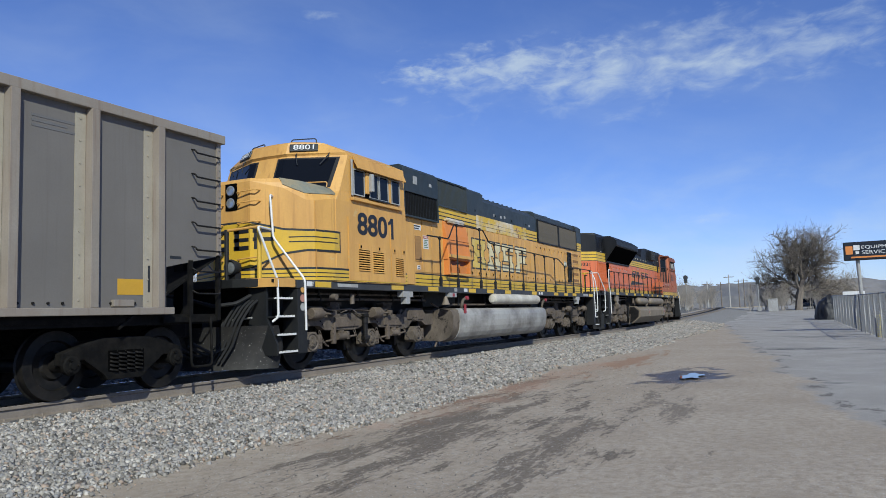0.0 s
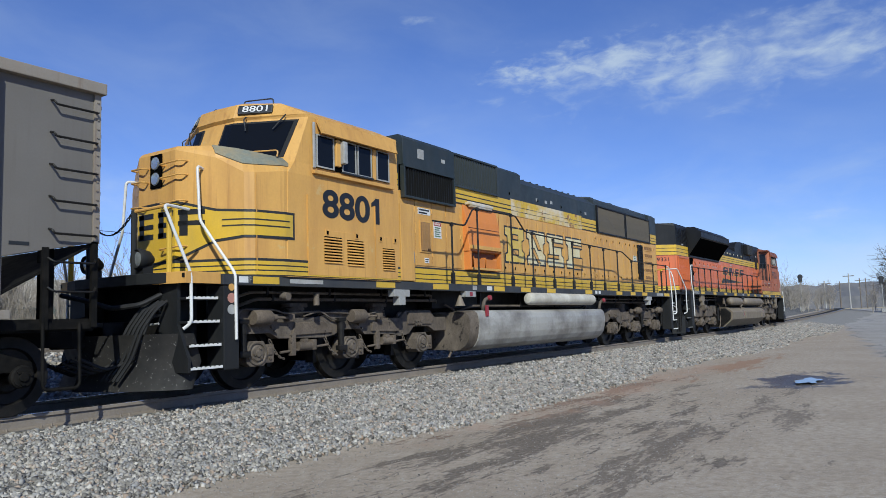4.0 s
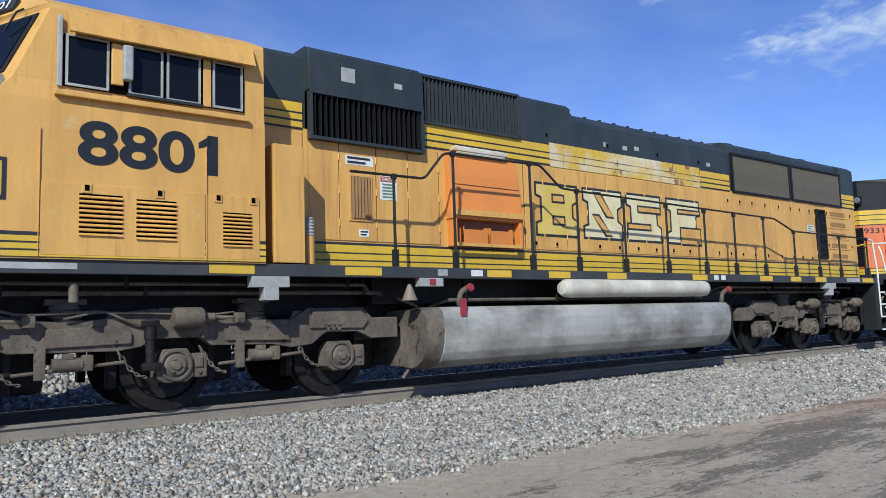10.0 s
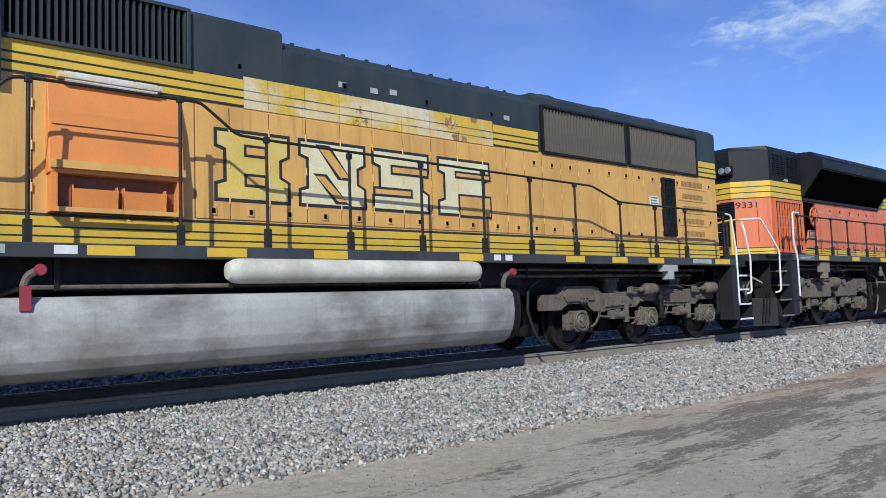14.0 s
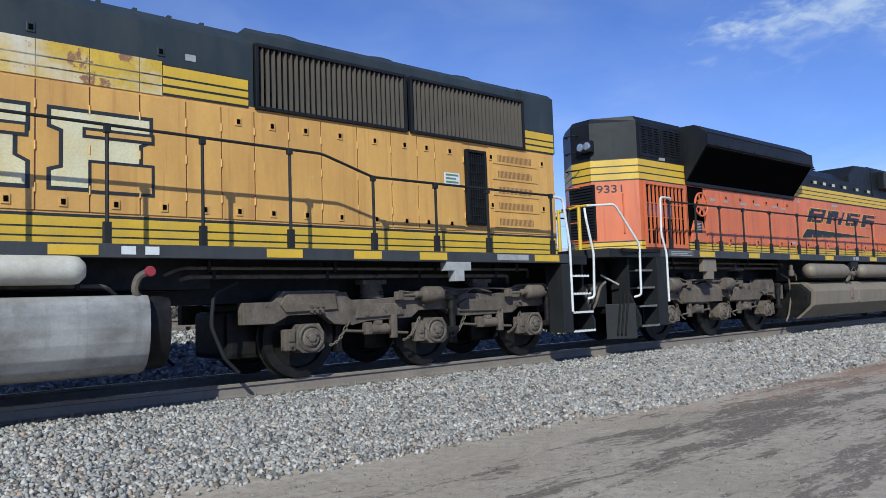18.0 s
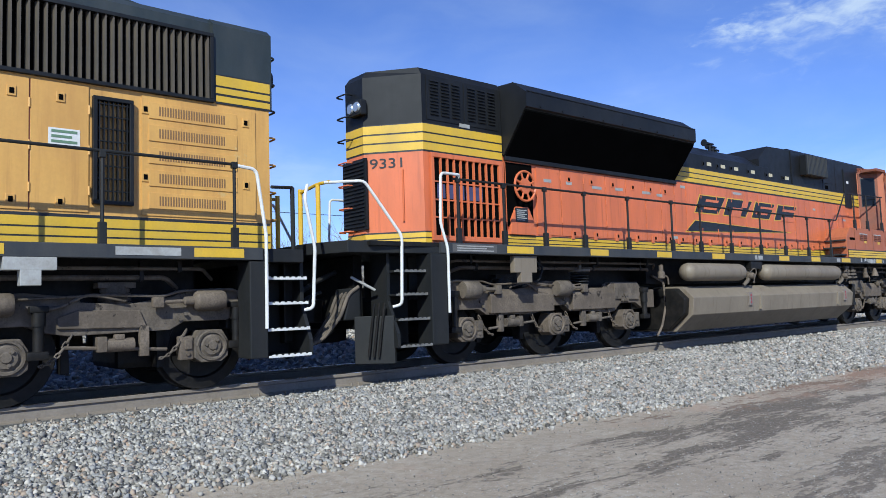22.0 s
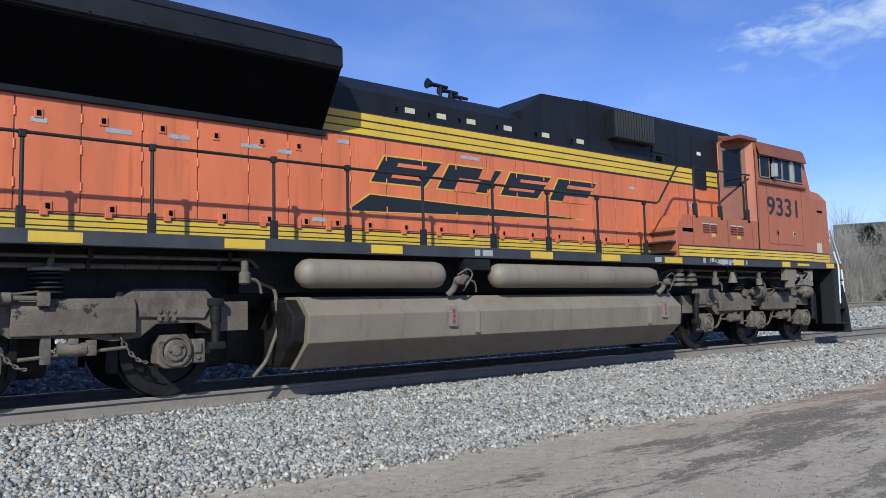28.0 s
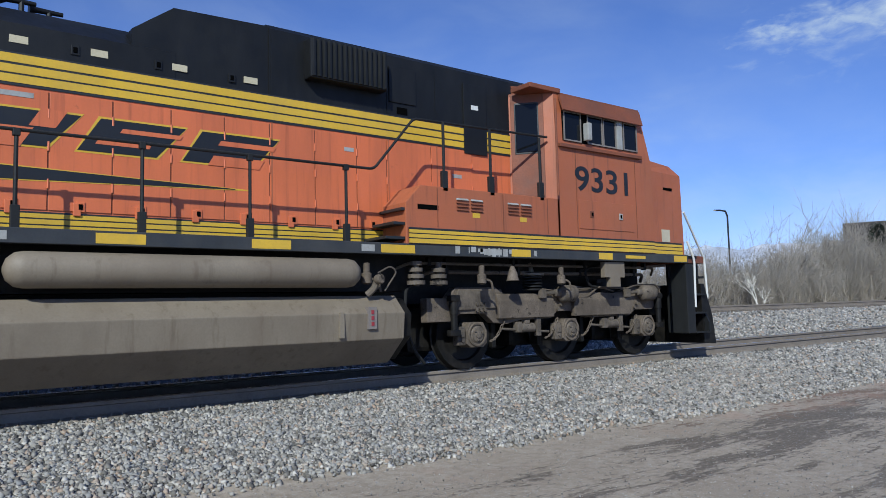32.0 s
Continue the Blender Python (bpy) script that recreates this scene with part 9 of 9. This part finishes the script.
def street_lamp(x, y, z, h, turn, label):
    th = thing("street_lamp", (x, y, z), label, "street lamp", "street lamps")
    bm = bmesh.new()
    c, s = math.cos(radians(turn)), math.sin(radians(turn))
    rod(bm, curve_pts([(0, 0, -1.0), (0, 0, h - 0.7), (0.25 * c, 0.25 * s, h - 0.1), (1.0 * c, 1.0 * s, h), (1.7 * c, 1.7 * s, h)]), 0.11)
    part("pole", bm, SILL, th, local=True, smooth=True)
    bm = bmesh.new()
    box(bm, 1.6 * c - 0.25, 1.6 * c + 0.25, 1.6 * s - 0.12, 1.6 * s + 0.12, h - 0.08, h + 0.06, 0.03)
    part("lamp_head", bm, PALE, th, local=True)


street_lamp(86.0, 51.8, 1.3, 11.8, 150, "tall grey curved-arm street lamp beyond the shrubs")
street_lamp(16.5, 47.5, 2.8, 7.6, 180, "tan curved-arm street lamp beyond the wall")

# dark hoardings seen through the branches
DARKWOOD = surface("dark_brown_boards", (0.05, 0.042, 0.038), 0.8, var=0.2, var_scale=1.5)
for nm, x, y, z0, z1, w, turn, lab in (("hoarding", 78.0, 31.0, 4.9, 9.0, 6.0, -68, "dark brown hoarding among the trees"), ("hoarding", 10.6, 52.0, 6.8, 10.8, 1.6, -10, "dark sign board on a post behind the trees")):
    th = thing(nm, (x, y, 0.5), lab, "hoarding")
    bm = bmesh.new()
    box(bm, -w / 2, w / 2, -0.2, 0.2, z0 - 0.5, z1 - 0.5, 0.03)
    o = part("board", bm, DARKWOOD, th, local=True)
    for sx in (-0.35, 0.35):
        bm = bmesh.new()
        cyl(bm, (sx * w, 0.3, 0.0), (sx * w, 0.3, z0 - 0.3), 0.12, 10)
        part("post", bm, DARKWOOD, th, local=True)
    th.rotation_euler = (0, 0, radians(turn))
white_shed = thing("shed", (8.0, 56.0, 3.0), "small white metal shed on the bank", "shed")
bm = bmesh.new()
box(bm, -3.0, 3.0, -2, 2, -0.5, 3.2)
part("wall", bm, surface("white_sheet_metal", (0.7, 0.7, 0.69), 0.6, var=0.06), white_shed, local=True)
bm = bmesh.new()
prism(bm, [(-3.2, 3.2), (3.2, 3.2), (0, 4.2)], "y", -2.2, 2.2)
part("roof", bm, surface("grey_sheet_roof", (0.3, 0.3, 0.3), 0.6), white_shed, local=True)

# wires across the yard
wires = thing("overhead_wire", (0, 0, 0), "thin overhead wire between far poles", "wire")
bm = bmesh.new()
rod(bm, [(-40 + 8 * k, 60, 10.2 + 0.5 * ((k - 8) / 8) ** 2) for k in range(17)], 0.03, 5)
part("wire", bm, HOSE, wires, local=True)
for x in (-40, 88):
    bm = bmesh.new()
    cyl(bm, (x, 60, 2), (x, 60, 11.2), 0.15, 10)
    part("pole", bm, BARK, wires, local=True)

# ---- down the road ----
def signal_mast(x, y, z, h, label):
    th = thing("signal", (x, y, z), label, "railway signal", "railway signals")
    bm = bmesh.new()
    cyl(bm, (0, 0, -0.2), (0, 0, h - 0.5), 0.075, 10)
    part("mast", bm, PALE, th, local=True)
    bm = bmesh.new()
    cyl(bm, (0, 0.06, h - 0.15), (0, -0.06, h - 0.15), 0.30, 16)
    box(bm, -0.22, 0.22, -0.1, 0.2, h - 0.85, h + 0.1, 0.06)
    o = part("signal_head", bm, LINE, th, "black signal head", local=True)
    bm = bmesh.new()
    box(bm, -0.25, 0.25, -0.2, 0.2, 0, 0.5, 0.02)
    part("base_box", bm, PALE, th, local=True)
    th.rotation_euler = (0, 0, radians(-80))


def polar(az, d):
    return d * math.cos(radians(az)), d * math.sin(radians(az))


for az_, d in ((7.95, 100.0), (3.08, 104.0)):
    x, y = polar(az_, d)
    signal_mast(x, y, ground_z(x, y), 4.3, "railway signal with a black head on a white mast")
x, y = polar(2.15, 100)
cab_ = thing("relay_cabinet", (x, y, ground_z(x, y)), "pale grey trackside relay cabinet", "cabinet")
bm = bmesh.new()
box(bm, -0.5, 0.5, -0.55, 0.55, 0, 1.5, 0.03)
part("case", bm, PALE, cab_, local=True)
bm = bmesh.new()
box(bm, -0.55, 0.55, -0.6, 0.6, 1.5, 1.56, 0.01)
part("lid", bm, PALE, cab_, local=True)

# parked car
x, y = polar(-0.05, 112)
car = thing("car", (x, y, ground_z(x, y)), "dark blue parked car seen end-on down the road", "car")
CARP = surface("dark_blue_car_paint", (0.02, 0.03, 0.06), 0.25, var=0.05)
bm = bmesh.new()
prism(bm, [(-2.1, 0.3), (-2.15, 0.75), (-1.2, 0.88), (1.6, 0.9), (2.1, 0.8), (2.15, 0.35)], "y", -0.85, 0.85, 0.06)
part("body", bm, CARP, car, local=True)
bm = bmesh.new()
prism(bm, [(-1.15, 0.88), (-0.5, 1.42), (0.9, 1.45), (1.6, 0.9)], "y", -0.72, 0.72, 0.06)
part("cabin_glass", bm, GLASS, car, local=True)
for sx in (-1.35, 1.35):
    for sy in (-0.8, 0.8):
        bm = bmesh.new()
        cyl(bm, (sx, sy - 0.1, 0.31), (sx, sy + 0.1, 0.31), 0.31, 18)
        part("wheel", bm, HOSE, car, local=True)
for sy in (-0.6, 0.6):
    bm = bmesh.new()
    box(bm, -2.18, -2.1, sy - 0.17, sy + 0.17, 0.6, 0.72, 0.02)
    part("headlight", bm, LAMP_GLASS, car, local=True)

# business sign on two leaning posts
x, y = polar(-3.42, 43.0)
sgn = thing("business_sign", (x, y, ground_z(x, y)), "black sign board with white words on two steel posts", "sign")
SIGNBLACK = surface("gloss_black_sign", (0.012, 0.013, 0.015), 0.3, var=0.1)
bm = bmesh.new()
box(bm, -0.10, 0.10, -3.4, 0.72, 3.60, 4.55, 0.05)
part("board", bm, SIGNBLACK, sgn, "black sign board", local=True)
for yy, x_ in ((0.0, 0.16), (-2.4, 0.16)):
    bm = bmesh.new()
    cyl(bm, (x_, yy, -0.2), (x_, yy + 0.12, 4.5), 0.09, 10)
    part("post", bm, PALE if yy == 0 else SILL, sgn, local=True)
bm = bmesh.new()
box(bm, -0.12, -0.10, -2.6, 0.40, 3.72, 3.80)
part("orange_rule", bm, ORG_PATCH, sgn, local=True)
bm = bmesh.new()
box(bm, -0.12, -0.10, 0.30, 0.62, 3.92, 4.34)
part("logo_orange", bm, ORG_PATCH, sgn, local=True)
bm = bmesh.new()
box(bm, -0.12, -0.10, -0.02, 0.26, 4.12, 4.38)
box(bm, -0.12, -0.10, 0.02, 0.18, 3.92, 4.06)
part("logo_white", bm, WHITE, sgn, local=True)
for words, z in (("EQUIPMENT", 4.15), ("SERVICES", 3.90)):
    o = lettering("sign_word", words, 0.19, 0, 0, 0, WHITE, sgn, squeeze=1.7 if words[0] == "E" else 1.35)
    o.matrix_basis = pose(-0.105, -0.1, z, 0, 0, -90)

# yard fence, tarpaulin, bollards
x0, y0 = polar(-1.62, 62)
x1, y1 = 33.0, -2.75
yf = thing("chain_link_fence", (0, 0, 0), "grey chain-link yard fence with steel posts", "fence")
n = 14
MESHM = surface("galvanised_wire", (0.28, 0.28, 0.27), 0.5, metal=0.5)
for k in range(n + 1):
    t = k / n
    fx, fy = x0 + (x1 - x0) * t, y0 + (y1 - y0) * t
    gz = ground_z(fx, fy)
    bm = bmesh.new()
    cyl(bm, (fx, fy, gz - 0.1), (fx, fy, gz + 1.9), 0.035, 8)
    part("fence_post", bm, PALE, yf, local=True)
    if k < n:
        bx, by = x0 + (x1 - x0) * (k + 1) / n, y0 + (y1 - y0) * (k + 1) / n
        gb = ground_z(bx, by)
        bm = bmesh.new()
        for j in range(16):
            a, b = j / 16, (j + 1) / 16
            for up in (0, 1):
                p = Vector((fx + (bx - fx) * a, fy + (by - fy) * a, gz + (0.05 if up else 1.85)))
                q = Vector((fx + (bx - fx) * min(1, a + 0.5), fy + (by - fy) * min(1, a + 0.5), gb + (1.85 if up else 0.05)))
                if a <= 0.5:
                    rod(bm, [p, q], 0.006, 3)
        rod(bm, [(fx, fy, gz + 1.87), (bx, by, gb + 1.87)], 0.022, 6)
        part("wire_mesh", bm, MESHM, yf, local=True)
x, y = polar(-1.25, 66)
tarp = thing("tarpaulin", (x, y, ground_z(x, y)), "black tarpaulin draped over a fence-side heap", "tarpaulin")
bm = bmesh.new()
bmesh.ops.create_icosphere(bm, subdivisions=4, radius=1.0)
for vtx in bm.verts:
    p = vtx.co
    k = 1 + 0.18 * noise.noise(p * 2.1) + 0.08 * noise.noise(p * 6)
    vtx.co = Vector((p.x * 1.5 * k, p.y * 1.0 * k, max(-0.02, p.z * 1.75 * k)))
part("sheet", bm, surface("black_plastic_sheet", (0.012, 0.012, 0.013), 0.6), tarp, local=True, smooth=True)
for az_, d in ((-3.06, 46.0), (-4.21, 37.0)):
    x, y = polar(az_, d)
    bo = thing("bollard", (x, y, ground_z(x, y)), "faded yellow steel bollard by the yard gate", "bollard", "yellow bollards")
    bm = bmesh.new()
    cyl(bm, (0, 0, -0.1), (0, 0, 0.9), 0.09, 14)
    bmesh.ops.create_uvsphere(bm, u_segments=14, v_segments=7, radius=0.09, matrix=Matrix.Translation((0, 0, 0.9)))
    part("pipe", bm, surface("faded_yellow_bollard", (0.62, 0.5, 0.14), 0.6, var=0.15), bo, local=True, smooth=True)
x, y = polar(-2.88, 78)
ws = thing("white_sign", (x, y, ground_z(x, y)), "plain white roadside notice board", "sign")
bm = bmesh.new()
box(bm, -0.05, 0.05, -0.9, 0.9, 1.3, 2.1, 0.02)
part("board", bm, WHITE, ws, local=True)
bm = bmesh.new()
cyl(bm, (0.08, 0, -0.1), (0.08, 0, 2.0), 0.05, 8)
part("post", bm, PALE, ws, local=True)

# power poles in the distance
for k, (az_, d, h) in enumerate(((4.98, 330, 14), (6.47, 300, 10.5), (5.55, 360, 12), (4.35, 420, 15), (4.0, 420, 15), (3.55, 450, 13), (9.3, 260, 8))):
    x, y = polar(az_, d)
    th = thing("power_pole", (x, y, 0.9), "distant timber power pole with cross arms", "power pole", "power poles")
    bm = bmesh.new()
    cyl(bm, (0, 0, -0.2), (0, 0, h), 0.32, 8, 0.2)
    part("pole", bm, PALE if k < 2 else BARK, th, local=True)
    bm = bmesh.new()
    box(bm, -0.15, 0.15, -2.0, 2.0, h - 1.2, h - 0.9)
    part("cross_arm", bm, BARK, th, local=True)

# low hills and snowy mountains on the horizon
def ridge(name, az0, az1, d, base, amp, rough, seed, mat, label):
    bm = bmesh.new()
    prev = None
    for k in range(161):
        a = radians(az0 + (az1 - az0) * k / 160)
        e = base * min(1, 0.3 + min(k, 160 - k) / 30) + amp * noise.fractal((k * rough, seed, 0.0), 0.9, 2.1, 6)
        x, y = d * math.cos(a), d * math.sin(a)
        h = d * math.tan(radians(max(0.2, e)))
        cur = [bm.verts.new((x, y, -60)), bm.verts.new((x * 1.02, y * 1.02, h * 0.5)), bm.verts.new((x * 1.06, y * 1.06, h * 1.06))]
        if prev:
            bm.faces.new((prev[0], cur[0], cur[1], prev[1]))
            bm.faces.new((prev[1], cur[1], cur[2], prev[2]))
        prev = cur
    return tagged(new(name, mesh_of(name, bm, mat, True)), label, "backdrop", kind="structure")


SNOWY = surface("snow_streaked_mountain", (0.30, 0.33, 0.40), 0.9, var=0.15, var_scale=0.004, fine=0.0, dirt=(0.66, 0.69, 0.76), dirt_amount=0.6, dirt_scale=0.010, streak=0.4)
HILL = surface("brown_wooded_hill", (0.16, 0.16, 0.17), 0.95, var=0.25, var_scale=0.02, fine=0.1, fine_scale=0.2, dirt=(0.26, 0.23, 0.19), dirt_amount=0.6, dirt_scale=0.02)
ridge("backdrop_mountains", 18, 66, 2600, 3.9, 0.5, 0.11, 4.0, SNOWY, "far blue mountains streaked with snow")
ridge("backdrop_hills", -40, 40, 900, 1.75, 0.35, 0.22, 9.0, HILL, "low brown wooded hills on the horizon")
ridge("backdrop_hills_back", 100, 330, 1200, 1.2, 0.3, 0.2, 2.0, HILL, "low brown hills around the yard")


# ---- what moves ----
def motions():
    def rolled(t):
        for (a, sa), (b, sb) in zip(ROLL, ROLL[1:]):
            if a <= t <= b:
                return sa + (sb - sa) * (t - a) / (b - a)
        return ROLL[-1][1]
    for v in VEHICLES:
        x, y, z = v.location
        walk(v, [(t, pose(x - s, y, z)) for t, s in ROLL])
    steps = [k * 0.25 for k in range(129)]
    for ax, r in WHEELS:
        x, y, z = ax.location
        walk(ax, [(t, pose(x, y, z, 0, -math.degrees(rolled(t) / r), 0)) for t in steps])


motions()
